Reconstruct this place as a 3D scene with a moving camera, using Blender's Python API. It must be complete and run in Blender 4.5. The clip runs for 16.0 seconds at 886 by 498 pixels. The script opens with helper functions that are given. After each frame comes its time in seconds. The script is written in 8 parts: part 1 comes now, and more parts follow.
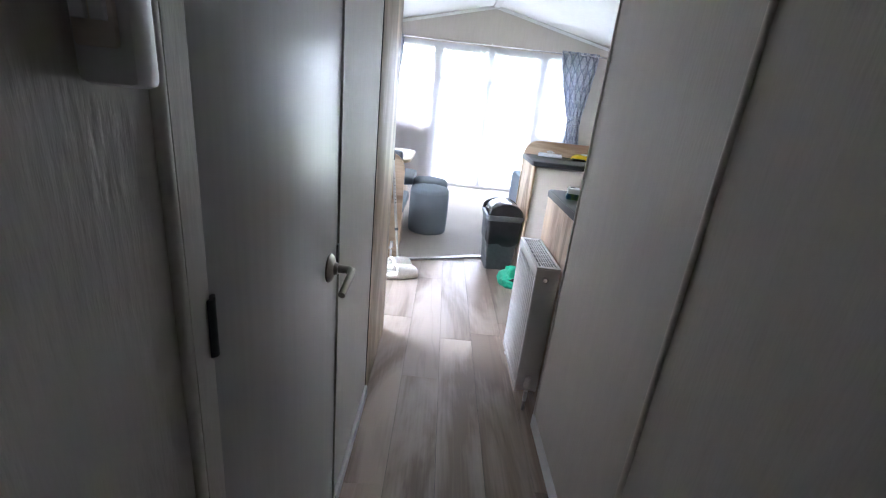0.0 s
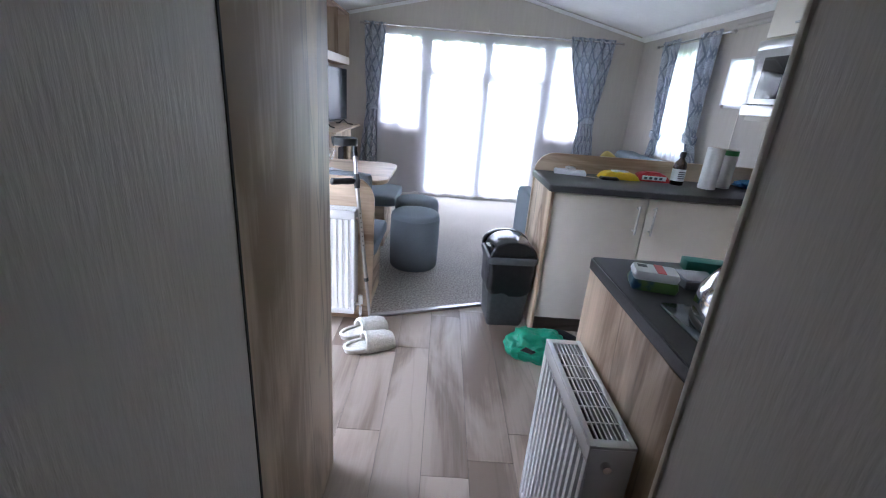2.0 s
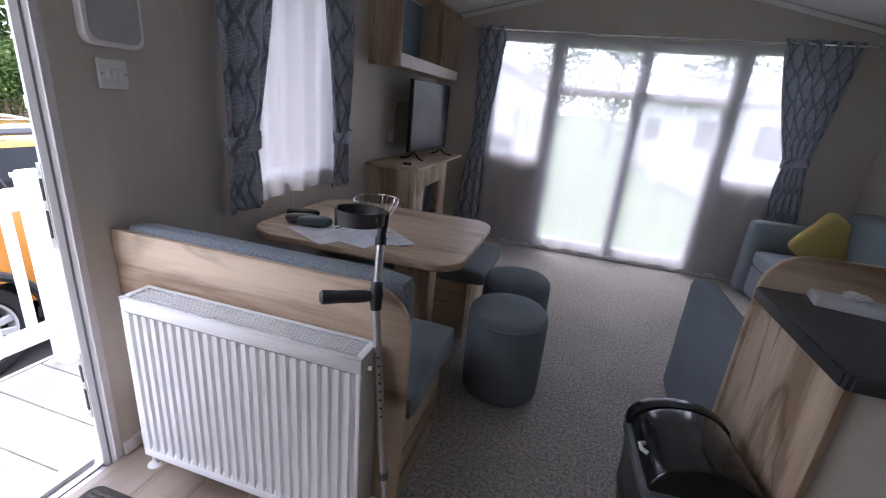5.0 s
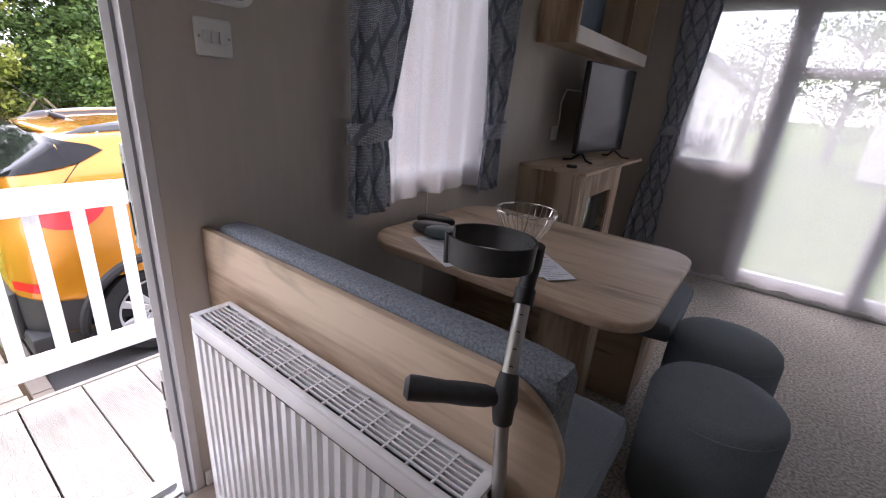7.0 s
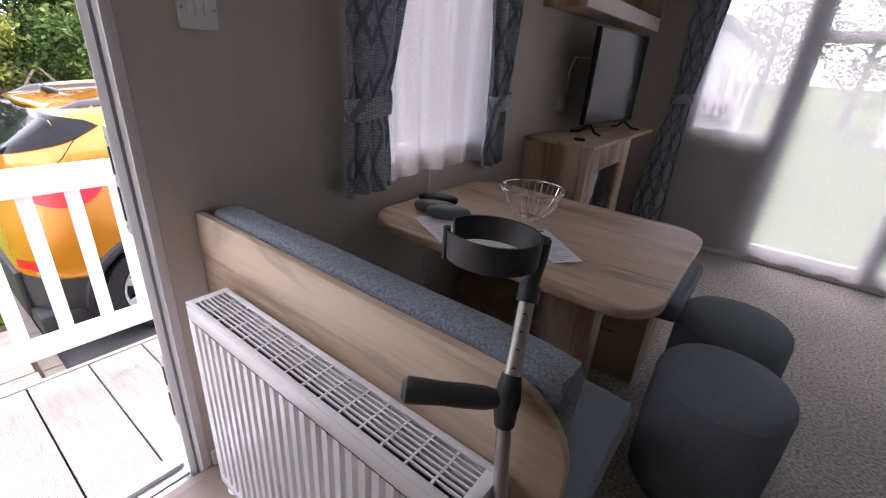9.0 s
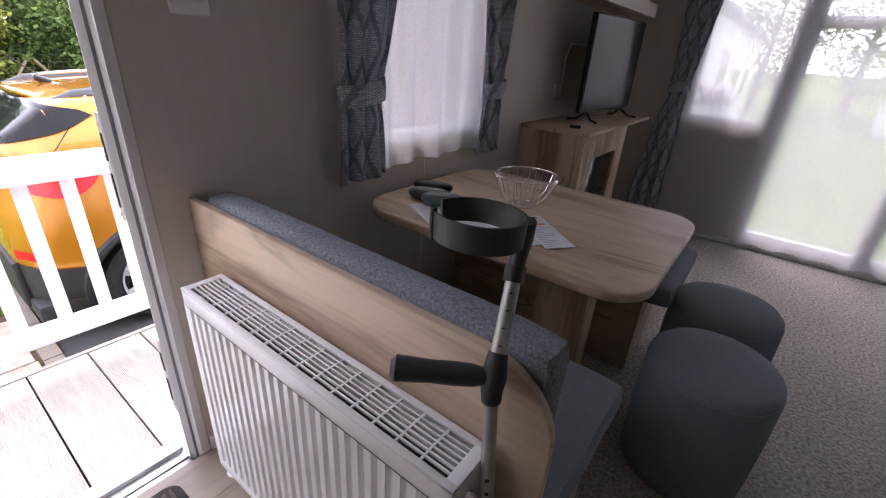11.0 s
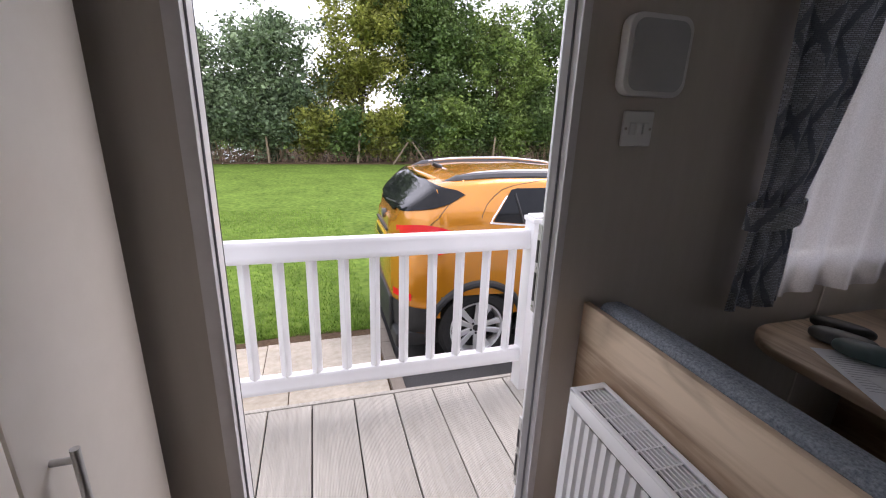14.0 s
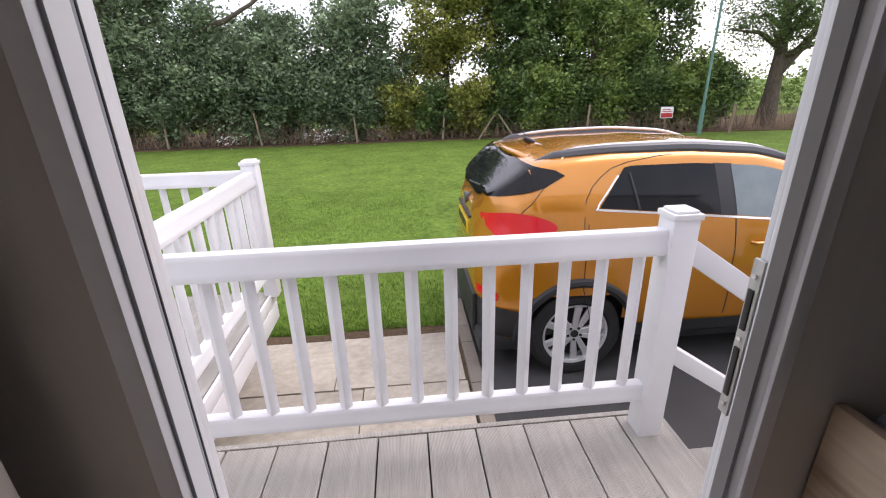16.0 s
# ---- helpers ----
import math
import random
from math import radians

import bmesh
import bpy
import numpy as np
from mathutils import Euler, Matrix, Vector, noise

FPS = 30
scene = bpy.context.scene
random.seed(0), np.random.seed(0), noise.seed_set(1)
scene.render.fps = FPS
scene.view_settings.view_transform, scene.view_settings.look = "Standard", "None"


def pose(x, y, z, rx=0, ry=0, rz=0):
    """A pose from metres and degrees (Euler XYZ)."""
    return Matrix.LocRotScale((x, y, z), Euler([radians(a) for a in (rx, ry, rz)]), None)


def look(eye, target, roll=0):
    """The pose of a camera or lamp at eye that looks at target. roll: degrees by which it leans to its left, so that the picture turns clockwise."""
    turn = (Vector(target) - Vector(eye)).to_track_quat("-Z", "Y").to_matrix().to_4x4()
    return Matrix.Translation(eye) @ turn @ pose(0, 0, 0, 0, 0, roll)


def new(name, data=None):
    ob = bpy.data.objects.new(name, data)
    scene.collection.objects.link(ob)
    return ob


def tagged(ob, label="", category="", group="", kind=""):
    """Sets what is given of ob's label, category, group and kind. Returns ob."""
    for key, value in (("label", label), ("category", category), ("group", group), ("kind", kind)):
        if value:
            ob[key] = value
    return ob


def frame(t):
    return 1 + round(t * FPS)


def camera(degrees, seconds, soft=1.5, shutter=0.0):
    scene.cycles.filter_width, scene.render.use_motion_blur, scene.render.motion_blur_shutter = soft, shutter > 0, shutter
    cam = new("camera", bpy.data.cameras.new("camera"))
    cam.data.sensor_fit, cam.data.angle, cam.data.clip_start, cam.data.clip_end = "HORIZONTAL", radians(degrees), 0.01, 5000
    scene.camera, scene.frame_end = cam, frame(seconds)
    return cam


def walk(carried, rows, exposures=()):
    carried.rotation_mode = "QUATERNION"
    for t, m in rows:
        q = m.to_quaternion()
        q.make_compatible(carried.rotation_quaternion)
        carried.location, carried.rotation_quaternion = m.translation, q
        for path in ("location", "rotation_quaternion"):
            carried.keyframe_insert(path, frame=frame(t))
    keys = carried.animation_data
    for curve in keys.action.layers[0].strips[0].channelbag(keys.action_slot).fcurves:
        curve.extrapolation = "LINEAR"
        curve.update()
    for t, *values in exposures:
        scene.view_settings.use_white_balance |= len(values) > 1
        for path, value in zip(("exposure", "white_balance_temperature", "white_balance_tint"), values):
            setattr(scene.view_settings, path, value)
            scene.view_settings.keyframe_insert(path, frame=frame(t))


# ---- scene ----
cam = camera(91.7, 16.0, soft=1.1)
PATH = [
    (0, (-0.239, 2.843, 1.277), (-0.195, 4.731, 0.617), 6.2),
    (0.5, (-0.178, 3.065, 1.28), (-0.082, 4.923, 0.547), 6.1),
    (1, (-0.173, 3.298, 1.282), (-0.073, 5.161, 0.562), 6.0),
    (1.5, (-0.195, 3.531, 1.299), (-0.089, 5.4, 0.593), 5.6),
    (2, (-0.159, 3.773, 1.323), (-0.123, 5.653, 0.643), 4.6),
    (2.5, (-0.15, 3.987, 1.304), (-0.126, 5.877, 0.652), 4.3),
    (3, (-0.116, 4.229, 1.315), (0.131, 6.112, 0.687), 4.2),
    (3.5, (-0.074, 4.468, 1.305), (0.166, 6.353, 0.68), 3.8),
    (4, (-0.09, 4.703, 1.317), (0.078, 6.599, 0.702), 3.1),
    (4.5, (-0.105, 4.94, 1.335), (-0.026, 6.841, 0.718), 3.7),
    (5, (-0.173, 5.096, 1.348), (-0.668, 6.924, 0.706), 5.4),
    (5.2, (-0.236, 5.13, 1.333), (-0.9, 6.905, 0.694), 6.2),
    (7.3, (-0.392, 5.612, 1.251), (-1.494, 7.12, 0.561), 4.2),
    (7.5, (-0.396, 5.618, 1.252), (-1.482, 7.137, 0.535), 4.1),
    (8, (-0.421, 5.627, 1.269), (-1.495, 7.117, 0.476), 3.6),
    (10.5, (-0.397, 5.623, 1.266), (-1.489, 7.085, 0.447), 4.4),
    (11, (-0.392, 5.624, 1.262), (-1.459, 7.088, 0.417), 3.8),
    (11.5, (-0.385, 5.624, 1.263), (-1.425, 7.091, 0.389), 3.4),
    (12, (-0.464, 5.542, 1.275), (-1.688, 6.839, 0.37), 0.6),
    (12.5, (-0.536, 5.444, 1.319), (-2.07, 6.341, 0.401), 1.0),
    (13, (-0.586, 5.379, 1.373), (-2.31, 6.035, 0.6), 1.0),
    (13.5, (-0.616, 5.343, 1.413), (-2.426, 5.909, 0.776), 0.8),
    (14, (-0.604, 5.37, 1.359), (-2.432, 5.919, 0.762), 2.0),
    (14.5, (-0.605, 5.367, 1.356), (-2.429, 5.908, 0.74), 2.4),
    (15, (-0.71, 5.382, 1.354), (-2.518, 5.905, 0.676), 2.2),
    (15.5, (-0.903, 5.419, 1.321), (-2.747, 5.803, 0.648), 0.6),
    (16, (-1.11, 5.47, 1.318), (-2.975, 5.625, 0.611), -1.6),
]
EXPOSURE = [(0, 4.7, 5700, 14), (1.5, 4.05, 5600, 15), (2.5, 3.45, 5500, 17), (3.5, 2.9, 5500, 19), (4.5, 2.6, 5700, 21), (5.0, 2.25, 6000, 22), (8.0, 2.0, 6500, 26), (11.5, 1.9, 6500, 27), (12.5, 1.33, 6600, 24), (13.0, 1.1, 6600, 23), (14.5, 1.0, 6600, 22), (15.5, 0.9, 6600, 22), (16.0, 0.6, 6600, 22)]
walk(cam, [(t, look(eye, target, roll)) for t, eye, target, roll in PATH], EXPOSURE)

# ---- world, sun and exposure ----
world = bpy.data.worlds.new("overcast_sky")
scene.world = world
world.use_nodes = True
wt = world.node_tree
sky = wt.nodes.new("ShaderNodeTexSky")
sky.sky_type = "NISHITA"
sky.sun_disc = False
sky.sun_elevation, sky.sun_rotation = radians(52), radians(-18)
sky.air_density, sky.dust_density, sky.ozone_density = 1.0, 2.0, 1.0
soften = wt.nodes.new("ShaderNodeMixRGB")
soften.inputs[0].default_value = 0.72
cloud_map = wt.nodes.new("ShaderNodeTexCoord")
cloud = wt.nodes.new("ShaderNodeTexNoise")
cloud.inputs["Scale"].default_value, cloud.inputs["Detail"].default_value = 3.0, 6.0
cloud_ramp = wt.nodes.new("ShaderNodeValToRGB")
cloud_ramp.color_ramp.elements[0].position, cloud_ramp.color_ramp.elements[0].color = 0.35, (7.0, 7.6, 8.6, 1)
cloud_ramp.color_ramp.elements[1].position, cloud_ramp.color_ramp.elements[1].color = 0.65, (11.0, 11.2, 11.6, 1)
wt.links.new(cloud_map.outputs["Generated"], cloud.inputs["Vector"])
wt.links.new(cloud.outputs["Fac"], cloud_ramp.inputs["Fac"])
wt.links.new(sky.outputs[0], soften.inputs[1])
wt.links.new(cloud_ramp.outputs[0], soften.inputs[2])
wt.links.new(soften.outputs[0], wt.nodes["Background"].inputs[0])
wt.nodes["Background"].inputs[1].default_value = 0.15
sun_lamp = new("sun", bpy.data.lights.new("sun", "SUN"))
sun_lamp.data.energy, sun_lamp.data.angle, sun_lamp.data.color = 0.9, radians(35), (1.0, 0.96, 0.9)
sun_lamp.matrix_world = look((-3, 9, 12.1), (0, 0, 0))


# ---- small makers ----
LOCAL = set()


def thing(name, base=(0, 0, 0), label="", category="", group="", rz=0, local=False, rx=0, ry=0):
    root = new(name)
    root.empty_display_size = 0.1
    root.matrix_basis = pose(*base, rx, ry, rz)
    if local:
        LOCAL.add(root.name)
    return tagged(root, label, category, group)


def top_of(ob):
    while ob.parent:
        ob = ob.parent
    return ob


def smooth_by(me, degrees=35):
    me.polygons.foreach_set("use_smooth", [True] * len(me.polygons))
    me.set_sharp_from_angle(angle=radians(degrees))


def part(name, bm, material, parent, label="", smooth=35):
    """Links a bmesh as one mesh object under a thing, or under a part of it."""
    root = top_of(parent)
    if root.name not in LOCAL:
        bm.transform(root.matrix_basis.inverted())
    me = bpy.data.meshes.new(name)
    bmesh.ops.recalc_face_normals(bm, faces=bm.faces[:])
    bm.to_mesh(me)
    bm.free()
    me.materials.append(material)
    if smooth:
        smooth_by(me, smooth)
    ob = new(name, me)
    ob.parent = parent
    return tagged(ob, label)


def single(name, bm, material, label="", category="", group="", kind="", smooth=35):
    """One mesh that is a thing of its own, or a piece of the setting."""
    me = bpy.data.meshes.new(name)
    bmesh.ops.recalc_face_normals(bm, faces=bm.faces[:])
    bm.to_mesh(me)
    bm.free()
    me.materials.append(material)
    if smooth:
        smooth_by(me, smooth)
    return tagged(new(name, me), label, category, group, kind)


def box(x0, x1, y0, y1, z0, z1, bevel=0.0, seg=2):
    bm = bmesh.new()
    bmesh.ops.create_cube(bm, size=1.0, matrix=Matrix.LocRotScale(((x0 + x1) / 2, (y0 + y1) / 2, (z0 + z1) / 2), None, (abs(x1 - x0), abs(y1 - y0), abs(z1 - z0))))
    if bevel:
        bmesh.ops.bevel(bm, geom=bm.edges[:], offset=bevel, segments=seg, profile=0.5, affect="EDGES")
    return bm


def join(*bms):
    out = bms[0]
    for other in bms[1:]:
        me = bpy.data.meshes.new("join")
        other.to_mesh(me)
        other.free()
        out.from_mesh(me)
        bpy.data.meshes.remove(me)
    return out


def rod(a, b, r, r2=None, seg=12):
    bm = bmesh.new()
    a, b = Vector(a), Vector(b)
    m = Matrix.Translation((a + b) / 2) @ (b - a).to_track_quat("Z", "Y").to_matrix().to_4x4()
    bmesh.ops.create_cone(bm, cap_ends=True, segments=seg, radius1=r, radius2=r if r2 is None else r2, depth=(b - a).length, matrix=m)
    return bm


def tube(points, r, seg=8, closed=False):
    """A round tube along a line of points; r may be a list."""
    bm = bmesh.new()
    pts = [Vector(p) for p in points]
    n = len(pts)
    rings = []
    side = None
    for i, p in enumerate(pts):
        ahead = (pts[(i + 1) % n] - pts[i - 1]) if closed else (pts[min(i + 1, n - 1)] - pts[max(i - 1, 0)])
        ahead.normalize()
        if side is None:
            side = ahead.orthogonal().normalized()
        side = (side - ahead * side.dot(ahead)).normalized()
        up = ahead.cross(side)
        rr = r[i] if isinstance(r, (list, tuple)) else r
        rings.append([bm.verts.new(p + (side * math.cos(2 * math.pi * k / seg) + up * math.sin(2 * math.pi * k / seg)) * rr) for k in range(seg)])
    for i in range(n if closed else n - 1):
        a, b = rings[i], rings[(i + 1) % n]
        for k in range(seg):
            bm.faces.new((a[k], a[(k + 1) % seg], b[(k + 1) % seg], b[k]))
    if not closed:
        bm.faces.new(rings[0][::-1])
        bm.faces.new(rings[-1])
    return bm


def lathe(profile, seg=32, at=(0, 0, 0)):
    """A turned body from (radius, height) pairs, from the bottom up."""
    bm = bmesh.new()
    rings = []
    for r, z in profile:
        if r < 1e-5:
            rings.append([bm.verts.new((at[0], at[1], at[2] + z))])
        else:
            rings.append([bm.verts.new((at[0] + r * math.cos(2 * math.pi * k / seg), at[1] + r * math.sin(2 * math.pi * k / seg), at[2] + z)) for k in range(seg)])
    for a, b in zip(rings, rings[1:]):
        for k in range(seg):
            j = (k + 1) % seg
            if len(a) == 1 and len(b) > 1:
                bm.faces.new((a[0], b[j], b[k]))
            elif len(b) == 1 and len(a) > 1:
                bm.faces.new((a[k], a[j], b[0]))
            elif len(a) > 1:
                bm.faces.new((a[k], a[j], b[j], b[k]))
    return bm


def slab(outline, axis, lo, hi, bevel=0.0, seg=2):
    """A flat outline, given in the two other axes in order, drawn out along axis from lo to hi."""
    bm = bmesh.new()
    n = "xyz".index(axis)

    def put(p, d):
        v = list(p)
        v.insert(n, d)
        return bm.verts.new(v)

    a, b = [put(p, lo) for p in outline], [put(p, hi) for p in outline]
    bm.faces.new(a)
    bm.faces.new(b[::-1])
    for i in range(len(a)):
        j = (i + 1) % len(a)
        bm.faces.new((a[i], b[i], b[j], a[j]))
    bmesh.ops.recalc_face_normals(bm, faces=bm.faces[:])
    if bevel:
        edges = [e for e in bm.edges if len(e.link_faces) == 2 and e.link_faces[0].normal.dot(e.link_faces[1].normal) < 0.6]
        bmesh.ops.bevel(bm, geom=edges, offset=bevel, segments=seg, profile=0.5, affect="EDGES")
    return bm


def rounded(x0, x1, y0, y1, r, seg=8):
    """An outline with rounded corners; r is one radius or four, from the corner (x0, y0) on anticlockwise."""
    rr = r if isinstance(r, (list, tuple)) else [r] * 4
    out = []
    for (cx, cy, start), q in zip(((x0, y0, 180), (x1, y0, 270), (x1, y1, 0), (x0, y1, 90)), rr):
        sx, sy = (1 if cx == x0 else -1), (1 if cy == y0 else -1)
        if q <= 0:
            out.append((cx, cy))
            continue
        for k in range(seg + 1):
            a = radians(start + 90 * k / seg)
            out.append((cx + sx * q + q * math.cos(a), cy + sy * q + q * math.sin(a)))
    return out


def puff(x0, x1, y0, y1, z0, z1, r=0.03, lump=0.006, cuts=10):
    """A stuffed cushion: a rounded block with softly swollen, uneven faces."""
    bm = box(x0, x1, y0, y1, z0, z1)
    bmesh.ops.subdivide_edges(bm, edges=bm.edges[:], cuts=cuts, use_grid_fill=True)
    c = Vector(((x0 + x1) / 2, (y0 + y1) / 2, (z0 + z1) / 2))
    h = Vector((abs(x1 - x0) / 2, abs(y1 - y0) / 2, abs(z1 - z0) / 2))
    for v in bm.verts:
        d = v.co - c
        inner = Vector([max(-(h[i] - r), min(h[i] - r, d[i])) for i in range(3)])
        off = d - inner
        if off.length > 1e-6:
            off = off.normalized() * r
        p = c + inner + off
        v.co = p + Vector((noise.noise(p * 6), noise.noise(p * 6 + Vector((5, 0, 0))), noise.noise(p * 6 + Vector((0, 9, 0))))) * lump
    return bm


def wall_with(axis, at0, at1, a0, a1, z0, z1, holes):
    """A wall from at0 to at1 in thickness, from a0 to a1 in length, with holes (a, b, low, high) that go right through it."""
    bms = []

    def piece(p, q, low, high):
        if q - p > 1e-4 and high - low > 1e-4:
            bms.append(box(at0, at1, p, q, low, high) if axis == "x" else box(p, q, at0, at1, low, high))

    edge = a0
    for p, q, low, high in sorted(holes):
        piece(edge, p, z0, z1)
        piece(p, q, z0, low)
        piece(p, q, high, z1)
        edge = q
    piece(edge, a1, z0, z1)
    return join(*bms)


# ---- materials ----
def mat(name, c1, c2=None, rough=0.6, metal=0.0, scale=8.0, stretch=(1, 1, 1), bump=0.0, bscale=120.0, bstretch=(1, 1, 1), coat=0.0, rand=0.0, spec=0.5, stain=0.06, lo=0.3, hi=0.7, island=False):
    m = bpy.data.materials.new(name)
    m.use_nodes = True
    nt = m.node_tree
    p = nt.nodes["Principled BSDF"]
    p.inputs["Roughness"].default_value, p.inputs["Metallic"].default_value = rough, metal
    p.inputs["Specular IOR Level"].default_value, p.inputs["Coat Weight"].default_value = spec, coat
    p.inputs["Coat Roughness"].default_value = 0.04
    co = nt.nodes.new("ShaderNodeTexCoord")
    mp = nt.nodes.new("ShaderNodeMapping")
    mp.inputs["Scale"].default_value = stretch
    nt.links.new(co.outputs["Object"], mp.inputs["Vector"])
    nz = nt.nodes.new("ShaderNodeTexNoise")
    nz.inputs["Scale"].default_value, nz.inputs["Detail"].default_value, nz.inputs["Roughness"].default_value = scale, 6.0, 0.6
    nt.links.new(mp.outputs[0], nz.inputs["Vector"])
    ramp = nt.nodes.new("ShaderNodeValToRGB")
    ramp.color_ramp.elements[0].position, ramp.color_ramp.elements[1].position = lo, hi
    ramp.color_ramp.elements[0].color = (*c1, 1)
    ramp.color_ramp.elements[1].color = (*(c2 or [min(1, v * 1.08) for v in c1]), 1)
    nt.links.new(nz.outputs["Fac"], ramp.inputs["Fac"])
    big = nt.nodes.new("ShaderNodeTexNoise")
    big.inputs["Scale"].default_value, big.inputs["Detail"].default_value = 1.7, 3.0
    nt.links.new(co.outputs["Object"], big.inputs["Vector"])
    rng = nt.nodes.new("ShaderNodeMapRange")
    rng.inputs["From Min"].default_value, rng.inputs["From Max"].default_value = 0.3, 0.7
    rng.inputs["To Min"].default_value, rng.inputs["To Max"].default_value = 1 - stain, 1 + stain
    nt.links.new(big.outputs["Fac"], rng.inputs["Value"])
    hsv = nt.nodes.new("ShaderNodeHueSaturation")
    nt.links.new(ramp.outputs[0], hsv.inputs["Color"])
    value = rng.outputs[0]
    if rand:
        if island:
            src = nt.nodes.new("ShaderNodeNewGeometry").outputs["Random Per Island"]
        else:
            src = nt.nodes.new("ShaderNodeObjectInfo").outputs["Random"]
        rr = nt.nodes.new("ShaderNodeMapRange")
        rr.inputs["To Min"].default_value, rr.inputs["To Max"].default_value = 1 - rand, 1 + rand
        nt.links.new(src, rr.inputs["Value"])
        mul = nt.nodes.new("ShaderNodeMath")
        mul.operation = "MULTIPLY"
        nt.links.new(value, mul.inputs[0])
        nt.links.new(rr.outputs[0], mul.inputs[1])
        value = mul.outputs[0]
    nt.links.new(value, hsv.inputs["Value"])
    nt.links.new(hsv.outputs[0], p.inputs["Base Color"])
    if bump:
        mp2 = nt.nodes.new("ShaderNodeMapping")
        mp2.inputs["Scale"].default_value = bstretch
        nt.links.new(co.outputs["Object"], mp2.inputs["Vector"])
        n2 = nt.nodes.new("ShaderNodeTexNoise")
        n2.inputs["Scale"].default_value, n2.inputs["Detail"].default_value = bscale, 3.0
        nt.links.new(mp2.outputs[0], n2.inputs["Vector"])
        bp = nt.nodes.new("ShaderNodeBump")
        bp.inputs["Strength"].default_value, bp.inputs["Distance"].default_value = bump, 0.004
        nt.links.new(n2.outputs["Fac"], bp.inputs["Height"])
        nt.links.new(bp.outputs[0], p.inputs["Normal"])
    return m


def wood(name, along, dark=(0.33, 0.225, 0.145), light=(0.65, 0.51, 0.37), rough=0.45, rand=0.0, shift=0.0, grain=0.15, veins=0.58):
    """Oak grain that runs along one axis: long streaks, fine pores, and a few knots and cracks."""
    m = bpy.data.materials.new(name)
    m.use_nodes = True
    nt = m.node_tree
    p = nt.nodes["Principled BSDF"]
    p.inputs["Roughness"].default_value = rough
    co = nt.nodes.new("ShaderNodeTexCoord")
    n = "xyz".index(along)

    def tex(scale, squash, detail, distortion=0.0):
        mp = nt.nodes.new("ShaderNodeMapping")
        s = [1.0] * 3
        s[n] = squash
        mp.inputs["Scale"].default_value = s
        mp.inputs["Location"].default_value = (shift, shift * 1.7, shift * 0.3)
        nt.links.new(co.outputs["Object"], mp.inputs["Vector"])
        if rand:
            info = nt.nodes.new("ShaderNodeObjectInfo")
            add = nt.nodes.new("ShaderNodeVectorMath")
            add.operation = "MULTIPLY_ADD"
            add.inputs[1].default_value = (37, 53, 19)
            cmb = nt.nodes.new("ShaderNodeCombineXYZ")
            for k in range(3):
                nt.links.new(info.outputs["Random"], cmb.inputs[k])
            nt.links.new(cmb.outputs[0], add.inputs[0])
            nt.links.new(mp.outputs[0], add.inputs[2])
            vec = add.outputs[0]
        else:
            vec = mp.outputs[0]
        t = nt.nodes.new("ShaderNodeTexNoise")
        t.inputs["Scale"].default_value, t.inputs["Detail"].default_value, t.inputs["Distortion"].default_value = scale, detail, distortion
        nt.links.new(vec, t.inputs["Vector"])
        return t.outputs["Fac"]

    def op(kind, p0, p1, p2=0.0, clamp=False):
        q = nt.nodes.new("ShaderNodeMath")
        q.operation, q.use_clamp = kind, clamp
        for k, v in enumerate((p0, p1, p2)):
            if isinstance(v, (int, float)):
                q.inputs[k].default_value = v
            else:
                nt.links.new(v, q.inputs[k])
        return q.outputs[0]

    broad, fine, figure, where = tex(4.5, 0.2, 7, 0.9), tex(90, 0.04, 4), tex(5.5, 0.11, 3, 0.6), tex(2.3, 0.35, 2)
    tone = op("MULTIPLY_ADD", fine, grain, op("MULTIPLY", broad, 1 - grain))
    ramp = nt.nodes.new("ShaderNodeValToRGB")
    ramp.color_ramp.elements[0].position, ramp.color_ramp.elements[0].color = 0.41, (*dark, 1)
    ramp.color_ramp.elements[1].position, ramp.color_ramp.elements[1].color = 0.575, (*light, 1)
    middle = ramp.color_ramp.elements.new(0.49)
    middle.color = (*[d * 0.38 + l * 0.62 for d, l in zip(dark, light)], 1)
    nt.links.new(tone, ramp.inputs["Fac"])
    # thin dark cracks that follow the figure of the grain, in patches
    line = op("MULTIPLY_ADD", op("ABSOLUTE", op("SUBTRACT", figure, 0.5), 0.0), -42.0, 1.0, True)
    patch = op("MULTIPLY_ADD", where, 9.0, -3.9, True)
    spot = nt.nodes.new("ShaderNodeTexVoronoi")
    smap = nt.nodes.new("ShaderNodeMapping")
    ss = [1.0] * 3
    ss[n] = 0.55
    smap.inputs["Scale"].default_value = ss
    smap.inputs["Location"].default_value = (shift * 0.7, shift, shift * 1.3)
    spot.inputs["Scale"].default_value = 4.2
    nt.links.new(co.outputs["Object"], smap.inputs["Vector"])
    nt.links.new(smap.outputs[0], spot.inputs["Vector"])
    knot = op("MULTIPLY_ADD", spot.outputs["Distance"], -13.0, 1.0, True)
    wear = op("MULTIPLY", op("MAXIMUM", op("MULTIPLY", line, patch), op("MULTIPLY", knot, 0.8)), veins)
    mul = nt.nodes.new("ShaderNodeMixRGB")
    nt.links.new(wear, mul.inputs[0])
    nt.links.new(ramp.outputs[0], mul.inputs[1])
    mul.inputs[2].default_value = (*[d * 0.34 for d in dark], 1)
    out = mul.outputs[0]
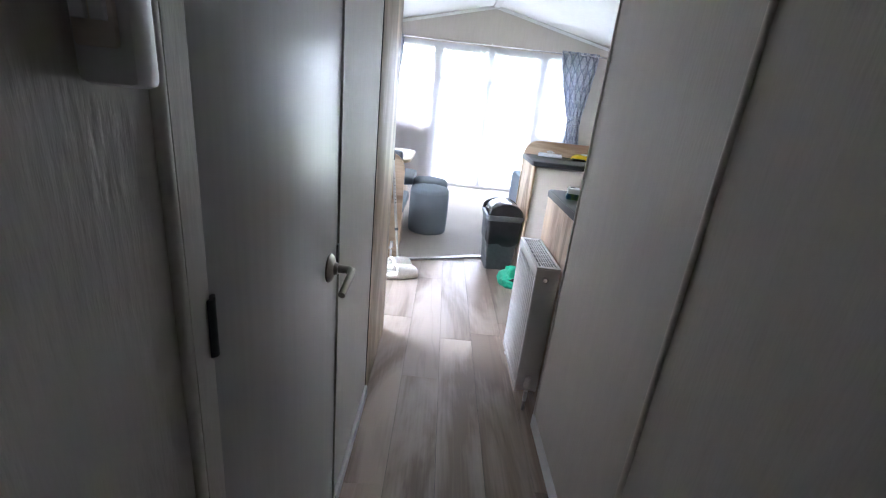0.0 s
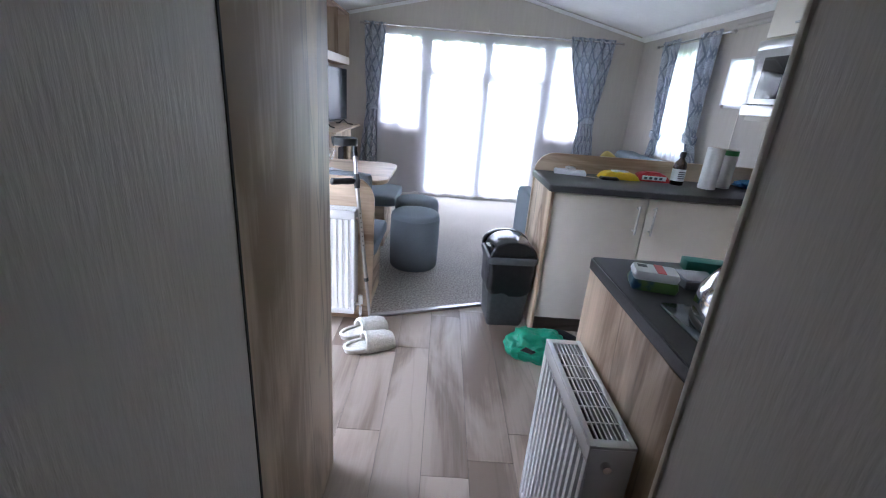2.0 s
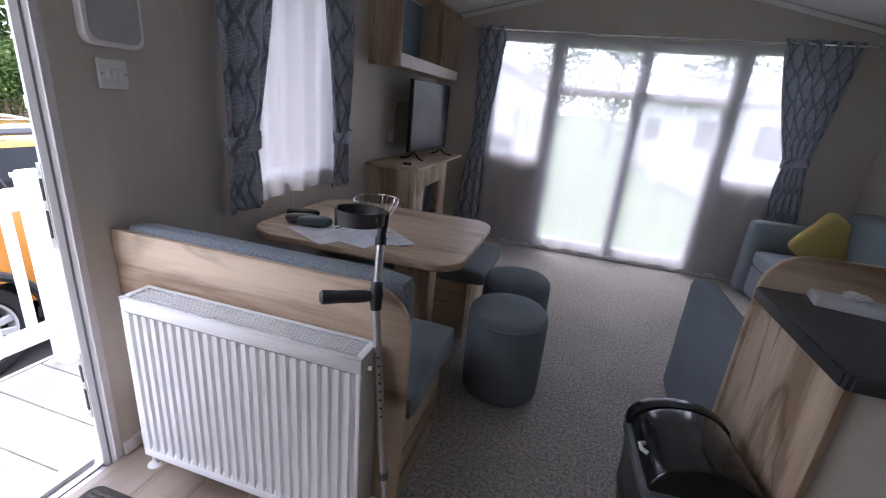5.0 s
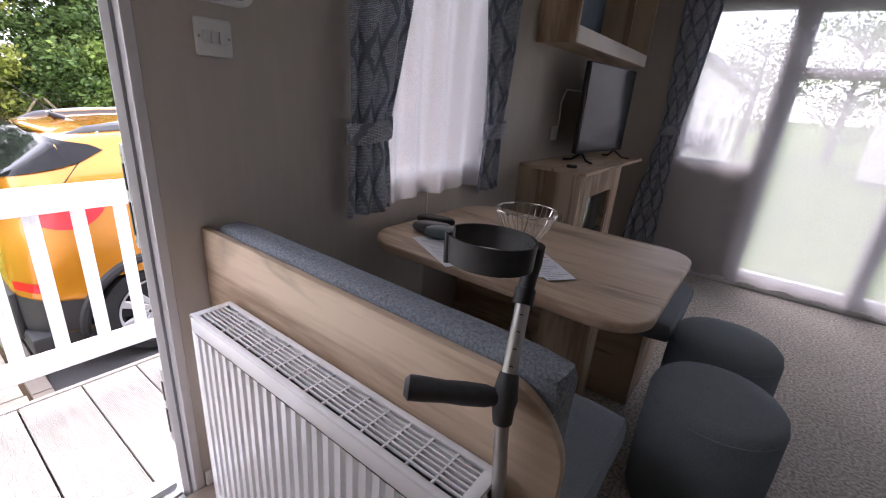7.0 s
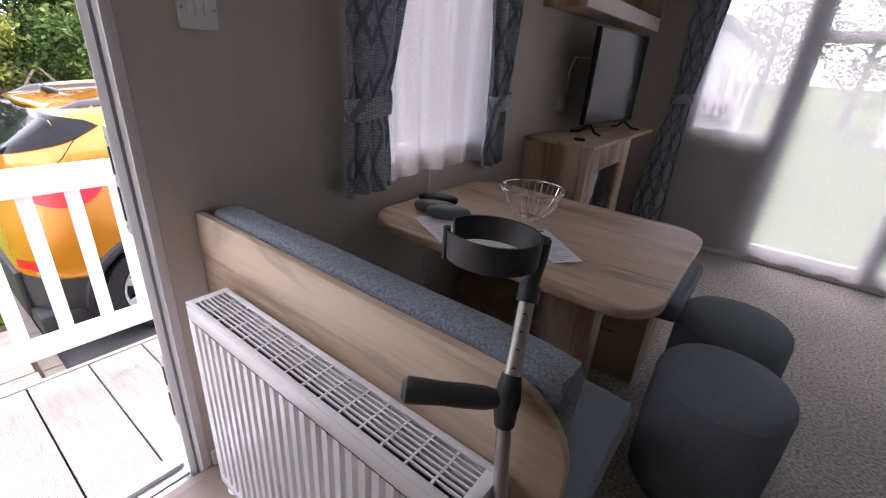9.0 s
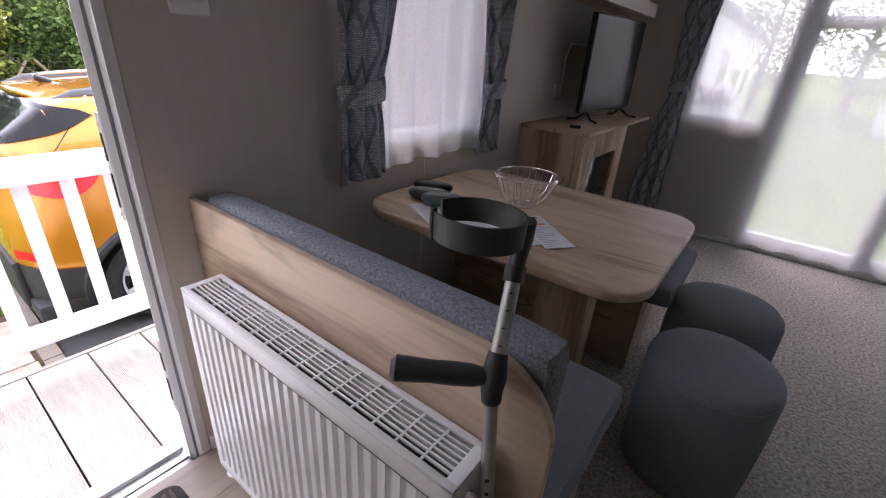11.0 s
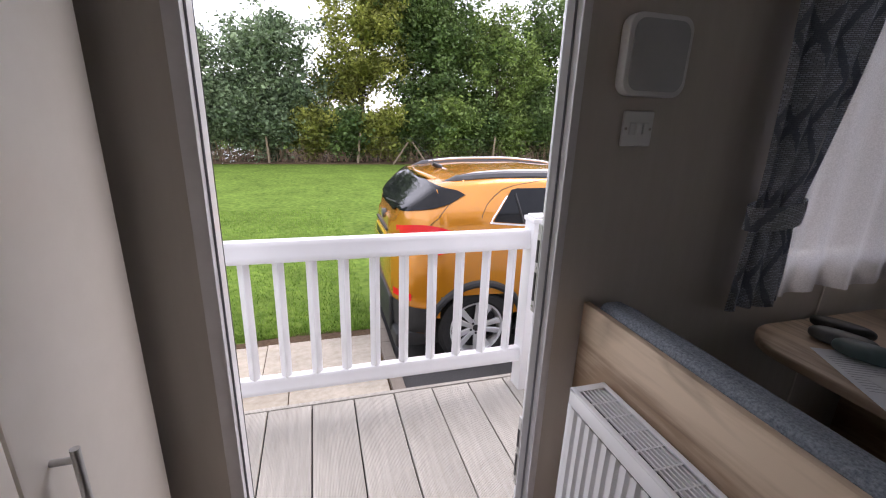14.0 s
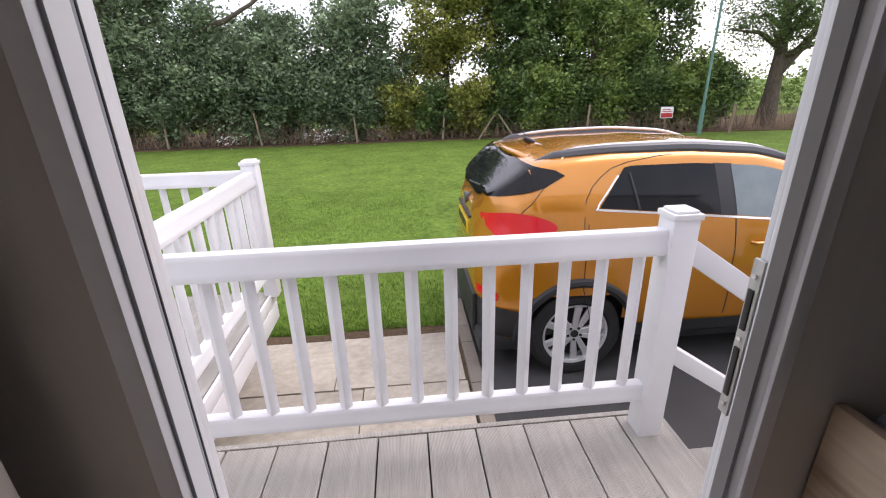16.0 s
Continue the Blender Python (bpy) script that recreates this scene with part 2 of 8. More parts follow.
    if rand:
        info = nt.nodes.new("ShaderNodeObjectInfo")
        rr = nt.nodes.new("ShaderNodeMapRange")
        rr.inputs["To Min"].default_value, rr.inputs["To Max"].default_value = 1 - rand, 1 + rand
        nt.links.new(info.outputs["Random"], rr.inputs["Value"])
        hsv = nt.nodes.new("ShaderNodeHueSaturation")
        nt.links.new(rr.outputs[0], hsv.inputs["Value"])
        nt.links.new(out, hsv.inputs["Color"])
        out = hsv.outputs[0]
    nt.links.new(out, p.inputs["Base Color"])
    bp = nt.nodes.new("ShaderNodeBump")
    bp.inputs["Strength"].default_value, bp.inputs["Distance"].default_value = 0.12, 0.002
    nt.links.new(fine, bp.inputs["Height"])
    nt.links.new(bp.outputs[0], p.inputs["Normal"])
    return m


def glass(name, tint=(1, 1, 1), rough=0.0, clear=0.9):
    """Thin pane: mostly clear, with a mirror's share by the angle."""
    m = bpy.data.materials.new(name)
    m.use_nodes = True
    nt = m.node_tree
    nt.nodes.remove(nt.nodes["Principled BSDF"])
    tr, gl = nt.nodes.new("ShaderNodeBsdfTransparent"), nt.nodes.new("ShaderNodeBsdfGlossy")
    tr.inputs[0].default_value = (*[v * clear for v in tint], 1)
    gl.inputs["Roughness"].default_value = rough
    mx, fr = nt.nodes.new("ShaderNodeMixShader"), nt.nodes.new("ShaderNodeFresnel")
    fr.inputs["IOR"].default_value = 1.5
    nt.links.new(fr.outputs[0], mx.inputs[0])
    nt.links.new(tr.outputs[0], mx.inputs[1])
    nt.links.new(gl.outputs[0], mx.inputs[2])
    nt.links.new(mx.outputs[0], nt.nodes["Material Output"].inputs[0])
    return m


def sheer(name, share=0.45, colour=(0.9, 0.9, 0.92)):
    """Voile: threads that scatter light, with gaps between them."""
    m = bpy.data.materials.new(name)
    m.use_nodes = True
    nt = m.node_tree
    nt.nodes.remove(nt.nodes["Principled BSDF"])
    tr, df, tl = nt.nodes.new("ShaderNodeBsdfTransparent"), nt.nodes.new("ShaderNodeBsdfDiffuse"), nt.nodes.new("ShaderNodeBsdfTranslucent")
    df.inputs[0].default_value, tl.inputs[0].default_value = (*colour, 1), (*colour, 1)
    cloth, mx = nt.nodes.new("ShaderNodeMixShader"), nt.nodes.new("ShaderNodeMixShader")
    cloth.inputs[0].default_value = 0.74
    nt.links.new(df.outputs[0], cloth.inputs[1])
    nt.links.new(tl.outputs[0], cloth.inputs[2])
    co, weave = nt.nodes.new("ShaderNodeTexCoord"), nt.nodes.new("ShaderNodeTexNoise")
    weave.inputs["Scale"].default_value = 220.0
    nt.links.new(co.outputs["Object"], weave.inputs["Vector"])
    rng = nt.nodes.new("ShaderNodeMapRange")
    rng.inputs["From Min"].default_value, rng.inputs["From Max"].default_value = 0.35, 0.65
    rng.inputs["To Min"].default_value, rng.inputs["To Max"].default_value = share - 0.06, share + 0.06
    nt.links.new(weave.outputs["Fac"], rng.inputs["Value"])
    nt.links.new(rng.outputs[0], mx.inputs[0])
    nt.links.new(tr.outputs[0], mx.inputs[1])
    nt.links.new(cloth.outputs[0], mx.inputs[2])
    nt.links.new(mx.outputs[0], nt.nodes["Material Output"].inputs[0])
    return m


def lattice_cloth(name, base, line):
    """Curtain weave with a lattice of broken diamonds, laid out by the cloth's own coordinates in metres."""
    m = bpy.data.materials.new(name)
    m.use_nodes = True
    nt = m.node_tree
    p = nt.nodes["Principled BSDF"]
    p.inputs["Roughness"].default_value, p.inputs["Specular IOR Level"].default_value = 0.9, 0.15
    uv, sep = nt.nodes.new("ShaderNodeUVMap"), nt.nodes.new("ShaderNodeSeparateXYZ")
    nt.links.new(uv.outputs[0], sep.inputs[0])

    def op(kind, a, b=None, c=None):
        n = nt.nodes.new("ShaderNodeMath")
        n.operation = kind
        for k, v in enumerate((a, b, c)):
            if v is None:
                continue
            if isinstance(v, (int, float)):
                n.inputs[k].default_value = v
            else:
                nt.links.new(v, n.inputs[k])
        return n.outputs[0]

    nz = nt.nodes.new("ShaderNodeTexNoise")
    nz.inputs["Scale"].default_value, nz.inputs["Detail"].default_value = 70.0, 3.0
    nt.links.new(uv.outputs[0], nz.inputs["Vector"])
    shake = op("MULTIPLY_ADD", nz.outputs["Fac"], 0.16, -0.08)
    u, v = op("MULTIPLY", sep.outputs[0], 7.5), op("MULTIPLY", sep.outputs[1], 4.4)
    d1, d2 = op("PINGPONG", op("ADD", op("ADD", u, v), shake), 0.5), op("PINGPONG", op("SUBTRACT", u, v), 0.5)
    near = op("MINIMUM", d1, op("ADD", d2, shake))
    band = op("LESS_THAN", near, 0.085)
    mask = op("MULTIPLY", band, op("MULTIPLY_ADD", nz.outputs["Fac"], 0.5, 0.55))
    body = nt.nodes.new("ShaderNodeTexBrick")
    body.inputs["Color1"].default_value, body.inputs["Color2"].default_value = (*[min(1, c * 1.3) for c in base], 1), (*[c * 0.8 for c in base], 1)
    body.inputs["Mortar"].default_value = (*[c * 0.5 for c in base], 1)
    body.inputs["Scale"].default_value, body.inputs["Mortar Size"].default_value = 1.0, 0.0009
    body.inputs["Brick Width"].default_value, body.inputs["Row Height"].default_value = 0.013, 0.005
    nt.links.new(uv.outputs[0], body.inputs["Vector"])
    mx = nt.nodes.new("ShaderNodeMixRGB")
    nt.links.new(mask, mx.inputs[0])
    nt.links.new(body.outputs[0], mx.inputs[1])
    mx.inputs[2].default_value = (*line, 1)
    nt.links.new(mx.outputs[0], p.inputs["Base Color"])
    tl, mix = nt.nodes.new("ShaderNodeBsdfTranslucent"), nt.nodes.new("ShaderNodeMixShader")
    nt.links.new(mx.outputs[0], tl.inputs[0])
    mix.inputs[0].default_value = 0.3
    nt.links.new(p.outputs[0], mix.inputs[1])
    nt.links.new(tl.outputs[0], mix.inputs[2])
    nt.links.new(mix.outputs[0], nt.nodes["Material Output"].inputs[0])
    return m


M_WALL = mat("greige_wallboard", (0.53, 0.485, 0.435), (0.57, 0.525, 0.475), 0.6, scale=30, stretch=(1, 1, 0.15), bump=0.05, bscale=150, stain=0.03)
M_HALL = mat("embossed_hall_board", (0.62, 0.59, 0.54), (0.66, 0.63, 0.58), 0.5, scale=30, stretch=(1, 1, 0.2), bump=0.28, bscale=135, bstretch=(1, 1, 0.15), stain=0.06)
M_CEIL = mat("white_ceiling_board", (0.83, 0.83, 0.82), (0.87, 0.87, 0.86), 0.6, scale=20, bump=0.05, bscale=80, stain=0.03)
M_WHITE = mat("white_gloss_paint", (0.74, 0.74, 0.74), (0.8, 0.8, 0.8), 0.32, scale=6, stain=0.04)
M_RAD = mat("white_enamelled_steel", (0.78, 0.785, 0.79), (0.83, 0.835, 0.84), 0.25, scale=5, stain=0.03, coat=0.2)
M_UPVC = mat("white_upvc", (0.78, 0.78, 0.79), (0.84, 0.84, 0.85), 0.3, scale=3, stretch=(1, 1, 1), bump=0.02, bscale=40, stain=0.04)
M_CREAM = mat("cream_cabinet_laminate", (0.74, 0.69, 0.62), (0.78, 0.73, 0.66), 0.38, scale=12, bump=0.02, bscale=200, stain=0.03)
M_DOOR = mat("pale_door_laminate", (0.52, 0.51, 0.495), (0.58, 0.565, 0.55), 0.35, scale=40, stretch=(1, 1, 0.05), bump=0.06, bscale=160, bstretch=(1, 1, 0.06), stain=0.04)
M_OAKX, M_OAKY, M_OAKZ = wood("oak_laminate_long", "x"), wood("oak_laminate_deep", "y", shift=3.1), wood("oak_laminate_upright", "z", shift=7.7)
M_OAKG = wood("grey_oak_upright", "z", dark=(0.3, 0.22, 0.135), light=(0.58, 0.46, 0.325), shift=2.3)
M_PLANK = wood("vinyl_oak_plank", "y", dark=(0.2, 0.15, 0.115), light=(0.4, 0.325, 0.268), rough=0.36, rand=0.16, grain=0.12, veins=0.16)
M_TOP = mat("charcoal_worktop", (0.03, 0.031, 0.034), (0.045, 0.046, 0.05), 0.42, scale=140, bump=0.06, bscale=300, stain=0.08)
M_CARPET = mat("grey_carpet_pile", (0.29, 0.275, 0.26), (0.66, 0.63, 0.6), 0.98, scale=78, bump=1.0, bscale=110, spec=0.05, stain=0.1, lo=0.37, hi=0.63)
M_FABRIC = mat("blue_grey_upholstery", (0.2, 0.24, 0.275), (0.28, 0.325, 0.365), 0.92, scale=220, bump=0.35, bscale=260, spec=0.15, stain=0.08)
M_TWEED = mat("blue_tweed_upholstery", (0.13, 0.15, 0.175), (0.34, 0.37, 0.4), 0.95, scale=190, bump=0.6, bscale=230, spec=0.1, stain=0.06)
M_STEEL = mat("brushed_steel", (0.5, 0.5, 0.5), (0.62, 0.62, 0.62), 0.28, 1.0, scale=60, stretch=(1, 0.05, 1), stain=0.04)
M_CHROME = mat("polished_chrome", (0.75, 0.75, 0.76), (0.8, 0.8, 0.8), 0.1, 1.0, scale=5, stain=0.02)
M_NICKEL = mat("satin_nickel", (0.42, 0.39, 0.36), (0.5, 0.47, 0.44), 0.3, 1.0, scale=30, stain=0.05)
M_ALU = mat("satin_aluminium", (0.6, 0.6, 0.61), (0.68, 0.68, 0.69), 0.35, 1.0, scale=50, stretch=(1, 1, 0.1), stain=0.04)
M_BLACK = mat("black_plastic", (0.012, 0.012, 0.013), (0.02, 0.02, 0.021), 0.35, scale=60, bump=0.05, bscale=260)
M_GLOSSB = mat("black_gloss", (0.006, 0.006, 0.007), (0.01, 0.01, 0.011), 0.08, scale=10, coat=0.4)
M_GREYP = mat("grey_plastic", (0.09, 0.1, 0.105), (0.12, 0.13, 0.135), 0.4, scale=40, bump=0.05, bscale=220)
# near-black for what lies in gaps: the shade there is put into the colour
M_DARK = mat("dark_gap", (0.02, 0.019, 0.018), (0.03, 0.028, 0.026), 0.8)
M_GLASS = glass("window_pane", clear=0.85)
M_SHEER = sheer("white_voile", 0.74, (0.95, 0.95, 0.98))
M_SHEERF = sheer("fine_front_voile", 0.66, (0.8, 0.8, 0.85))
M_CURT = lattice_cloth("lattice_curtain_cloth", (0.6, 0.64, 0.71), (0.22, 0.25, 0.32))
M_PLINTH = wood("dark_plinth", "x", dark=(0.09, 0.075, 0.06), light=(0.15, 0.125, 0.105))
M_BLUEB = mat("slate_blue_panel", (0.1, 0.15, 0.2), (0.13, 0.18, 0.235), 0.5, scale=20)
M_PAPER = mat("printed_paper", (0.72, 0.74, 0.78), (0.78, 0.8, 0.84), 0.7, scale=9)
M_INK = mat("grey_print", (0.1, 0.11, 0.14), None, 0.7)
M_DECK = mat("composite_deck_board", (0.36, 0.34, 0.3), (0.47, 0.45, 0.405), 0.75, scale=40, stretch=(0.08, 1, 1), bump=0.6, bscale=95, bstretch=(0.02, 1, 1), rand=0.05, stain=0.14)
nt = M_DECK.node_tree
co_, wv_, bp_ = nt.nodes.new("ShaderNodeTexCoord"), nt.nodes.new("ShaderNodeTexWave"), nt.nodes.new("ShaderNodeBump")
wv_.bands_direction = "Y"
wv_.inputs["Scale"].default_value, wv_.inputs["Distortion"].default_value = 52.0, 0.15
bp_.inputs["Strength"].default_value, bp_.inputs["Distance"].default_value = 0.7, 0.003
nt.links.new(co_.outputs["Object"], wv_.inputs["Vector"])
nt.links.new(wv_.outputs["Fac"], bp_.inputs["Height"])
nt.links.new(bp_.outputs[0], nt.nodes["Principled BSDF"].inputs["Normal"])
M_GRASS = mat("mown_grass", (0.06, 0.112, 0.018), (0.15, 0.225, 0.04), 0.95, scale=9, stretch=(1, 1, 1), bump=0.9, bscale=45, spec=0.1, stain=0.2)
M_SLAB = mat("sandy_paving_slab", (0.41, 0.365, 0.29), (0.53, 0.48, 0.4), 0.9, scale=14, bump=0.5, bscale=70, rand=0.09, spec=0.2, stain=0.16)
M_KERB = mat("stone_kerb", (0.23, 0.195, 0.16), (0.32, 0.28, 0.235), 0.92, scale=30, bump=0.5, bscale=90, rand=0.1, spec=0.2)
M_TAR = mat("tarmac", (0.045, 0.045, 0.047), (0.085, 0.083, 0.08), 0.92, scale=180, bump=0.8, bscale=160, spec=0.25, stain=0.15)
M_SOIL = mat("leaf_litter_soil", (0.075, 0.05, 0.03), (0.14, 0.1, 0.065), 0.98, scale=30, bump=0.9, bscale=40, spec=0.1, stain=0.2)

# ---- plan, in metres ----
XL, XR, YF, YB = -1.575, 2.16, 9.47, 1.2
HL, HR = -0.48, 0.26
RIDGE, RIDGE_Z, EAVE_Z = 0.29, 2.53, 2.1
GROUND, DECK = -0.75, -0.11

# ---- the shell of the caravan ----
single("wall_west", wall_with("x", XL - 0.075, XL, YB, YF + 0.08, -0.06, 2.16, [(5.12, 6.001, -0.06, 2.0), (6.66, 7.46, 0.9, 1.92)]), M_WALL, "greige panelled side wall with doorway and window", "wall", kind="structure")
single("wall_east", wall_with("x", XR, XR + 0.075, YB, YF + 0.08, -0.06, 2.16, [(7.1, 7.63, 1.38, 1.98), (7.9, 8.72, 0.9, 1.92)]), M_WALL, "greige panelled side wall with two windows", "wall", kind="structure")
front = wall_with("y", YF, YF + 0.08, XL, XR, -0.06, 2.1, [(-1.02, -0.46, 0.88, 1.99), (-0.44, 1.06, 0.06, 1.99), (1.08, 1.64, 0.88, 1.99)])
gable = slab([(XL, 2.1), (XR, 2.1), (XR, 2.12), (RIDGE, RIDGE_Z + 0.04), (XL, 2.12)], "y", YF, YF + 0.08)
single("wall_front", join(front, gable), M_WALL, "greige gable wall round the glazed front doors", "wall", kind="structure")
single("wall_back", box(XL, XR, YB - 0.07, YB, -0.06, 2.62), M_WALL, "plain greige wall closing the passage", "wall", kind="structure")
for name, x0, x1, z0, z1 in (("ceiling_west", XL - 0.08, RIDGE, EAVE_Z, RIDGE_Z), ("ceiling_east", RIDGE, XR + 0.08, RIDGE_Z, EAVE_Z)):
    bm = slab([(x0, z0), (x1, z1), (x1, z1 + 0.06), (x0, z0 + 0.06)], "y", YB - 0.07, YF + 0.08)
    single(name, bm, M_CEIL, "white sloping ceiling board", "ceiling", kind="structure")
single("ridge_trim", box(RIDGE - 0.045, RIDGE + 0.045, 4.4, YF, RIDGE_Z - 0.03, RIDGE_Z + 0.012, 0.004), M_CEIL, "flat white cover strip along the ridge", "trim", kind="structure")
for sx, x in ((1, XL), (-1, XR)):
    bm = slab([(x, EAVE_Z - 0.035), (x + sx * 0.012, EAVE_Z - 0.035), (x + sx * 0.05, EAVE_Z + 0.0), (x + sx * 0.05, EAVE_Z + 0.02), (x, EAVE_Z + 0.02)], "y", 4.36, YF)
    single("cornice_trim", bm, M_CEIL, "white moulded strip under the ceiling", "trim", kind="structure")
for sx, x0 in ((1, XL), (-1, XR)):
    bm = slab([(x0, EAVE_Z - 0.035), (RIDGE, RIDGE_Z - 0.04), (RIDGE, RIDGE_Z + 0.0), (x0, EAVE_Z)], "y", YF - 0.012, YF)
    single("gable_trim", bm, M_CEIL, "white strip along the sloping ceiling", "trim", kind="structure")
# outer roof and flanks, seen from outside only
single("roof_outer", slab([(XL - 0.15, 2.14), (RIDGE, 2.62), (XR + 0.15, 2.14), (XR + 0.15, 2.2), (RIDGE, 2.7), (XL - 0.15, 2.2)], "y", YB - 0.1, YF + 0.2), M_UPVC, "pale outer roof of the caravan", "roof", kind="structure")

floor = single("floor", box(XL, XR, YB, YF + 0.06, -0.06, -0.004), M_DARK, "grey-brown oak-look vinyl plank floor", "floor", kind="structure")
EDGE = [(-0.53, 6.115), (0.172, 6.371), (0.45, 6.472)]
carpet = slab([(XL, 6.115), (-0.53, 6.115), (0.172, 6.371), (0.45, 6.472), (0.45, 6.62), (XR, 6.62), (XR, YF), (XL, YF)], "z", -0.003, 0.012)
single("carpet", carpet, M_CARPET, "mottled grey-brown fitted carpet", "carpet", kind="structure")
bm = bmesh.new()
for a, b in zip(EDGE, EDGE[1:]):
    d = Vector((b[0] - a[0], b[1] - a[1], 0)).normalized()
    nrm = Vector((-d.y, d.x, 0)) * 0.016
    p = [Vector((*a, 0)) - nrm, Vector((*b, 0)) - nrm, Vector((*b, 0)) + nrm, Vector((*a, 0)) + nrm]
    bm = join(bm, slab([(v.x, v.y) for v in p], "z", 0.0, 0.017, 0.005))
single("threshold_strip", bm, M_ALU, "satin aluminium strip where carpet meets vinyl", "trim", kind="structure")

# passage walls
single("wall_passage_west", wall_with("x", HL - 0.04, HL, YB, 4.43, 0, 2.5, [(3.255, 3.856, 0.0, 2.0)]), M_HALL, "streaked grey board wall of the passage", "wall", kind="structure")
single("wall_passage_east", box(HR, HR + 0.04, YB, 4.34, 0, 2.5), M_HALL, "streaked grey board wall of the passage", "wall", kind="structure")
single("wall_kitchen_back", box(HR + 0.04, XR, 4.28, 4.34, 0, 2.55), M_WALL, "greige wall behind the kitchen", "wall", kind="structure")
single("wall_cupboard_back", box(XL, HL - 0.04, 4.37, 4.43, 0, 2.5), M_WALL, "greige wall behind the tall cupboard", "wall", kind="structure")
for x0, x1, y in ((HR - 0.006, HR + 0.044, 4.34),):
    single("wall_end_trim", box(x0, x1, y, y + 0.012, 0, 2.5, 0.004), M_CREAM, "pale edging strip on the end of the wall", "trim", kind="structure")
single("joint_trim", rod((HR - 0.004, 3.62, 0), (HR - 0.002, 3.62, 2.5), 0.007, seg=14), M_CREAM, "half-round cover strip over a wall joint", "trim", kind="structure")
single("joint_trim", rod((HL + 0.003, 3.215, 0), (HL + 0.003, 3.215, 2.5), 0.007, seg=14), M_HALL, "half-round cover strip beside the door", "trim", kind="structure")
single("joint_shadow", box(HL - 0.004, HL + 0.002, 4.43, 4.437, 0, 2.5), M_DARK, "dark joint between wall and cupboard panel", "trim", kind="structure")
single("baseboard", box(HL, HL + 0.012, 3.87, 4.43, 0, 0.055, 0.003), M_WHITE, "white skirting board", "baseboard", kind="structure")
single("baseboard", box(HL, HL + 0.012, YB, 3.24, 0, 0.055, 0.003), M_WHITE, "white skirting board", "baseboard", kind="structure")
single("baseboard", box(HR - 0.012, HR, YB, 4.34, 0, 0.055, 0.003), M_WHITE, "white skirting board", "baseboard", kind="structure")
single("baseboard", box(XL, XL + 0.012, 6.005, 6.08, 0, 0.055, 0.003), M_WHITE, "white skirting board", "baseboard", kind="structure")
single("baseboard", box(XL, XL + 0.012, 5.02, 5.1, 0, 0.055, 0.003), M_WHITE, "white skirting board", "baseboard", kind="structure")
single("wall_joint", box(XL, XL + 0.003, 7.06, 7.068, 0, 0.9), M_CREAM, "thin pale joint strip in the wall board", "trim", kind="structure")
single("wall_joint", box(XR - 0.003, XR, 7.36, 7.368, 0.9, 1.38), M_CREAM, "thin pale joint strip in the wall board", "trim", kind="structure")


def door_leaf():
    d = thing("door_1", (HL, 3.26, 0), "pale flush interior door, shut, with lever handle", "door")
    d["kind"] = "structure"
    leaf = part("leaf", box(HL - 0.036, HL + 0.004, 3.262, 3.849, 0.008, 1.995, 0.003), M_DOOR, d)
    dome = lathe([(0.0, 0.0), (0.033, 0.0), (0.034, 0.003), (0.029, 0.009), (0.016, 0.014), (0.013, 0.022), (0.0, 0.022)], 32)
    dome.transform(pose(HL + 0.004, 3.768, 0.879, 0, 90, 0))
    part("rose", dome, M_NICKEL, d, "round satin nickel rose", smooth=40)
    lever = tube([(HL + 0.02, 3.768, 0.879), (HL + 0.05, 3.768, 0.879), (HL + 0.058, 3.768 - 0.006, 0.879 - 0.001), (HL + 0.06, 3.768 - 0.025, 0.879 - 0.003), (-0.425, 3.678, 0.857)], [0.0095, 0.0095, 0.0105, 0.0095, 0.008], 12)
    part("lever", lever, M_NICKEL, d, "satin nickel lever")
    part("latch_plate", box(HL + 0.003, HL + 0.009, 3.836, 3.852, 0.85, 0.912, 0.002), M_GREYP, d, "dark latch plate at the door edge")
    for z in (0.27, 1.05, 1.72):
        part("hinge", join(box(HL + 0.002, HL + 0.008, 3.245, 3.27, z - 0.13 + 0.06, z, 0.002), rod((HL + 0.008, 3.256, z - 0.07), (HL + 0.008, 3.256, z), 0.006)), M_BLACK, d, "dark hinge")
    return d


door_leaf()
single("door_frame", join(box(HL - 0.002, HL + 0.008, 3.222, 3.256, 0, 2.03), box(HL - 0.002, HL + 0.008, 3.8505, 3.868, 0, 2.03), box(HL - 0.002, HL + 0.008, 3.256, 3.8505, 2.0, 2.03)), M_HALL, "narrow grey door lining", "door frame", kind="structure")

box_ = thing("consumer_unit", (HL, 3.1, 1.25), "white plastic electrical box on the passage wall", "electrical box")
part("body", box(HL, HL + 0.041, 3.138, 3.164, 1.262, 1.5, 0.006), M_WHITE, box_)
part("cover", box(HL + 0.006, HL + 0.034, 3.133, 3.138, 1.285, 1.49, 0.003), M_CREAM, box_, "flap over the switches")
for k in range(2):
    part("switch", box(HL + 0.01 + 0.012 * k, HL + 0.019 + 0.012 * k, 3.129, 3.133, 1.3, 1.34, 0.001), M_WHITE, box_)

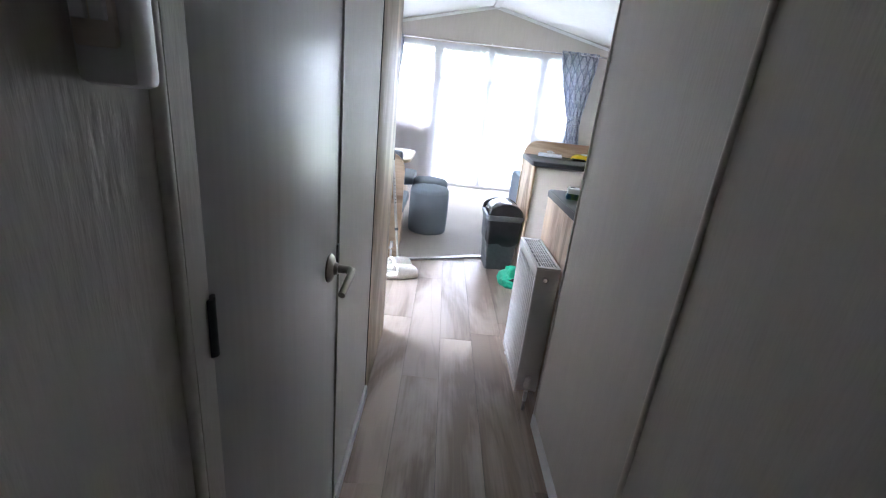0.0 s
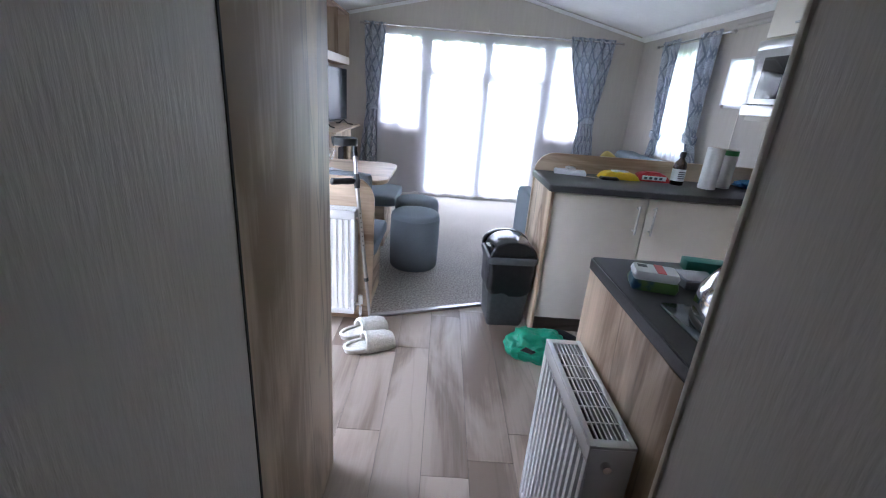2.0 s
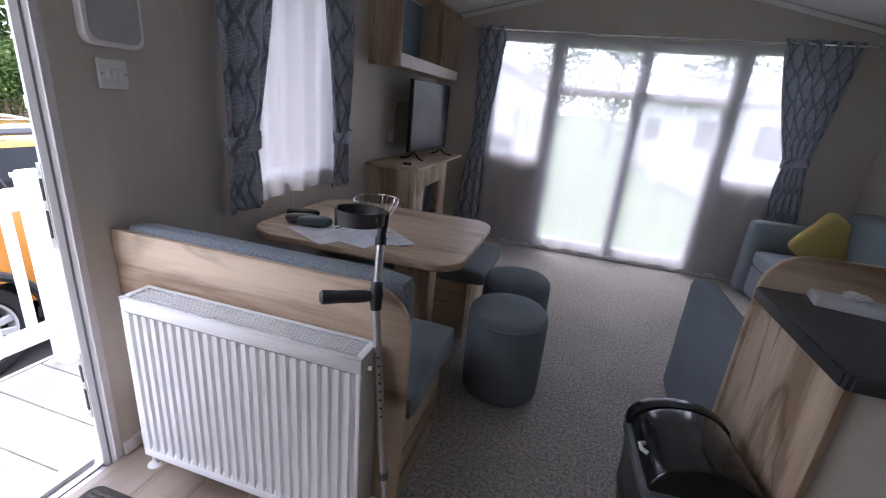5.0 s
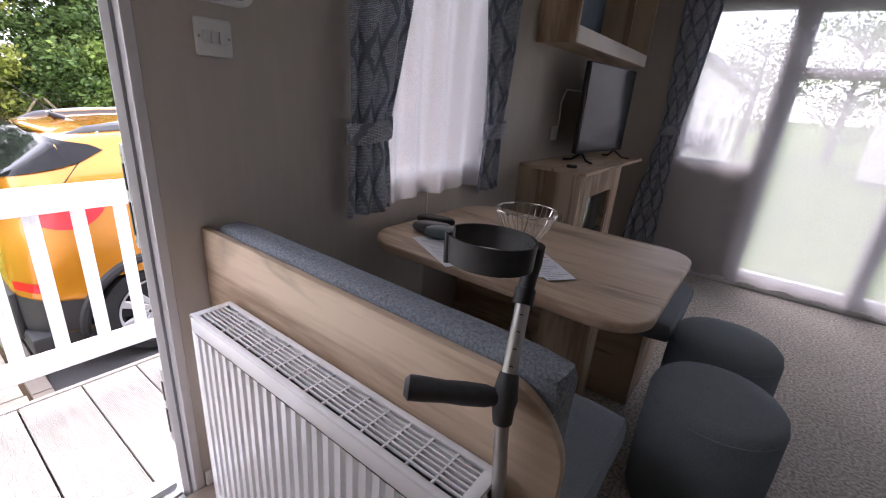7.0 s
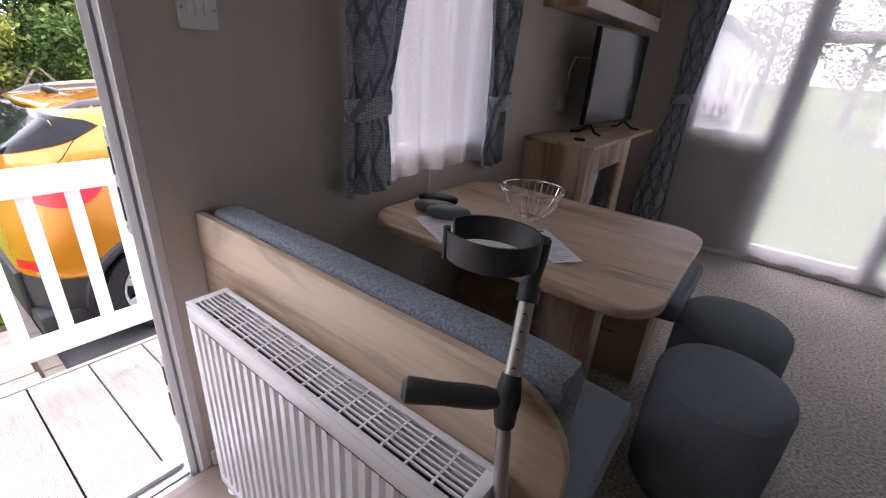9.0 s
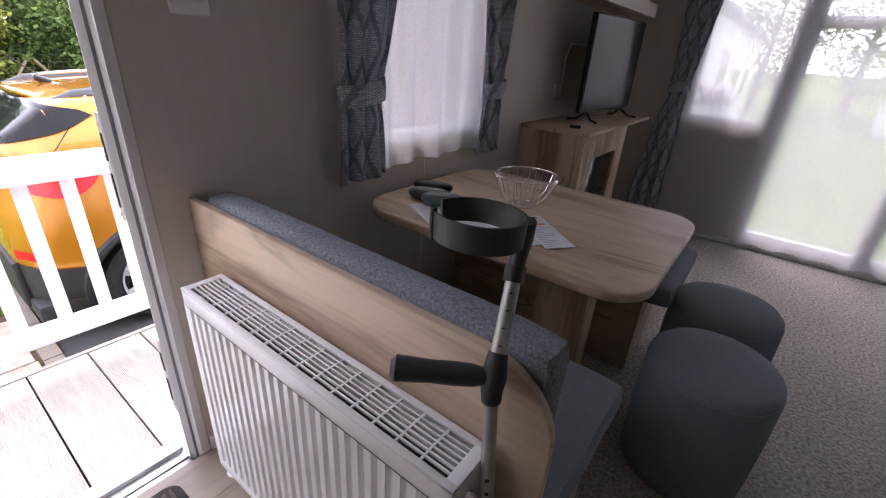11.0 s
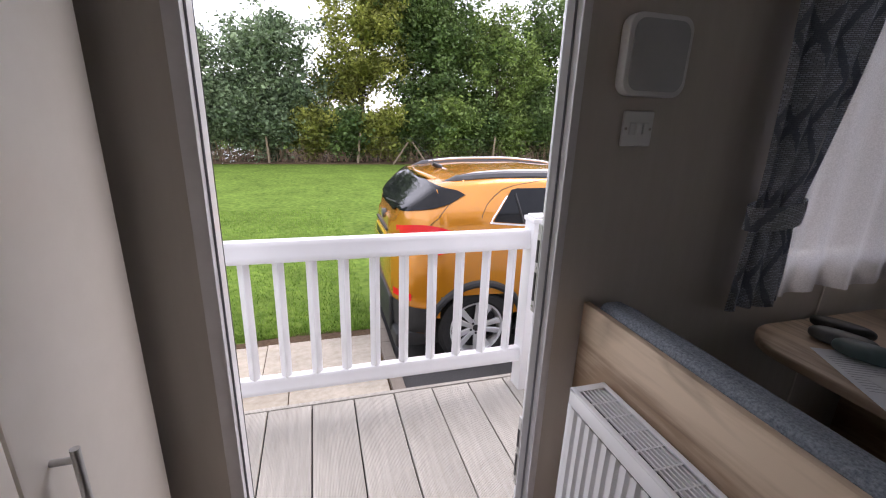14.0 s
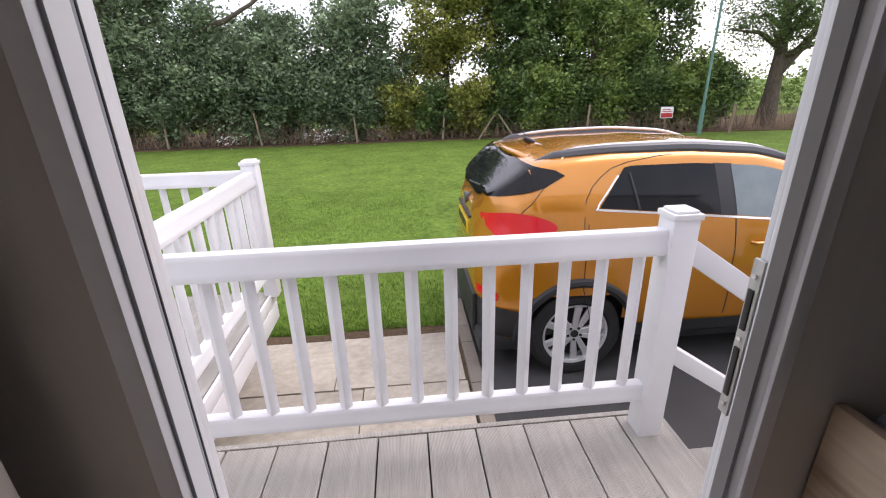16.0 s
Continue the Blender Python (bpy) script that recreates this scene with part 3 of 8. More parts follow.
# outer door opening
outer = thing("door_frame", (XL, 5.55, 0), "white plastic frame of the open outer doorway", "door frame")
outer["kind"] = "structure"
M_EDGE = mat("grey_edge_strip", (0.68, 0.66, 0.67), (0.74, 0.72, 0.73), 0.45, scale=20)
M_SEAL = mat("light_grey_seal", (0.3, 0.31, 0.34), (0.36, 0.37, 0.4), 0.6, scale=30)
M_ZINC = mat("zinc_plated_steel", (0.52, 0.51, 0.49), (0.62, 0.61, 0.59), 0.35, 0.5, scale=20, stain=0.06)


def jamb(x0, x1, y0, y1, bev=0.002):
    return box(XL + x0, XL + x1, y0, y1, -0.05, 2.0, bev)


def slope(x0, y0, x1, y1):
    """An upright strip whose face runs aslant from (x0, y0) in the room to (x1, y1) in the opening."""
    return slab([(XL + x0, y0), (XL + x1, y1), (XL + min(x0, x1) - 0.003, y1), (XL + min(x0, x1) - 0.003, y0)], "z", -0.05, 2.0)


# lock side: steps that reach into the opening, then the shallow rebate
part("lining", jamb(-0.022, 0.003, 5.976, 6.0), M_EDGE, outer, "grey board edge")
part("frame", slope(-0.0045, 5.9757, -0.012, 5.9695), M_UPVC, outer)
part("seal", jamb(-0.022, -0.0135, 5.962, 5.9692, 0), M_SEAL, outer, "grey rubber seal")
part("frame", slope(-0.0125, 5.9617, -0.022, 5.947), M_UPVC, outer)
part("seal", jamb(-0.026, -0.023, 5.95, 6.0, 0), M_BLACK, outer, "thin black seal")
part("frame", jamb(-0.037, -0.0265, 5.953, 6.0), M_UPVC, outer)
part("frame", jamb(-0.0495, -0.0375, 5.956, 6.0), M_UPVC, outer)
part("frame", jamb(-0.102, -0.076, 6.0125, 6.022), M_UPVC, outer)
# hinge side
part("lining", jamb(-0.03, 0.012, 5.1205, 5.1515), M_EDGE, outer, "grey board edge")
part("frame", slope(0.016, 5.152, 0.006, 5.1557), M_UPVC, outer)
part("seal", jamb(-0.03, 0.003, 5.156, 5.1607, 0), M_SEAL, outer, "grey rubber seal")
part("seal", jamb(-0.034, -0.0245, 5.1205, 5.1635, 0), M_SEAL, outer, "grey rubber seal")
part("frame", slope(0.003, 5.161, -0.024, 5.1645), M_UPVC, outer)
part("seal", jamb(-0.0375, -0.0345, 5.1205, 5.1645, 0), M_BLACK, outer, "thin black seal")
part("frame", jamb(-0.058, -0.038, 5.1205, 5.159), M_UPVC, outer)
part("frame", jamb(-0.08, -0.0585, 5.1205, 5.155), M_UPVC, outer)
part("frame", box(XL - 0.05, XL - 0.03, 5.165, 5.95, 1.96, 2.0, 0.004), M_UPVC, outer)
part("threshold", join(box(XL - 0.135, XL + 0.012, 5.166, 5.946, -0.06, -0.002, 0.004), box(XL - 0.03, XL - 0.02, 5.168, 5.944, -0.004, 0.006, 0.002), box(XL - 0.085, XL - 0.06, 5.168, 5.944, -0.004, 0.018, 0.004)), M_ALU, outer, "ribbed aluminium threshold")
for z in (0.33, 0.955):
    keep = part("lock_keep", box(XL - 0.048, XL - 0.028, 5.946, 5.9525, z - 0.13, z + 0.13, 0.002), M_ZINC, outer, "steel lock keep screwed to the jamb")
    part("slot", box(XL - 0.043, XL - 0.033, 5.9435, 5.948, z - 0.095, z - 0.01, 0.001), M_BLACK, keep)
    part("slot", box(XL - 0.043, XL - 0.033, 5.9435, 5.948, z + 0.02, z + 0.085, 0.001), M_BLACK, keep)
    for q in (-0.112, 0.005, 0.105):
        part("screw", rod((XL - 0.038, 5.947, z + q), (XL - 0.038, 5.943, z + q), 0.004), M_CHROME, keep)
single("architrave", box(XL - 0.0275, XL + 0.004, 5.12, 6.0, 2.0, 2.04), M_WALL, "flat greige architrave over the doorway", "trim", kind="structure")


# ---- windows ----
def window(name, axis, face, outward, a0, a1, z0, z1, bars=(), rails=(), w=0.045):
    """A plastic window in a wall: frame, bars between the lights, sill and panes. face: the wall's inner face; outward: -1 or 1."""
    mid = ((a0 + a1) / 2)
    ob = thing(name, (face, mid, z0) if axis == "x" else (mid, face, z0), "white plastic framed window", "window")
    ob["kind"] = "structure"
    d0, d1 = face + outward * 0.02, face + outward * 0.075

    def bx(p, q, low, high, e0=d0, e1=d1, bev=0.005):
        lo_, hi_ = min(e0, e1), max(e0, e1)
        return box(lo_, hi_, p, q, low, high, bev) if axis == "x" else box(p, q, lo_, hi_, low, high, bev)

    bms = [bx(a0, a0 + w, z0, z1), bx(a1 - w, a1, z0, z1), bx(a0 + w, a1 - w, z0, z0 + w), bx(a0 + w, a1 - w, z1 - w, z1)]
    for b in bars:
        bms.append(bx(b - w * 0.7, b + w * 0.7, z0 + w, z1 - w))
    for r in rails:
        bms.append(bx(a0 + w, a1 - w, r - w * 0.5, r + w * 0.5))
    part("window_frame", join(*bms), M_UPVC, ob)
    edges = [a0 + w, *[q for b in bars for q in (b - w * 0.7, b + w * 0.7)], a1 - w]
    lows = [z0 + w, *[q for r in rails for q in (r - w * 0.5, r + w * 0.5)], z1 - w]
    for p, q in zip(edges[::2], edges[1::2]):
        for low, high in zip(lows[::2], lows[1::2]):
            pane = part("pane", bx(p - 0.004, q + 0.004, low - 0.004, high + 0.004, face + outward * 0.045, face + outward * 0.051, 0), M_GLASS, ob, smooth=0)
            pane.visible_shadow = False
    return ob


window("window_1", "x", XL, -1, 6.66, 7.46, 0.9, 1.92)
window("window_2", "x", XR, 1, 7.1, 7.63, 1.38, 1.98)
window("window_3", "x", XR, 1, 7.9, 8.72, 0.9, 1.92)
window("window_4", "y", YF, 1, -1.02, -0.46, 0.88, 1.99)
window("window_5", "y", YF, 1, 1.08, 1.64, 0.88, 1.99)
glazed = window("door_2", "y", YF, 1, -0.44, 1.06, 0.06, 1.99, bars=(0.31,), rails=(1.555,), w=0.07)
tagged(glazed, "white plastic glazed double front doors", "door")
single("front_sill", box(XL, XR, YF - 0.03, YF, 0.012, 0.06, 0.006), M_WHITE, "low white skirting under the front windows", "baseboard", kind="structure")


# ---- curtains ----
def cloth(outline, pleats, depth, axis, at, side, rows=36, cols=110, seed=1):
    """Hanging cloth. outline(v): both edges at the height share v (0 at the hem) and the height; pleats run down it."""
    bm = bmesh.new()
    uvl = bm.loops.layers.uv.new("UVMap")
    grid = []
    rnd = random.Random(seed)
    phase = [rnd.uniform(-0.5, 0.5) for _ in range(8)]
    top_a, top_b = outline(1.0)[:2]
    width_m = (top_b - top_a) * 1.05 + depth * pleats * 0.6
    for r in range(rows + 1):
        v = r / rows
        a, b, z, squeeze = outline(v)
        line = []
        for c in range(cols + 1):
            u = c / cols
            wob = math.sin(2 * math.pi * (pleats * u + 0.12 * math.sin(5 * u + phase[0]) + 0.1 * math.sin(3.1 * v + phase[1])))
            wob += 0.35 * math.sin(2 * math.pi * (pleats * 0.53 * u + phase[2]) + 2.5 * v)
            off = depth * squeeze * wob * 0.5
            along = a + (b - a) * u + 0.25 * depth * math.sin(2 * math.pi * 2 * pleats * u) * 0.4
            zz = z + (0.006 * math.sin(2 * math.pi * pleats * u * 0.5 + phase[3]) if r == 0 else 0)
            co = (at + side * (0.02 + off), along, zz) if axis == "x" else (along, at + side * (0.02 + off), zz)
            line.append((bm.verts.new(co), (u * width_m, z)))
        grid.append(line)
    for r in range(rows):
        for c in range(cols):
            q = (grid[r][c], grid[r][c + 1], grid[r + 1][c + 1], grid[r + 1][c])
            f = bm.faces.new([k[0] for k in q])
            for loop, k in zip(f.loops, q):
                loop[uvl].uv = k[1]
    return bm


def tied(top, tie, hem, tie_z, top_z, hem_z):
    """Edges of a curtain that is gathered by a tie-back between its heading and its hem."""
    tv = (tie_z - hem_z) / (top_z - hem_z)

    def outline(v):
        z = hem_z + v * (top_z - hem_z)
        if v < tv:
            s = (v / tv) ** 1.5
            a, b = (hem[k] + (tie[k] - hem[k]) * s for k in (0, 1))
        else:
            s = ((v - tv) / (1 - tv))
            s = 1 - (1 - s) ** 1.35
            a, b = (tie[k] + (top[k] - tie[k]) * s for k in (0, 1))
        return a, b, z, 0.55 + 0.45 * min(1, abs(v - tv) * 4)

    return outline


def curtain(axis, at, side, top, tie, hem, tie_z, top_z, hem_z, pleats, label, seed):
    mid = (top[0] + top[1]) / 2
    ob = thing("curtain", (at, mid, hem_z) if axis == "x" else (mid, at, hem_z), label, "curtain", "patterned curtains")
    bm = cloth(tied(top, tie, hem, tie_z, top_z, hem_z), pleats, 0.036, axis, at, side, seed=seed)
    body = part("cloth", bm, M_CURT, ob, smooth=180)
    sol = body.modifiers.new("thick", "SOLIDIFY")
    sol.thickness = 0.002
    w0, w1 = tie[0] - 0.01, tie[1] + 0.01
    band = bmesh.new()
    ring = []
    for k in range(24):
        a = 2 * math.pi * k / 24
        ring.append(((w0 + w1) / 2 + (w1 - w0) / 2 * math.cos(a), 0.02 + 0.045 * math.sin(a)))
    pts = []
    uvl = band.loops.layers.uv.new("UVMap")
    for dz in (-0.035, 0.0, 0.035):
        pts.append([band.verts.new((at + side * (q + 0.002 * (dz == 0)), p, tie_z + dz + (p - w0) * 0.12) if axis == "x" else (p, at + side * (q + 0.002 * (dz == 0)), tie_z + dz + (p - w0) * 0.12)) for p, q in ring])
    for i in (0, 1):
        for k in range(24):
            j = (k + 1) % 24
            f = band.faces.new((pts[i][k], pts[i][j], pts[i + 1][j], pts[i + 1][k]))
            for loop, (uu, vv) in zip(f.loops, ((k, i), (k + 1, i), (k + 1, i + 1), (k, i + 1))):
                loop[uvl].uv = (uu * 0.012, vv * 0.035)
    part("tie_back", band, M_CURT, ob, "matching fabric tie-back", smooth=180)
    n = max(5, pleats)
    for k in range(n):
        p = top[0] + (top[1] - top[0]) * (k + 0.5) / n
        c = (at + side * 0.02, p, top_z - 0.035) if axis == "x" else (p, at + side * 0.02, top_z - 0.035)
        ringp = []
        for q in range(14):
            a = 2 * math.pi * q / 14
            ringp.append(Vector(c) + (Vector((math.cos(a) * 0.022, 0.008 * math.cos(a), math.sin(a) * 0.022)) if axis == "x" else Vector((0.008 * math.cos(a), math.cos(a) * 0.022, math.sin(a) * 0.022))))
        part("eyelet", tube(ringp, 0.0035, 6, True), M_CHROME, ob)
    return ob


curtain("x", XL + 0.035, 1, (6.55, 6.93), (6.57, 6.75), (6.55, 6.785), 1.1, 2.0, 0.815, 3, "blue-grey lattice curtain tied back at the dining window", 1)
curtain("x", XL + 0.035, 1, (7.28, 7.66), (7.43, 7.565), (7.38, 7.59), 1.09, 2.0, 0.8, 3, "blue-grey lattice curtain tied back at the dining window", 2)
curtain("x", XR - 0.035, -1, (8.46, 8.87), (8.46, 8.64), (8.48, 8.7), 1.06, 2.0, 0.84, 3, "blue-grey lattice curtain tied back beside the sofa", 3)
curtain("x", XR - 0.035, -1, (7.77, 8.15), (7.78, 7.97), (7.69, 7.88), 1.08, 2.0, 0.84, 3, "blue-grey lattice curtain tied back beside the sofa", 4)
curtain("y", YF - 0.05, -1, (-1.18, -0.925), (-1.14, -1.01), (-1.25, -1.0), 1.1, 2.05, 0.06, 3, "long blue-grey lattice curtain tied back at the front window", 5)
curtain("y", YF - 0.05, -1, (1.265, 1.8), (1.51, 1.69), (1.46, 1.82), 1.12, 2.06, 0.06, 5, "long blue-grey lattice curtain tied back at the front window", 6)


def pole(axis, at, a0, a1, z, label):
    mid = (a0 + a1) / 2
    ob = thing("curtain_pole", (at, mid, z) if axis == "x" else (mid, at, z), label, "curtain pole")
    P = (lambda p, o=0.0: (at, p, z)) if axis == "x" else (lambda p, o=0.0: (p, at, z))
    part("pole", rod(P(a0), P(a1), 0.0095), M_CHROME, ob)
    for e, s in ((a0, -1), (a1, 1)):
        part("finial", join(rod(P(e), P(e + s * 0.03), 0.015), rod(P(e + s * 0.03), P(e + s * 0.036), 0.015, 0.008)), M_NICKEL, ob)
    wall = XL if at < 0 else XR
    for q in (a0 + 0.05, a1 - 0.05):
        w = (wall, q, z) if axis == "x" else (q, YF, z)
        part("bracket", rod(P(q), w, 0.006), M_CHROME, ob)
    return ob


pole("x", XL + 0.055, 6.46, 7.62, 1.965, "chrome curtain pole over the dining window")
pole("x", XR - 0.055, 7.64, 8.92, 1.965, "chrome curtain pole over the side window")
pole("y", YF - 0.07, -1.2, 1.87, 2.025, "long chrome curtain pole over the front windows")
part("bracket", join(rod((0.29, YF - 0.07, 2.02), (0.29, YF - 0.07, 2.055), 0.008), rod((0.29, YF - 0.07, 2.05), (0.29, YF, 2.05), 0.006)), M_CHROME, scene.objects["curtain_pole.002"])


def voile(axis, at, side, a0, a1, top_z, hem_z, pleats, depth, label, seed, material=M_SHEER):
    bm = cloth(lambda v: (a0, a1, hem_z + v * (top_z - hem_z), 0.35 + 0.65 * (1 - v)), pleats, depth, axis, at, side, rows=14, cols=pleats * 12, seed=seed)
    ob = single("net_curtain", bm, material, label, "net curtain", "white net curtains", smooth=180)
    return ob


voile("x", XL + 0.008, 1, 6.62, 7.5, 1.95, 0.835, 6, 0.036, "sheer white voile over the dining window", 11)
voile("x", XR - 0.008, -1, 7.86, 8.66, 1.95, 0.86, 9, 0.03, "sheer white voile over the side window", 12)
voile("y", YF - 0.012, -1, -1.06, 1.72, 2.0, 0.04, 13, 0.012, "sheer white voile across the whole glazed front", 13, M_SHEERF)

# roller blind in the kitchen window
bl = thing("roller_blind", (XR, 7.36, 1.98), "greige roller blind half lowered in the kitchen window", "roller blind")
part("cloth", box(XR - 0.012, XR - 0.008, 7.1, 7.63, 1.755, 2.0), M_WALL, bl)
part("roll", rod((XR - 0.02, 7.09, 2.0), (XR - 0.02, 7.64, 2.0), 0.02), M_WALL, bl)
part("bottom_bar", box(XR - 0.018, XR - 0.004, 7.1, 7.63, 1.745, 1.758, 0.003), M_WHITE, bl)
voile("x", XR - 0.002, -1, 7.11, 7.62, 1.76, 1.4, 5, 0.006, "sheer white half curtain in the kitchen window", 14)


# ---- radiators ----
def radiator(base, rz, length, height, depth, label, name="radiator"):
    """Double-panel convector: fluted front sheet, end caps, top grille, back sheet, valve. Local x runs along it, the front faces -y."""
    ob = thing(name, base, label, "radiator", rz=rz, local=True)
    n = max(4, round(length / 0.034))
    pitch = (length - 0.03) / n
    prof = []
    for k in range(n):
        x = 0.015 + k * pitch
        prof += [(x, 0.0), (x + pitch * 0.46, 0.0), (x + pitch * 0.6, 0.009), (x + pitch * 0.86, 0.009)]
    prof += [(length - 0.015, 0.0)]
    bm = bmesh.new()
    zs = (0.035, 0.05, height - 0.06, height - 0.045)
    rows = []
    for i, z in enumerate(zs):
        rows.append([bm.verts.new((x, y if i in (1, 2) else 0.0, z)) for x, y in prof])
    for a, b in zip(rows, rows[1:]):
        for k in range(len(prof) - 1):
            bm.faces.new((a[k], a[k + 1], b[k + 1], b[k]))
    part("front_panel", bm, M_RAD, ob, smooth=25)
    bm = join(box(0, length, 0.0, 0.012, 0.0, 0.035, 0.004), box(0, length, 0.0, 0.012, height - 0.045, height - 0.002, 0.004), box(0, 0.016, 0.0, 0.012, 0.03, height - 0.04, 0.003), box(length - 0.016, length, 0.0, 0.012, 0.03, height - 0.04, 0.003))
    part("panel_border", bm, M_RAD, ob, smooth=25)
    part("back_panel", box(0.01, length - 0.01, depth - 0.012, depth, 0.0, height - 0.01, 0.004), M_RAD, ob)
    for x in (0.0, length - 0.0015):
        part("end_cap", box(x - 0.001, x + 0.0025, 0.004, depth - 0.002, 0.012, height - 0.004, 0.001), M_RAD, ob)
    fins = [box(0.02, length - 0.02, depth * 0.5 - 0.001, depth * 0.5 + 0.001, 0.02, height - 0.03)]
    part("convector", join(*fins), M_GREYP, ob)
    bars = [box(0, length, 0.0, 0.014, height - 0.004, height + 0.004, 0.002), box(0, length, depth - 0.014, depth, height - 0.004, height + 0.004, 0.002), box(0, 0.022, 0.0, depth, height - 0.004, height + 0.003, 0.001), box(length - 0.022, length, 0.0, depth, height - 0.004, height + 0.003, 0.001)]
    inner = depth - 0.028
    for k in range(1, 7):
        y = 0.014 + inner * k / 7
        bars.append(box(0.02, length - 0.02, y - 0.0017, y + 0.0017, height - 0.003, height + 0.002))
    m = round((length - 0.04) / 0.052)
    for k in range(1, m):
        x = 0.02 + (length - 0.04) * k / m
        bars.append(box(x - 0.0022, x + 0.0022, 0.012, depth - 0.012, height - 0.004, height + 0.0012))
    part("top_grille", join(*bars), M_RAD, ob)
    vx = length + 0.028
    valve = part("valve", join(rod((length - 0.01, depth * 0.45, 0.045), (vx, depth * 0.45, 0.045), 0.009), rod((vx, depth * 0.45, -0.02), (vx, depth * 0.45, 0.03), 0.009), lathe([(0.0, 0.0), (0.014, 0.0), (0.0145, 0.015), (0.0125, 0.05), (0.0, 0.055)], 14, (vx, depth * 0.45, 0.05))), M_WHITE, ob, "white valve cap on copper tail")
    part("tail_pipe", rod((vx, depth * 0.45, -base[2]), (vx, depth * 0.45, -0.018), 0.0075), M_NICKEL, valve)
    part("tail_pipe", join(rod((-0.018, depth * 0.45, -base[2]), (-0.018, depth * 0.45, 0.03), 0.0075), rod((-0.018, depth * 0.45, 0.03), (0.006, depth * 0.45, 0.03), 0.009)), M_WHITE, ob)
    part("floor_collar", lathe([(0.0, 0.0), (0.026, 0.0), (0.02, 0.006), (0.0, 0.008)], 16, (-0.018, depth * 0.45, -base[2])), M_WHITE, ob)
    part("air_vent", rod((length, depth * 0.4, height - 0.045), (length + 0.014, depth * 0.4, height - 0.045), 0.011, 0.009), M_CHROME, ob, "chrome bleed nut")
    for x in (length * 0.2, length * 0.8):
        part("bracket", box(x - 0.012, x + 0.012, depth - 0.002, depth + 0.012, 0.05, height - 0.05), M_RAD, ob)
    return ob


radiator((-1.418, 5.968, 0.09), 0, 0.82, 0.608, 0.102, "white double-panel radiator against the oak bench back")
radiator((0.184, 4.868, 0.07), -90, 0.408, 0.6, 0.1, "narrow white radiator on the oak end of the kitchen unit")


# ---- tall cupboard by the outer door ----
def bar_handle(parent, a, b, out, r=0.006, stand=0.03):
    a, b, out = Vector(a), Vector(b), Vector(out)
    d = (b - a).normalized()
    bm = join(rod(a - d * 0.018 + out * stand, b + d * 0.018 + out * stand, r), rod(a, a + out * stand, r * 0.85), rod(b, b + out * stand, r * 0.85))
    return part("handle", bm, M_STEEL, parent, "brushed steel bar handle")


cup = thing("tall_cupboard", (-0.95, 4.75, 0), "tall cupboard with cream doors and oak side", "cupboard")
part("side_panel", box(HL - 0.02, HL, 4.437, 5.014, 0, 2.42, 0.002), M_OAKG, cup, "grey oak side panel")
part("body", box(-1.5, HL - 0.021, 4.45, 4.99, 0.08, 2.3), M_CREAM, cup)
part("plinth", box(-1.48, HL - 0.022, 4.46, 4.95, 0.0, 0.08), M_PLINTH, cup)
for x0, x1, hx in ((-1.515, -1.13, -1.185), (-1.126, -0.503, -1.07)):
    dr = part("door", box(x0, x1, 4.992, 5.012, 0.085, 2.28, 0.005), M_CREAM, cup)
    bar_handle(dr, (hx, 5.012, 0.79), (hx, 5.012, 0.9), (0, 1, 0))

# ---- kitchen ----
k1 = thing("kitchen_unit", (1.0, 4.65, 0), "low kitchen unit with cream doors and oak end", "kitchen unit")
part("end_panel", box(0.3, 0.322, 4.345, 4.945, 0, 0.87, 0.002), M_OAKZ, k1, "oak end panel behind the radiator")
part("body", box(0.323, 1.5, 4.345, 4.92, 0.1, 0.87), M_CREAM, k1)
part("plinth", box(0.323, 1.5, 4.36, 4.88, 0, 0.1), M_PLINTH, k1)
for k in range(2):
    dr = part("door", box(0.326 + k * 0.588, 0.91 + k * 0.588, 4.921, 4.939, 0.11, 0.865, 0.003), M_CREAM, k1)
    bar_handle(dr, (0.87 + k * 0.08, 4.939, 0.67), (0.87 + k * 0.08, 4.939, 0.8), (0, 1, 0))
low_top = thing("worktop", (0.9, 4.65, 0.872), "charcoal laminate worktop on the low kitchen unit", "worktop")
part("top", slab(rounded(0.3, 1.53, 4.343, 4.954, [0, 0, 0, 0.012]), "z", 0.872, 0.908, 0.005), M_TOP, low_top)
part("end_edge", box(0.2955, 0.2995, 4.346, 4.944, 0.875, 0.905, 0.001), M_TOP, low_top, "charcoal edging strip")
part("front_edge", box(0.314, 1.53, 4.9545, 4.9585, 0.875, 0.905, 0.001), M_TOP, low_top, "charcoal edging strip")

k2 = thing("kitchen_unit", (1.0, 6.3, 0), "peninsula kitchen unit with two cream doors", "kitchen unit")
part("end_panel", box(0.445, 0.462, 6.062, 6.53, 0, 0.868, 0.002), M_OAKZ, k2, "oak end panel")
part("body", box(0.463, 1.56, 6.09, 6.52, 0.1, 0.868), M_CREAM, k2)
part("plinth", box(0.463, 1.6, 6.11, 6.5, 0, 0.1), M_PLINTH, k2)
for x0, x1, hx in ((0.465, 0.982, 0.93), (0.987, 1.5, 1.018)):
    dr = part("door", box(x0, x1, 6.071, 6.089, 0.105, 0.862, 0.003), M_CREAM, k2)
    bar_handle(dr, (hx, 6.071, 0.685), (hx, 6.071, 0.812), (0, -1, 0))
part("corner_post", box(1.552, 1.569, 6.012, 6.084, 0.1, 0.868), M_OAKZ, k2, "oak corner post")
part("corner_post", box(1.505, 1.56, 6.085, 6.1, 0.1, 0.868), M_OAKZ, k2, "oak corner post")
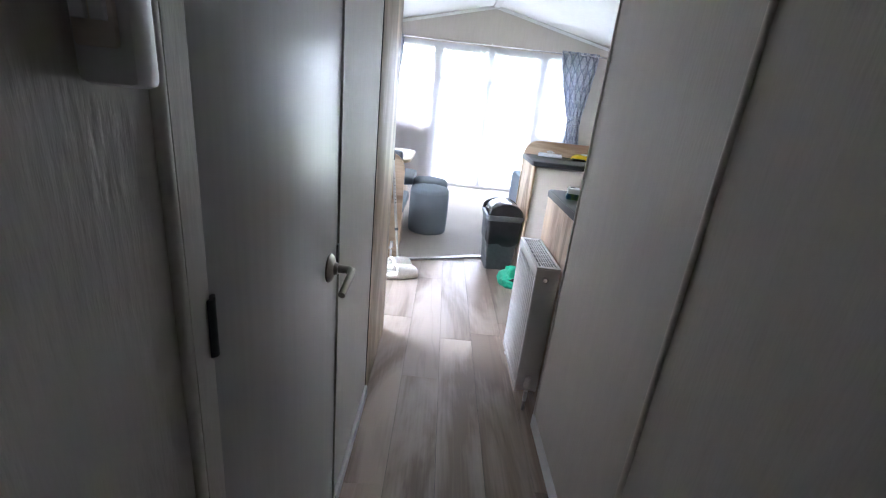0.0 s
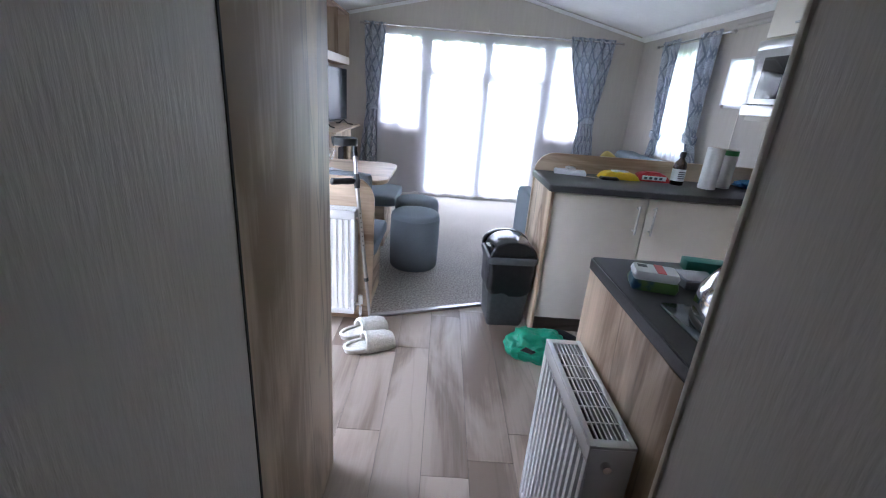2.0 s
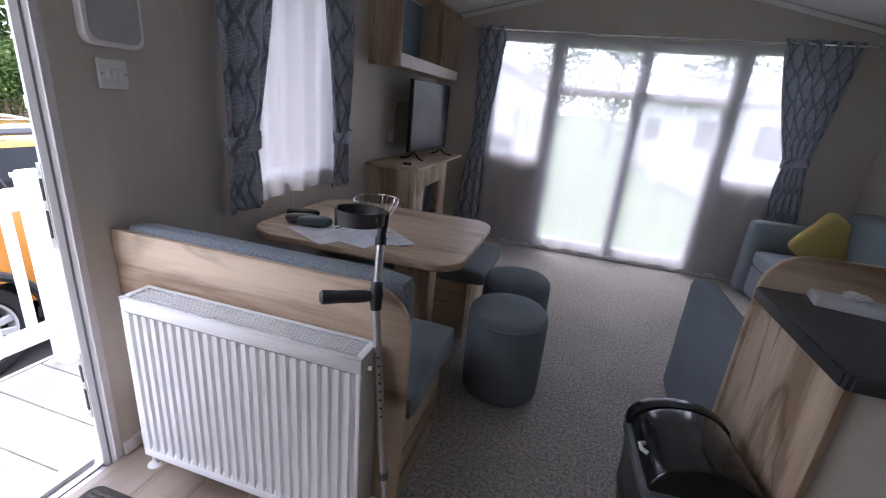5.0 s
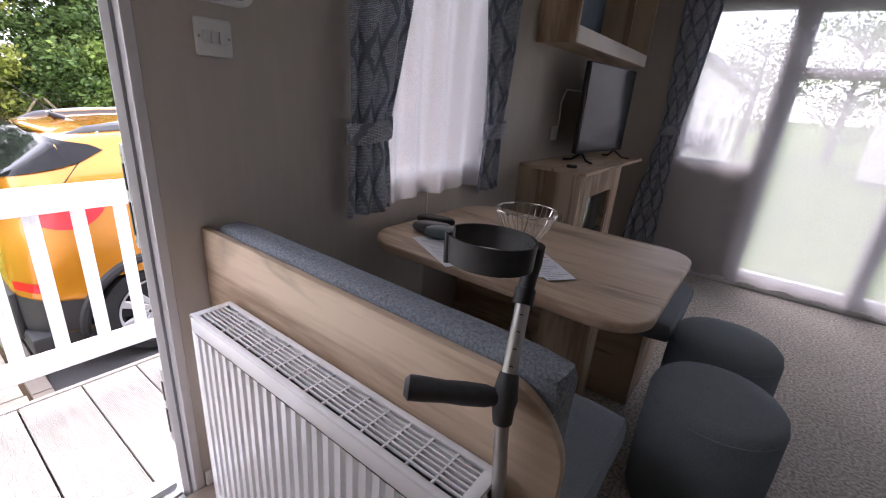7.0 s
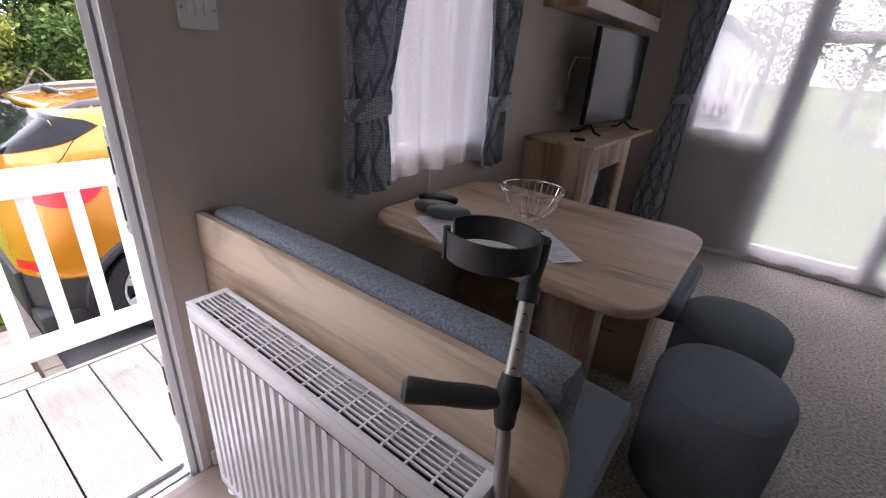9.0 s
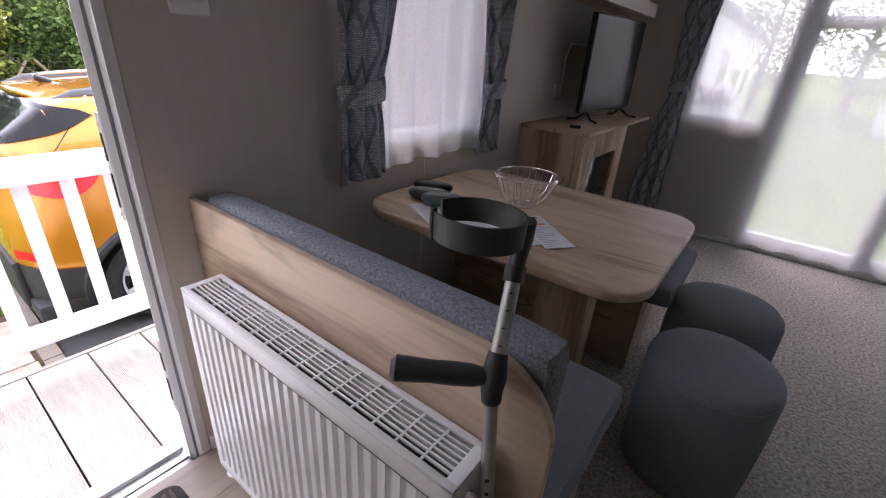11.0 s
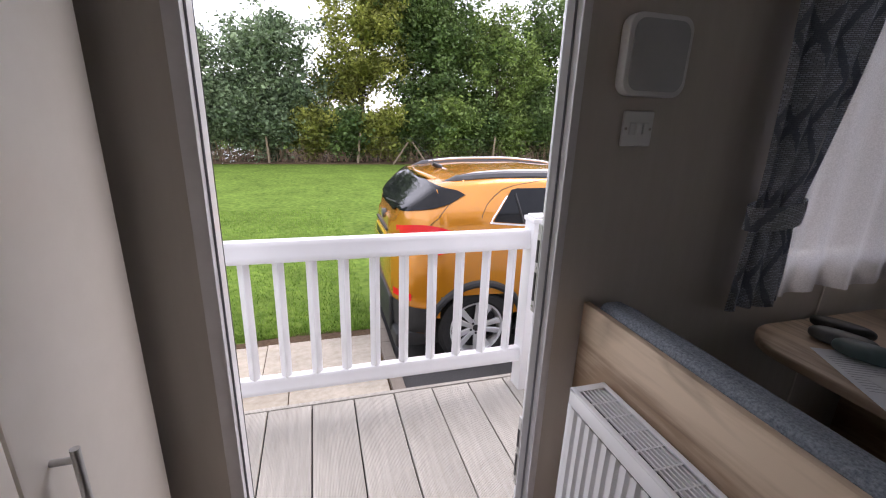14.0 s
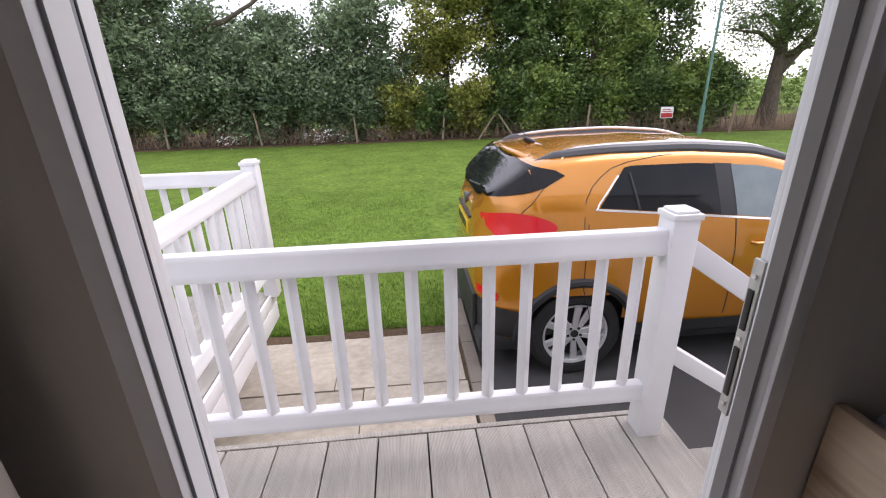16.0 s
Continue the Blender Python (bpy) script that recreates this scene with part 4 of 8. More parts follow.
bk = [(0.437, 0.0), (XR, 0.0), (XR, 1.022)] + [(0.437 + 0.12 - 0.12 * math.sin(radians(a)), 0.902 + 0.12 * math.cos(radians(a))) for a in range(0, 91, 9)]
part("back_panel", slab(bk, "y", 6.532, 6.554, 0.003), M_OAKX, k2, "oak back panel rising above the worktop with a rounded corner")

k3 = thing("kitchen_unit", (1.85, 5.3, 0), "kitchen units with cream doors along the side wall", "kitchen unit")
part("body", box(1.57, XR, 4.345, 6.06, 0.1, 0.868), M_CREAM, k3)
part("plinth", box(1.6, XR, 4.345, 6.1, 0, 0.1), M_PLINTH, k3)
for y0, y1, hy in ((5.565, 6.01, 5.612), (5.085, 5.56, 5.51), (4.62, 5.08, 4.665)):
    dr = part("door", box(1.551, 1.569, y0, y1, 0.105, 0.862, 0.003), M_CREAM, k3)
    bar_handle(dr, (1.551, hy, 0.685), (1.551, hy, 0.79), (-1, 0, 0))
top = slab([(0.43, 6.04), (1.51, 6.04), (1.53, 6.02), (1.53, 4.346), (XR, 4.346), (XR, 6.53), (0.43, 6.53)], "z", 0.872, 0.91, 0.005)
wt_ = thing("worktop", (1.5, 5.8, 0.872), "charcoal laminate worktop of the kitchen corner", "worktop")
part("top", top, M_TOP, wt_)
part("front_edge", box(0.44, 1.505, 6.035, 6.0395, 0.875, 0.907, 0.001), M_TOP, wt_, "charcoal edging strip")
part("front_edge", box(1.5255, 1.5295, 4.36, 6.01, 0.875, 0.907, 0.001), M_TOP, wt_, "charcoal edging strip")
part("end_edge", box(0.4255, 0.4295, 6.05, 6.52, 0.875, 0.907, 0.001), M_TOP, wt_, "charcoal edging strip")
single("worktop_upstand", box(XR - 0.016, XR, 4.346, 6.53, 0.911, 1.0, 0.003), M_OAKY, "oak upstand along the wall", "trim", kind="structure")

wu = thing("wall_cupboard", (1.93, 6.2, 1.33), "cream wall cupboard above the worktop", "cupboard")
part("body", box(1.72, XR, 5.986, 6.61, 1.33, 2.08), M_CREAM, wu)
part("end_panel", box(1.7, XR, 5.962, 5.984, 1.295, 2.12, 0.002), M_OAKG, wu, "grey oak end panel")
for y0, y1, z0 in ((5.99, 6.605, 1.77),):
    dr = part("door", box(1.702, 1.72, y0, y1, z0, 2.075, 0.003), M_CREAM, wu)
    bar_handle(dr, (1.702, y0 + 0.22, z0 + 0.05 if z0 > 1.5 else 1.4), (1.702, y0 + 0.35, z0 + 0.05 if z0 > 1.5 else 1.4), (-1, 0, 0))
part("light_rail", box(1.71, 1.73, 5.99, 6.6, 1.305, 1.33), M_CREAM, wu)

mw = thing("microwave", (1.69, 6.29, 1.335), "built-in stainless steel microwave oven with glass door", "microwave")
part("body", box(1.69, 1.719, 5.99, 6.6, 1.338, 1.752, 0.002), M_BLACK, mw)
part("frame", join(box(1.672, 1.69, 5.98, 6.605, 1.7, 1.752, 0.003), box(1.672, 1.69, 5.98, 6.605, 1.335, 1.395, 0.003), box(1.672, 1.69, 5.98, 6.03, 1.395, 1.7, 0.002), box(1.672, 1.69, 6.555, 6.605, 1.395, 1.7, 0.002)), M_STEEL, mw)
dr = part("door", box(1.664, 1.672, 6.165, 6.552, 1.4, 1.697, 0.003), M_STEEL, mw)
part("window", box(1.661, 1.665, 6.205, 6.5, 1.43, 1.655, 0.002), M_GLOSSB, dr, "black glass window")
pnl = part("control_panel", box(1.666, 1.674, 6.033, 6.162, 1.4, 1.697, 0.002), M_STEEL, mw)
part("display", box(1.663, 1.667, 6.06, 6.135, 1.62, 1.67, 0.001), M_GLOSSB, pnl, "black display")
for r in range(3):
    for c in range(2):
        part("button", rod((1.667, 6.078 + c * 0.04, 1.585 - r * 0.03), (1.661, 6.078 + c * 0.04, 1.585 - r * 0.03), 0.009), M_CHROME, pnl)
part("knob", rod((1.667, 6.098, 1.478), (1.648, 6.098, 1.478), 0.024, 0.021, 24), M_CHROME, pnl)
part("button", rod((1.667, 6.098, 1.425), (1.662, 6.098, 1.425), 0.009), M_CHROME, pnl)

# ---- dinette ----
bench = thing("dining_bench", (-1.05, 6.4, 0), "oak dining bench with blue-grey cushions", "bench")
outl = [(XL + 0.003, 0.0), (-0.52, 0.0), (-0.513, 0.4)] + [(-0.513 - 0.13 + 0.13 * math.cos(radians(a)), 0.862 - 0.13 + 0.13 * math.sin(radians(a))) for a in range(0, 91, 9)] + [(XL + 0.003, 0.862)]
part("back_panel", slab(outl, "y", 6.086, 6.106, 0.003), M_OAKX, bench, "oak back panel with rounded corner")
part("base", box(XL + 0.003, -0.545, 6.108, 6.6, 0.012, 0.37, 0.003), M_OAKY, bench)
part("backrest", puff(XL + 0.02, -0.54, 6.108, 6.205, 0.44, 0.875, 0.035, 0.004, 12), M_TWEED, bench, "tweed back cushion")
part("seat", puff(XL + 0.02, -0.51, 6.15, 6.68, 0.372, 0.47, 0.03, 0.004, 12), M_FABRIC, bench, "blue-grey seat cushion")
bench2 = thing("dining_bench", (-1.05, 7.6, 0), "low oak bench seat with blue-grey cushion beyond the table", "bench")
part("base", box(XL + 0.003, -0.62, 7.36, 7.88, 0.012, 0.37, 0.003), M_OAKX, bench2)
part("seat", puff(XL + 0.02, -0.52, 7.32, 7.89, 0.372, 0.47, 0.035, 0.004, 12), M_FABRIC, bench2, "blue-grey seat cushion")

tbl = thing("dining_table", (-1.0, 7.03, 0), "oak-topped dining table fixed at the wall with rounded corners", "table")
part("tabletop", slab(rounded(-1.535, -0.522, 6.625, 7.44, [0.16, 0.13, 0.13, 0.16], 10), "z", 0.705, 0.737, 0.007, 3), M_OAKX, tbl)
part("pedestal", box(-0.93, -0.74, 6.98, 7.1, 0.012, 0.704, 0.004), M_OAKZ, tbl)
part("foot", box(-1.2, -0.62, 6.93, 7.15, 0.012, 0.04, 0.008), M_OAKX, tbl)


def stool(x, y, rz):
    ob = thing("pouffe", (x, y, 0.012), "round blue-grey upholstered pouffe stool", "stool", "pouffe stools", rz=rz, local=True)
    h = 0.44
    prof = [(0.0, 0.0), (0.178, 0.0), (0.186, 0.012), (0.19, 0.1), (0.191, 0.25), (0.189, h - 0.05), (0.183, h - 0.02), (0.168, h - 0.004), (0.1, h + 0.006), (0.0, h + 0.008)]
    part("body", lathe(prof[:6], 40), M_FABRIC, ob, smooth=60)
    part("seat_pad", lathe(prof[5:], 40), M_FABRIC, ob, smooth=60)
    pipe = [(0.188 * math.cos(2 * math.pi * k / 40), 0.188 * math.sin(2 * math.pi * k / 40), h - 0.045) for k in range(40)]
    part("piping", tube(pipe, 0.0025, 6, True), M_FABRIC, ob)
    return ob


stool(-0.33, 7.0, 10)
stool(-0.345, 7.425, 40)

# ---- living end ----
tvu = thing("media_unit", (-1.38, 8.6, 0), "oak media unit with electric fire and end shelves", "media unit")
part("top", box(XL + 0.003, -1.165, 7.92, 9.12, 0.88, 0.9, 0.003), M_OAKY, tvu)
part("side_panel", box(XL + 0.003, -1.21, 7.925, 7.943, 0.012, 0.879), M_OAKZ, tvu)
part("side_panel", box(XL + 0.003, -1.21, 8.66, 8.678, 0.012, 0.879), M_OAKZ, tvu)
part("side_panel", box(XL + 0.003, -1.3, 9.09, 9.108, 0.012, 0.879), M_OAKZ, tvu)
part("fire_surround", wall_with("x", -1.208, -1.186, 7.925, 8.678, 0.012, 0.879, [(8.08, 8.52, 0.42, 0.74)]), M_OAKZ, tvu)
for z in (0.3, 0.6):
    part("shelf", box(XL + 0.003, -1.3, 8.679, 9.089, z, z + 0.018), M_OAKY, tvu)
part("body", box(XL + 0.003, -1.36, 7.944, 8.659, 0.012, 0.878), M_OAKY, tvu)
fire = part("electric_fire", box(-1.36, -1.2, 8.085, 8.515, 0.425, 0.735, 0.004), M_GLOSSB, tvu, "black glass electric fire")
part("grille", join(*[box(-1.2, -1.192, 8.1, 8.5, 0.44 + 0.012 * k, 0.445 + 0.012 * k) for k in range(4)]), M_BLACK, fire)

M_SCREEN = mat("matt_dark_screen", (0.008, 0.01, 0.012), (0.012, 0.014, 0.016), 0.13, scale=4, spec=0.3)
tv = thing("television", (-1.36, 8.63, 0.9), "flat black television on splayed feet", "television")
m = Matrix.Translation((-1.345, 8.63, 0)) @ Matrix.Rotation(radians(-6.5), 4, "Z")
bm = box(-0.02, 0.012, -0.355, 0.345, 0.955, 1.495, 0.004)
bm.transform(m)
cab = part("casing", bm, M_BLACK, tv)
bm = box(0.0125, 0.0145, -0.346, 0.336, 0.972, 1.487)
bm.transform(m)
part("screen", bm, M_SCREEN, cab, "dark glossy screen")
for q in (-0.25, 0.25):
    bm = join(tube([(0.0, q, 0.957), (0.05, q * 1.1, 0.912), (0.1, q * 1.2, 0.906)], 0.007), tube([(0.0, q, 0.957), (-0.05, q * 1.1, 0.912), (-0.1, q * 1.2, 0.906)], 0.007))
    bm.transform(m)
    part("foot", bm, M_BLACK, tv)

wc = thing("wall_shelf_unit", (-1.46, 8.63, 1.55), "oak wall unit with open shelves and blue back", "wall unit")
part("end_panel", box(XL + 0.003, -1.345, 7.92, 7.94, 1.55, 2.1), M_OAKZ, wc)
part("end_panel", box(XL + 0.003, -1.345, 9.33, 9.35, 1.55, 2.1), M_OAKZ, wc)
part("divider", box(XL + 0.02, -1.36, 8.85, 8.866, 1.62, 2.1), M_OAKZ, wc)
part("bottom", box(XL + 0.003, -1.36, 7.94, 9.33, 1.555, 1.573), M_OAKY, wc)
part("shelf", box(XL + 0.02, -1.36, 7.94, 9.33, 1.6, 1.618), M_OAKY, wc)
part("front_rail", box(-1.36, -1.343, 7.941, 9.329, 1.55, 1.632, 0.002), M_CREAM, wc, "cream front rail")
part("back", box(XL + 0.003, XL + 0.02, 7.94, 9.33, 1.574, 2.1), M_BLUEB, wc, "slate blue back board")
part("top", box(XL + 0.003, -1.345, 7.92, 9.35, 2.08, 2.1), M_OAKY, wc)

sofa = thing("corner_sofa", (1.4, 8.0, 0), "blue-grey fabric corner sofa", "sofa")
part("arm", puff(0.49, 0.61, 6.6, 7.36, 0.03, 0.655, 0.04, 0.003, 12), M_FABRIC, sofa)
part("base", box(0.6, XR - 0.02, 6.66, 7.4, 0.05, 0.3, 0.02), M_FABRIC, sofa)
part("base", box(1.42, XR - 0.02, 7.4, 9.12, 0.05, 0.3, 0.02), M_FABRIC, sofa)
part("seat", puff(0.61, 1.4, 6.85, 7.42, 0.3, 0.44, 0.045, 0.006, 12), M_FABRIC, sofa)
part("seat", puff(1.4, XR - 0.2, 7.43, 8.26, 0.3, 0.44, 0.045, 0.006, 12), M_FABRIC, sofa)
part("seat", puff(1.4, XR - 0.2, 8.27, 9.1, 0.3, 0.44, 0.045, 0.006, 12), M_FABRIC, sofa)
part("back_cushion", puff(0.62, 1.9, 6.64, 6.85, 0.4, 0.78, 0.05, 0.008, 12), M_FABRIC, sofa)
part("back_cushion", puff(XR - 0.24, XR - 0.02, 6.9, 7.7, 0.4, 0.82, 0.06, 0.01, 12), M_FABRIC, sofa)
part("back_cushion", puff(XR - 0.24, XR - 0.02, 7.72, 8.4, 0.4, 0.84, 0.06, 0.01, 12), M_FABRIC, sofa)
part("back_cushion", puff(XR - 0.24, XR - 0.02, 8.42, 9.1, 0.4, 0.84, 0.06, 0.01, 12), M_FABRIC, sofa)
part("arm", puff(1.36, XR - 0.02, 9.12, 9.27, 0.03, 0.66, 0.045, 0.004, 12), M_FABRIC, sofa)
M_YELLOW = mat("mustard_cushion_cloth", (0.42, 0.32, 0.09), (0.52, 0.41, 0.14), 0.9, scale=120, bump=0.3, bscale=200)
cush = puff(-0.2, 0.2, -0.06, 0.06, -0.2, 0.2, 0.055, 0.01, 12)
cush.transform(pose(1.83, 8.98, 0.57, -18, 38, -12))
single("cushion", cush, M_YELLOW, "mustard yellow scatter cushion on the sofa", "cushion")

# ---- decking, seen through the doorway ----
def rail_run(base, rz, length, posts, label, n, gap):
    """A stretch of white balustrade. Local x runs along it, z is the deck."""
    ob = thing("balustrade", base, label, "railing", "deck railings", rz=rz, local=True)
    prof = [(-0.035, 0.0), (0.035, 0.0), (0.035, 0.03), (0.028, 0.045), (0.03, 0.075), (0.024, 0.096), (-0.024, 0.096), (-0.03, 0.075), (-0.028, 0.045), (-0.035, 0.03)]
    part("top_rail", slab([(p, q + 0.83) for p, q in prof], "x", 0, length, 0.003), M_UPVC, ob)
    part("bottom_rail", slab([(p * 0.9, q * 0.8 + 0.175) for p, q in prof], "x", 0, length, 0.003), M_UPVC, ob)
    for k in range(n):
        x = 0.131 + gap * k
        if x < length - 0.03:
            bm = box(-0.018, 0.018, -0.018, 0.018, 0.25, 0.832, 0.002)
            bm.transform(pose(x, 0, 0, 0, 0, 45))
            part("baluster", bm, M_UPVC, ob)
    for x in posts:
        pp = part("post", box(x - 0.05, x + 0.05, -0.05, 0.05, -0.02, 0.97, 0.006), M_UPVC, ob)
        part("cap", join(box(x - 0.056, x + 0.056, -0.056, 0.056, 0.965, 0.988, 0.004), box(x - 0.045, x + 0.045, -0.045, 0.045, 0.985, 1.0, 0.008)), M_UPVC, pp)
        for z in (0.8, 0.92):
            part("bracket_cover", box(x - 0.064, x - 0.05, -0.02, 0.02, z - 0.06, z - 0.02, 0.003), M_UPVC, pp)
    return ob


rail_run((-2.52, 6.45, DECK), -90, 2.0, (0.0,), "white plastic balustrade along the deck edge", 15, 0.1415)
rail_run((-2.56, 4.42, DECK), 180, 1.6, (1.6,), "white plastic balustrade square to the deck edge", 11, 0.1415)
rail_run((-4.16, 4.37, DECK), -90, 1.8, (), "white plastic balustrade of the far part of the deck", 12, 0.1415)
st = thing("stair_rail", (-2.52, 6.5, DECK), "white plastic stair rail sloping down from the deck post", "railing")
for z0, z1, w in ((0.79, 0.0, 0.1), (0.35, -0.44, 0.08)):
    part("rail", slab([(6.5, z0 + DECK), (7.6, z0 - 0.75 + DECK), (7.6, z0 - 0.75 + w + DECK), (6.5, z0 + w + DECK)], "x", -2.55, -2.49, 0.004), M_UPVC, st)
for k in range(4):
    y = 7.06 + 0.14 * k
    z = DECK - 0.75 * (y - 6.5) / 1.1
    part("baluster", box(-2.535, -2.505, y - 0.018, y + 0.018, z + 0.41, z + 0.81, 0.003), M_UPVC, st)
part("post", box(-2.57, -2.47, 7.56, 7.66, GROUND, 0.3, 0.006), M_UPVC, st)
steps = thing("deck_steps", (-2.1, 7.0, GROUND), "composite steps down from the deck", "steps")
for k in range(3):
    part("tread", box(-2.52, -1.68, 6.57 + 0.28 * k, 6.86 + 0.28 * k, DECK - 0.19 - 0.17 * k, DECK - 0.15 - 0.17 * k, 0.004), M_DECK, steps)
    part("riser", box(-2.5, -1.68, 6.565 + 0.28 * k, 6.58 + 0.28 * k, DECK - 0.33 - 0.17 * k, DECK - 0.19 - 0.17 * k), M_UPVC, steps)
# one solid block in place of joists, coloured near-black for the shade under the deck
deck_frame = single("deck_frame", join(box(-2.6, -1.68, 3.0, 6.55, DECK - 0.25, DECK - 0.03), box(-4.2, -2.6, 2.4, 4.4, DECK - 0.25, DECK - 0.03)), M_DARK, "solid block under the deck, its shade put into the near-black colour", "deck frame", kind="structure")
single("deck_fascia", join(box(-2.63, -2.605, 4.42, 6.56, DECK - 0.1, DECK + 0.003, 0.003), box(-2.62, -1.68, 6.552, 6.57, DECK - 0.2, DECK + 0.003, 0.003)), M_DECK, "composite edging board round the deck", "trim", kind="structure")
single("deck_skirt", join(box(-4.22, -2.63, 4.4, 4.42, DECK - 0.09, DECK, 0.003), box(-4.22, -2.63, 4.402, 4.418, DECK - 0.24, DECK - 0.105, 0.003)), M_UPVC, "white plastic skirt boards under the side railing", "trim", kind="structure")
# near-black sheet below the boards, so the gaps between them look shaded
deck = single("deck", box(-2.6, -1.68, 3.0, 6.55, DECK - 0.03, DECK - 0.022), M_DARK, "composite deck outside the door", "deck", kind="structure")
single("caravan_flank", join(box(XL - 0.12, XL - 0.076, YB, 5.1, -0.7, 2.14), box(XL - 0.12, XL - 0.076, 6.024, YF + 0.1, -0.7, 0.88), box(XL - 0.12, XL - 0.076, 5.1, 6.024, -0.7, -0.07), box(XL - 0.12, XL - 0.076, 6.024, 6.64, 0.88, 2.14), box(XL - 0.12, XL - 0.076, 7.48, YF + 0.1, 0.88, 2.14), box(XL - 0.12, XL - 0.076, 5.1, 6.024, 2.01, 2.14), box(XL - 0.12, XL - 0.076, 6.64, 7.48, 1.94, 2.14)), M_UPVC, "pale outer cladding of the caravan", "cladding", kind="structure")

# ---- ground ----
ground = single("ground", box(-900, 900, -900, 900, GROUND - 0.3, GROUND - 0.02), M_GRASS, "mown green grass reaching to the horizon", "ground", kind="structure")
tar = slab([(-2.0, 5.99), (-5.4, 5.93), (-6.6, 6.15), (-6.4, 16.0), (-2.0, 16.0)], "z", GROUND - 0.03, GROUND)
single("road", tar, M_TAR, "dark tarmac parking bay and drive", "road", kind="structure")

# ---- loose things near the door and dinette ----
def upright_plate(name, y, z, w, h, d, material, label, category, corner):
    ob = thing(name, (XL, y, z - h / 2), label, category)
    bm = slab([(p + y, q + z) for p, q in rounded(-w / 2, w / 2, -h / 2, h / 2, corner)], "x", XL, XL + d, 0.004, 3)
    return ob, part("body", bm, material, ob)


ob, body = upright_plate("wall_router", 6.178, 1.51, 0.185, 0.185, 0.032, M_WHITE, "flat square white wireless box on the wall", "router", 0.035)
part("face", slab([(p + 6.178, q + 1.51) for p, q in rounded(-0.08, 0.08, -0.08, 0.08, 0.03)], "x", XL + 0.032, XL + 0.035, 0.001), mat("pale_grey_plastic", (0.4, 0.41, 0.42), (0.45, 0.46, 0.47), 0.4), body, "pale grey front")
ob, body = upright_plate("light_switch", 6.17, 1.34, 0.092, 0.088, 0.009, M_WHITE, "white triple light switch plate", "light switch", 0.006)
for k in (-1, 0, 1):
    sw = box(XL + 0.009, XL + 0.014, 6.17 + k * 0.02 - 0.008, 6.17 + k * 0.02 + 0.008, 1.325, 1.355, 0.002)
    part("rocker", sw, M_WHITE, body)
for k in (-1, 1):
    part("screw", rod((XL + 0.008, 6.17 + k * 0.037, 1.34), (XL + 0.0105, 6.17 + k * 0.037, 1.34), 0.0035), M_NICKEL, body)
ob, body = upright_plate("socket", 8.35, 1.06, 0.09, 0.09, 0.01, M_WHITE, "white wall socket behind the television", "socket", 0.005)
cab_ = single("television_cable", tube([(XL + 0.02, 8.36, 1.08), (XL + 0.05, 8.3, 1.16), (XL + 0.06, 8.26, 1.25), (XL + 0.06, 8.32, 1.33), (XL + 0.1, 8.45, 1.33)], 0.004, 6), M_WHITE, "thin white cable looped behind the television", "cable")

M_RIB = mat("ribbed_brown_mat", (0.06, 0.05, 0.045), (0.16, 0.135, 0.12), 0.98, scale=160, bump=0.8, bscale=200, spec=0.05)
M_RIBD = mat("dark_rubber_edge", (0.03, 0.026, 0.024), (0.045, 0.04, 0.037), 0.9, scale=30)
dm = thing("doormat", (-1.28, 5.6, 0), "ribbed brown doormat inside the outer door", "doormat")
part("base", slab(rounded(-1.535, -1.0, 5.3, 5.878, 0.04), "z", 0.0005, 0.006, 0.002), M_RIBD, dm, "dark rubber edging")
ribs = [box(-1.515 + 0.0, -1.02, 5.325 + 0.0173 * k, 5.325 + 0.0173 * k + 0.0125, 0.005, 0.0115, 0.003, 1) for k in range(31)]
part("ribbed_pile", join(*ribs), M_RIB, dm)

# crutch leaning on the end of the bench
M_CRG = mat("dark_grey_crutch_plastic", (0.03, 0.032, 0.034), (0.045, 0.047, 0.05), 0.45, scale=80, bump=0.08, bscale=250)
M_CRA = mat("silver_anodised_tube", (0.56, 0.55, 0.54), (0.64, 0.63, 0.62), 0.3, 0.8, scale=20)
foot, low_j, top_j, head, neck = (Vector(p) for p in ((-0.505, 6.0, 0.0), (-0.602, 6.052, 0.822), (-0.608, 6.066, 0.868), (-0.63, 6.13, 0.985), (-0.634, 6.15, 1.022)))
up = (low_j - foot).normalized()
up2 = (head - top_j).normalized()
cr = thing("crutch", foot, "silver elbow crutch leaning against the bench end", "crutch")
part("lower_tube", rod(foot + up * 0.04, foot + up * 0.44, 0.0088), M_CRA, cr)
part("upper_tube", rod(foot + up * 0.29, low_j, 0.0108), M_CRA, cr)
part("bent_tube", tube([low_j, (low_j + top_j) / 2, top_j, head], 0.0112, 14), M_CRA, cr)
part("ferrule", rod(foot, foot + up * 0.06, 0.017, 0.012), M_BLACK, cr, "black rubber foot")
part("collar", rod(foot + up * 0.285, foot + up * 0.305, 0.0135), M_GREYP, cr)
part("clamp", tube([low_j - up * 0.012, low_j + up * 0.01, (low_j + top_j) / 2, top_j - up2 * 0.004, top_j + up2 * 0.012], [0.0145, 0.0165, 0.0185, 0.0165, 0.014], 16), M_CRG, cr, "black moulded joint")
G = (low_j + top_j) / 2
gd = (Vector((-0.713, 5.978, 0.852)) - G).normalized()
part("grip", tube([G + gd * d for d in (0.0, 0.02, 0.03, 0.06, 0.09, 0.12, 0.14, 0.147)], [0.013, 0.014, 0.0165, 0.0175, 0.0165, 0.0185, 0.019, 0.012], 14), M_CRG, cr, "moulded black hand grip")
eye_side = Vector((0.45, -0.89, 0.0))
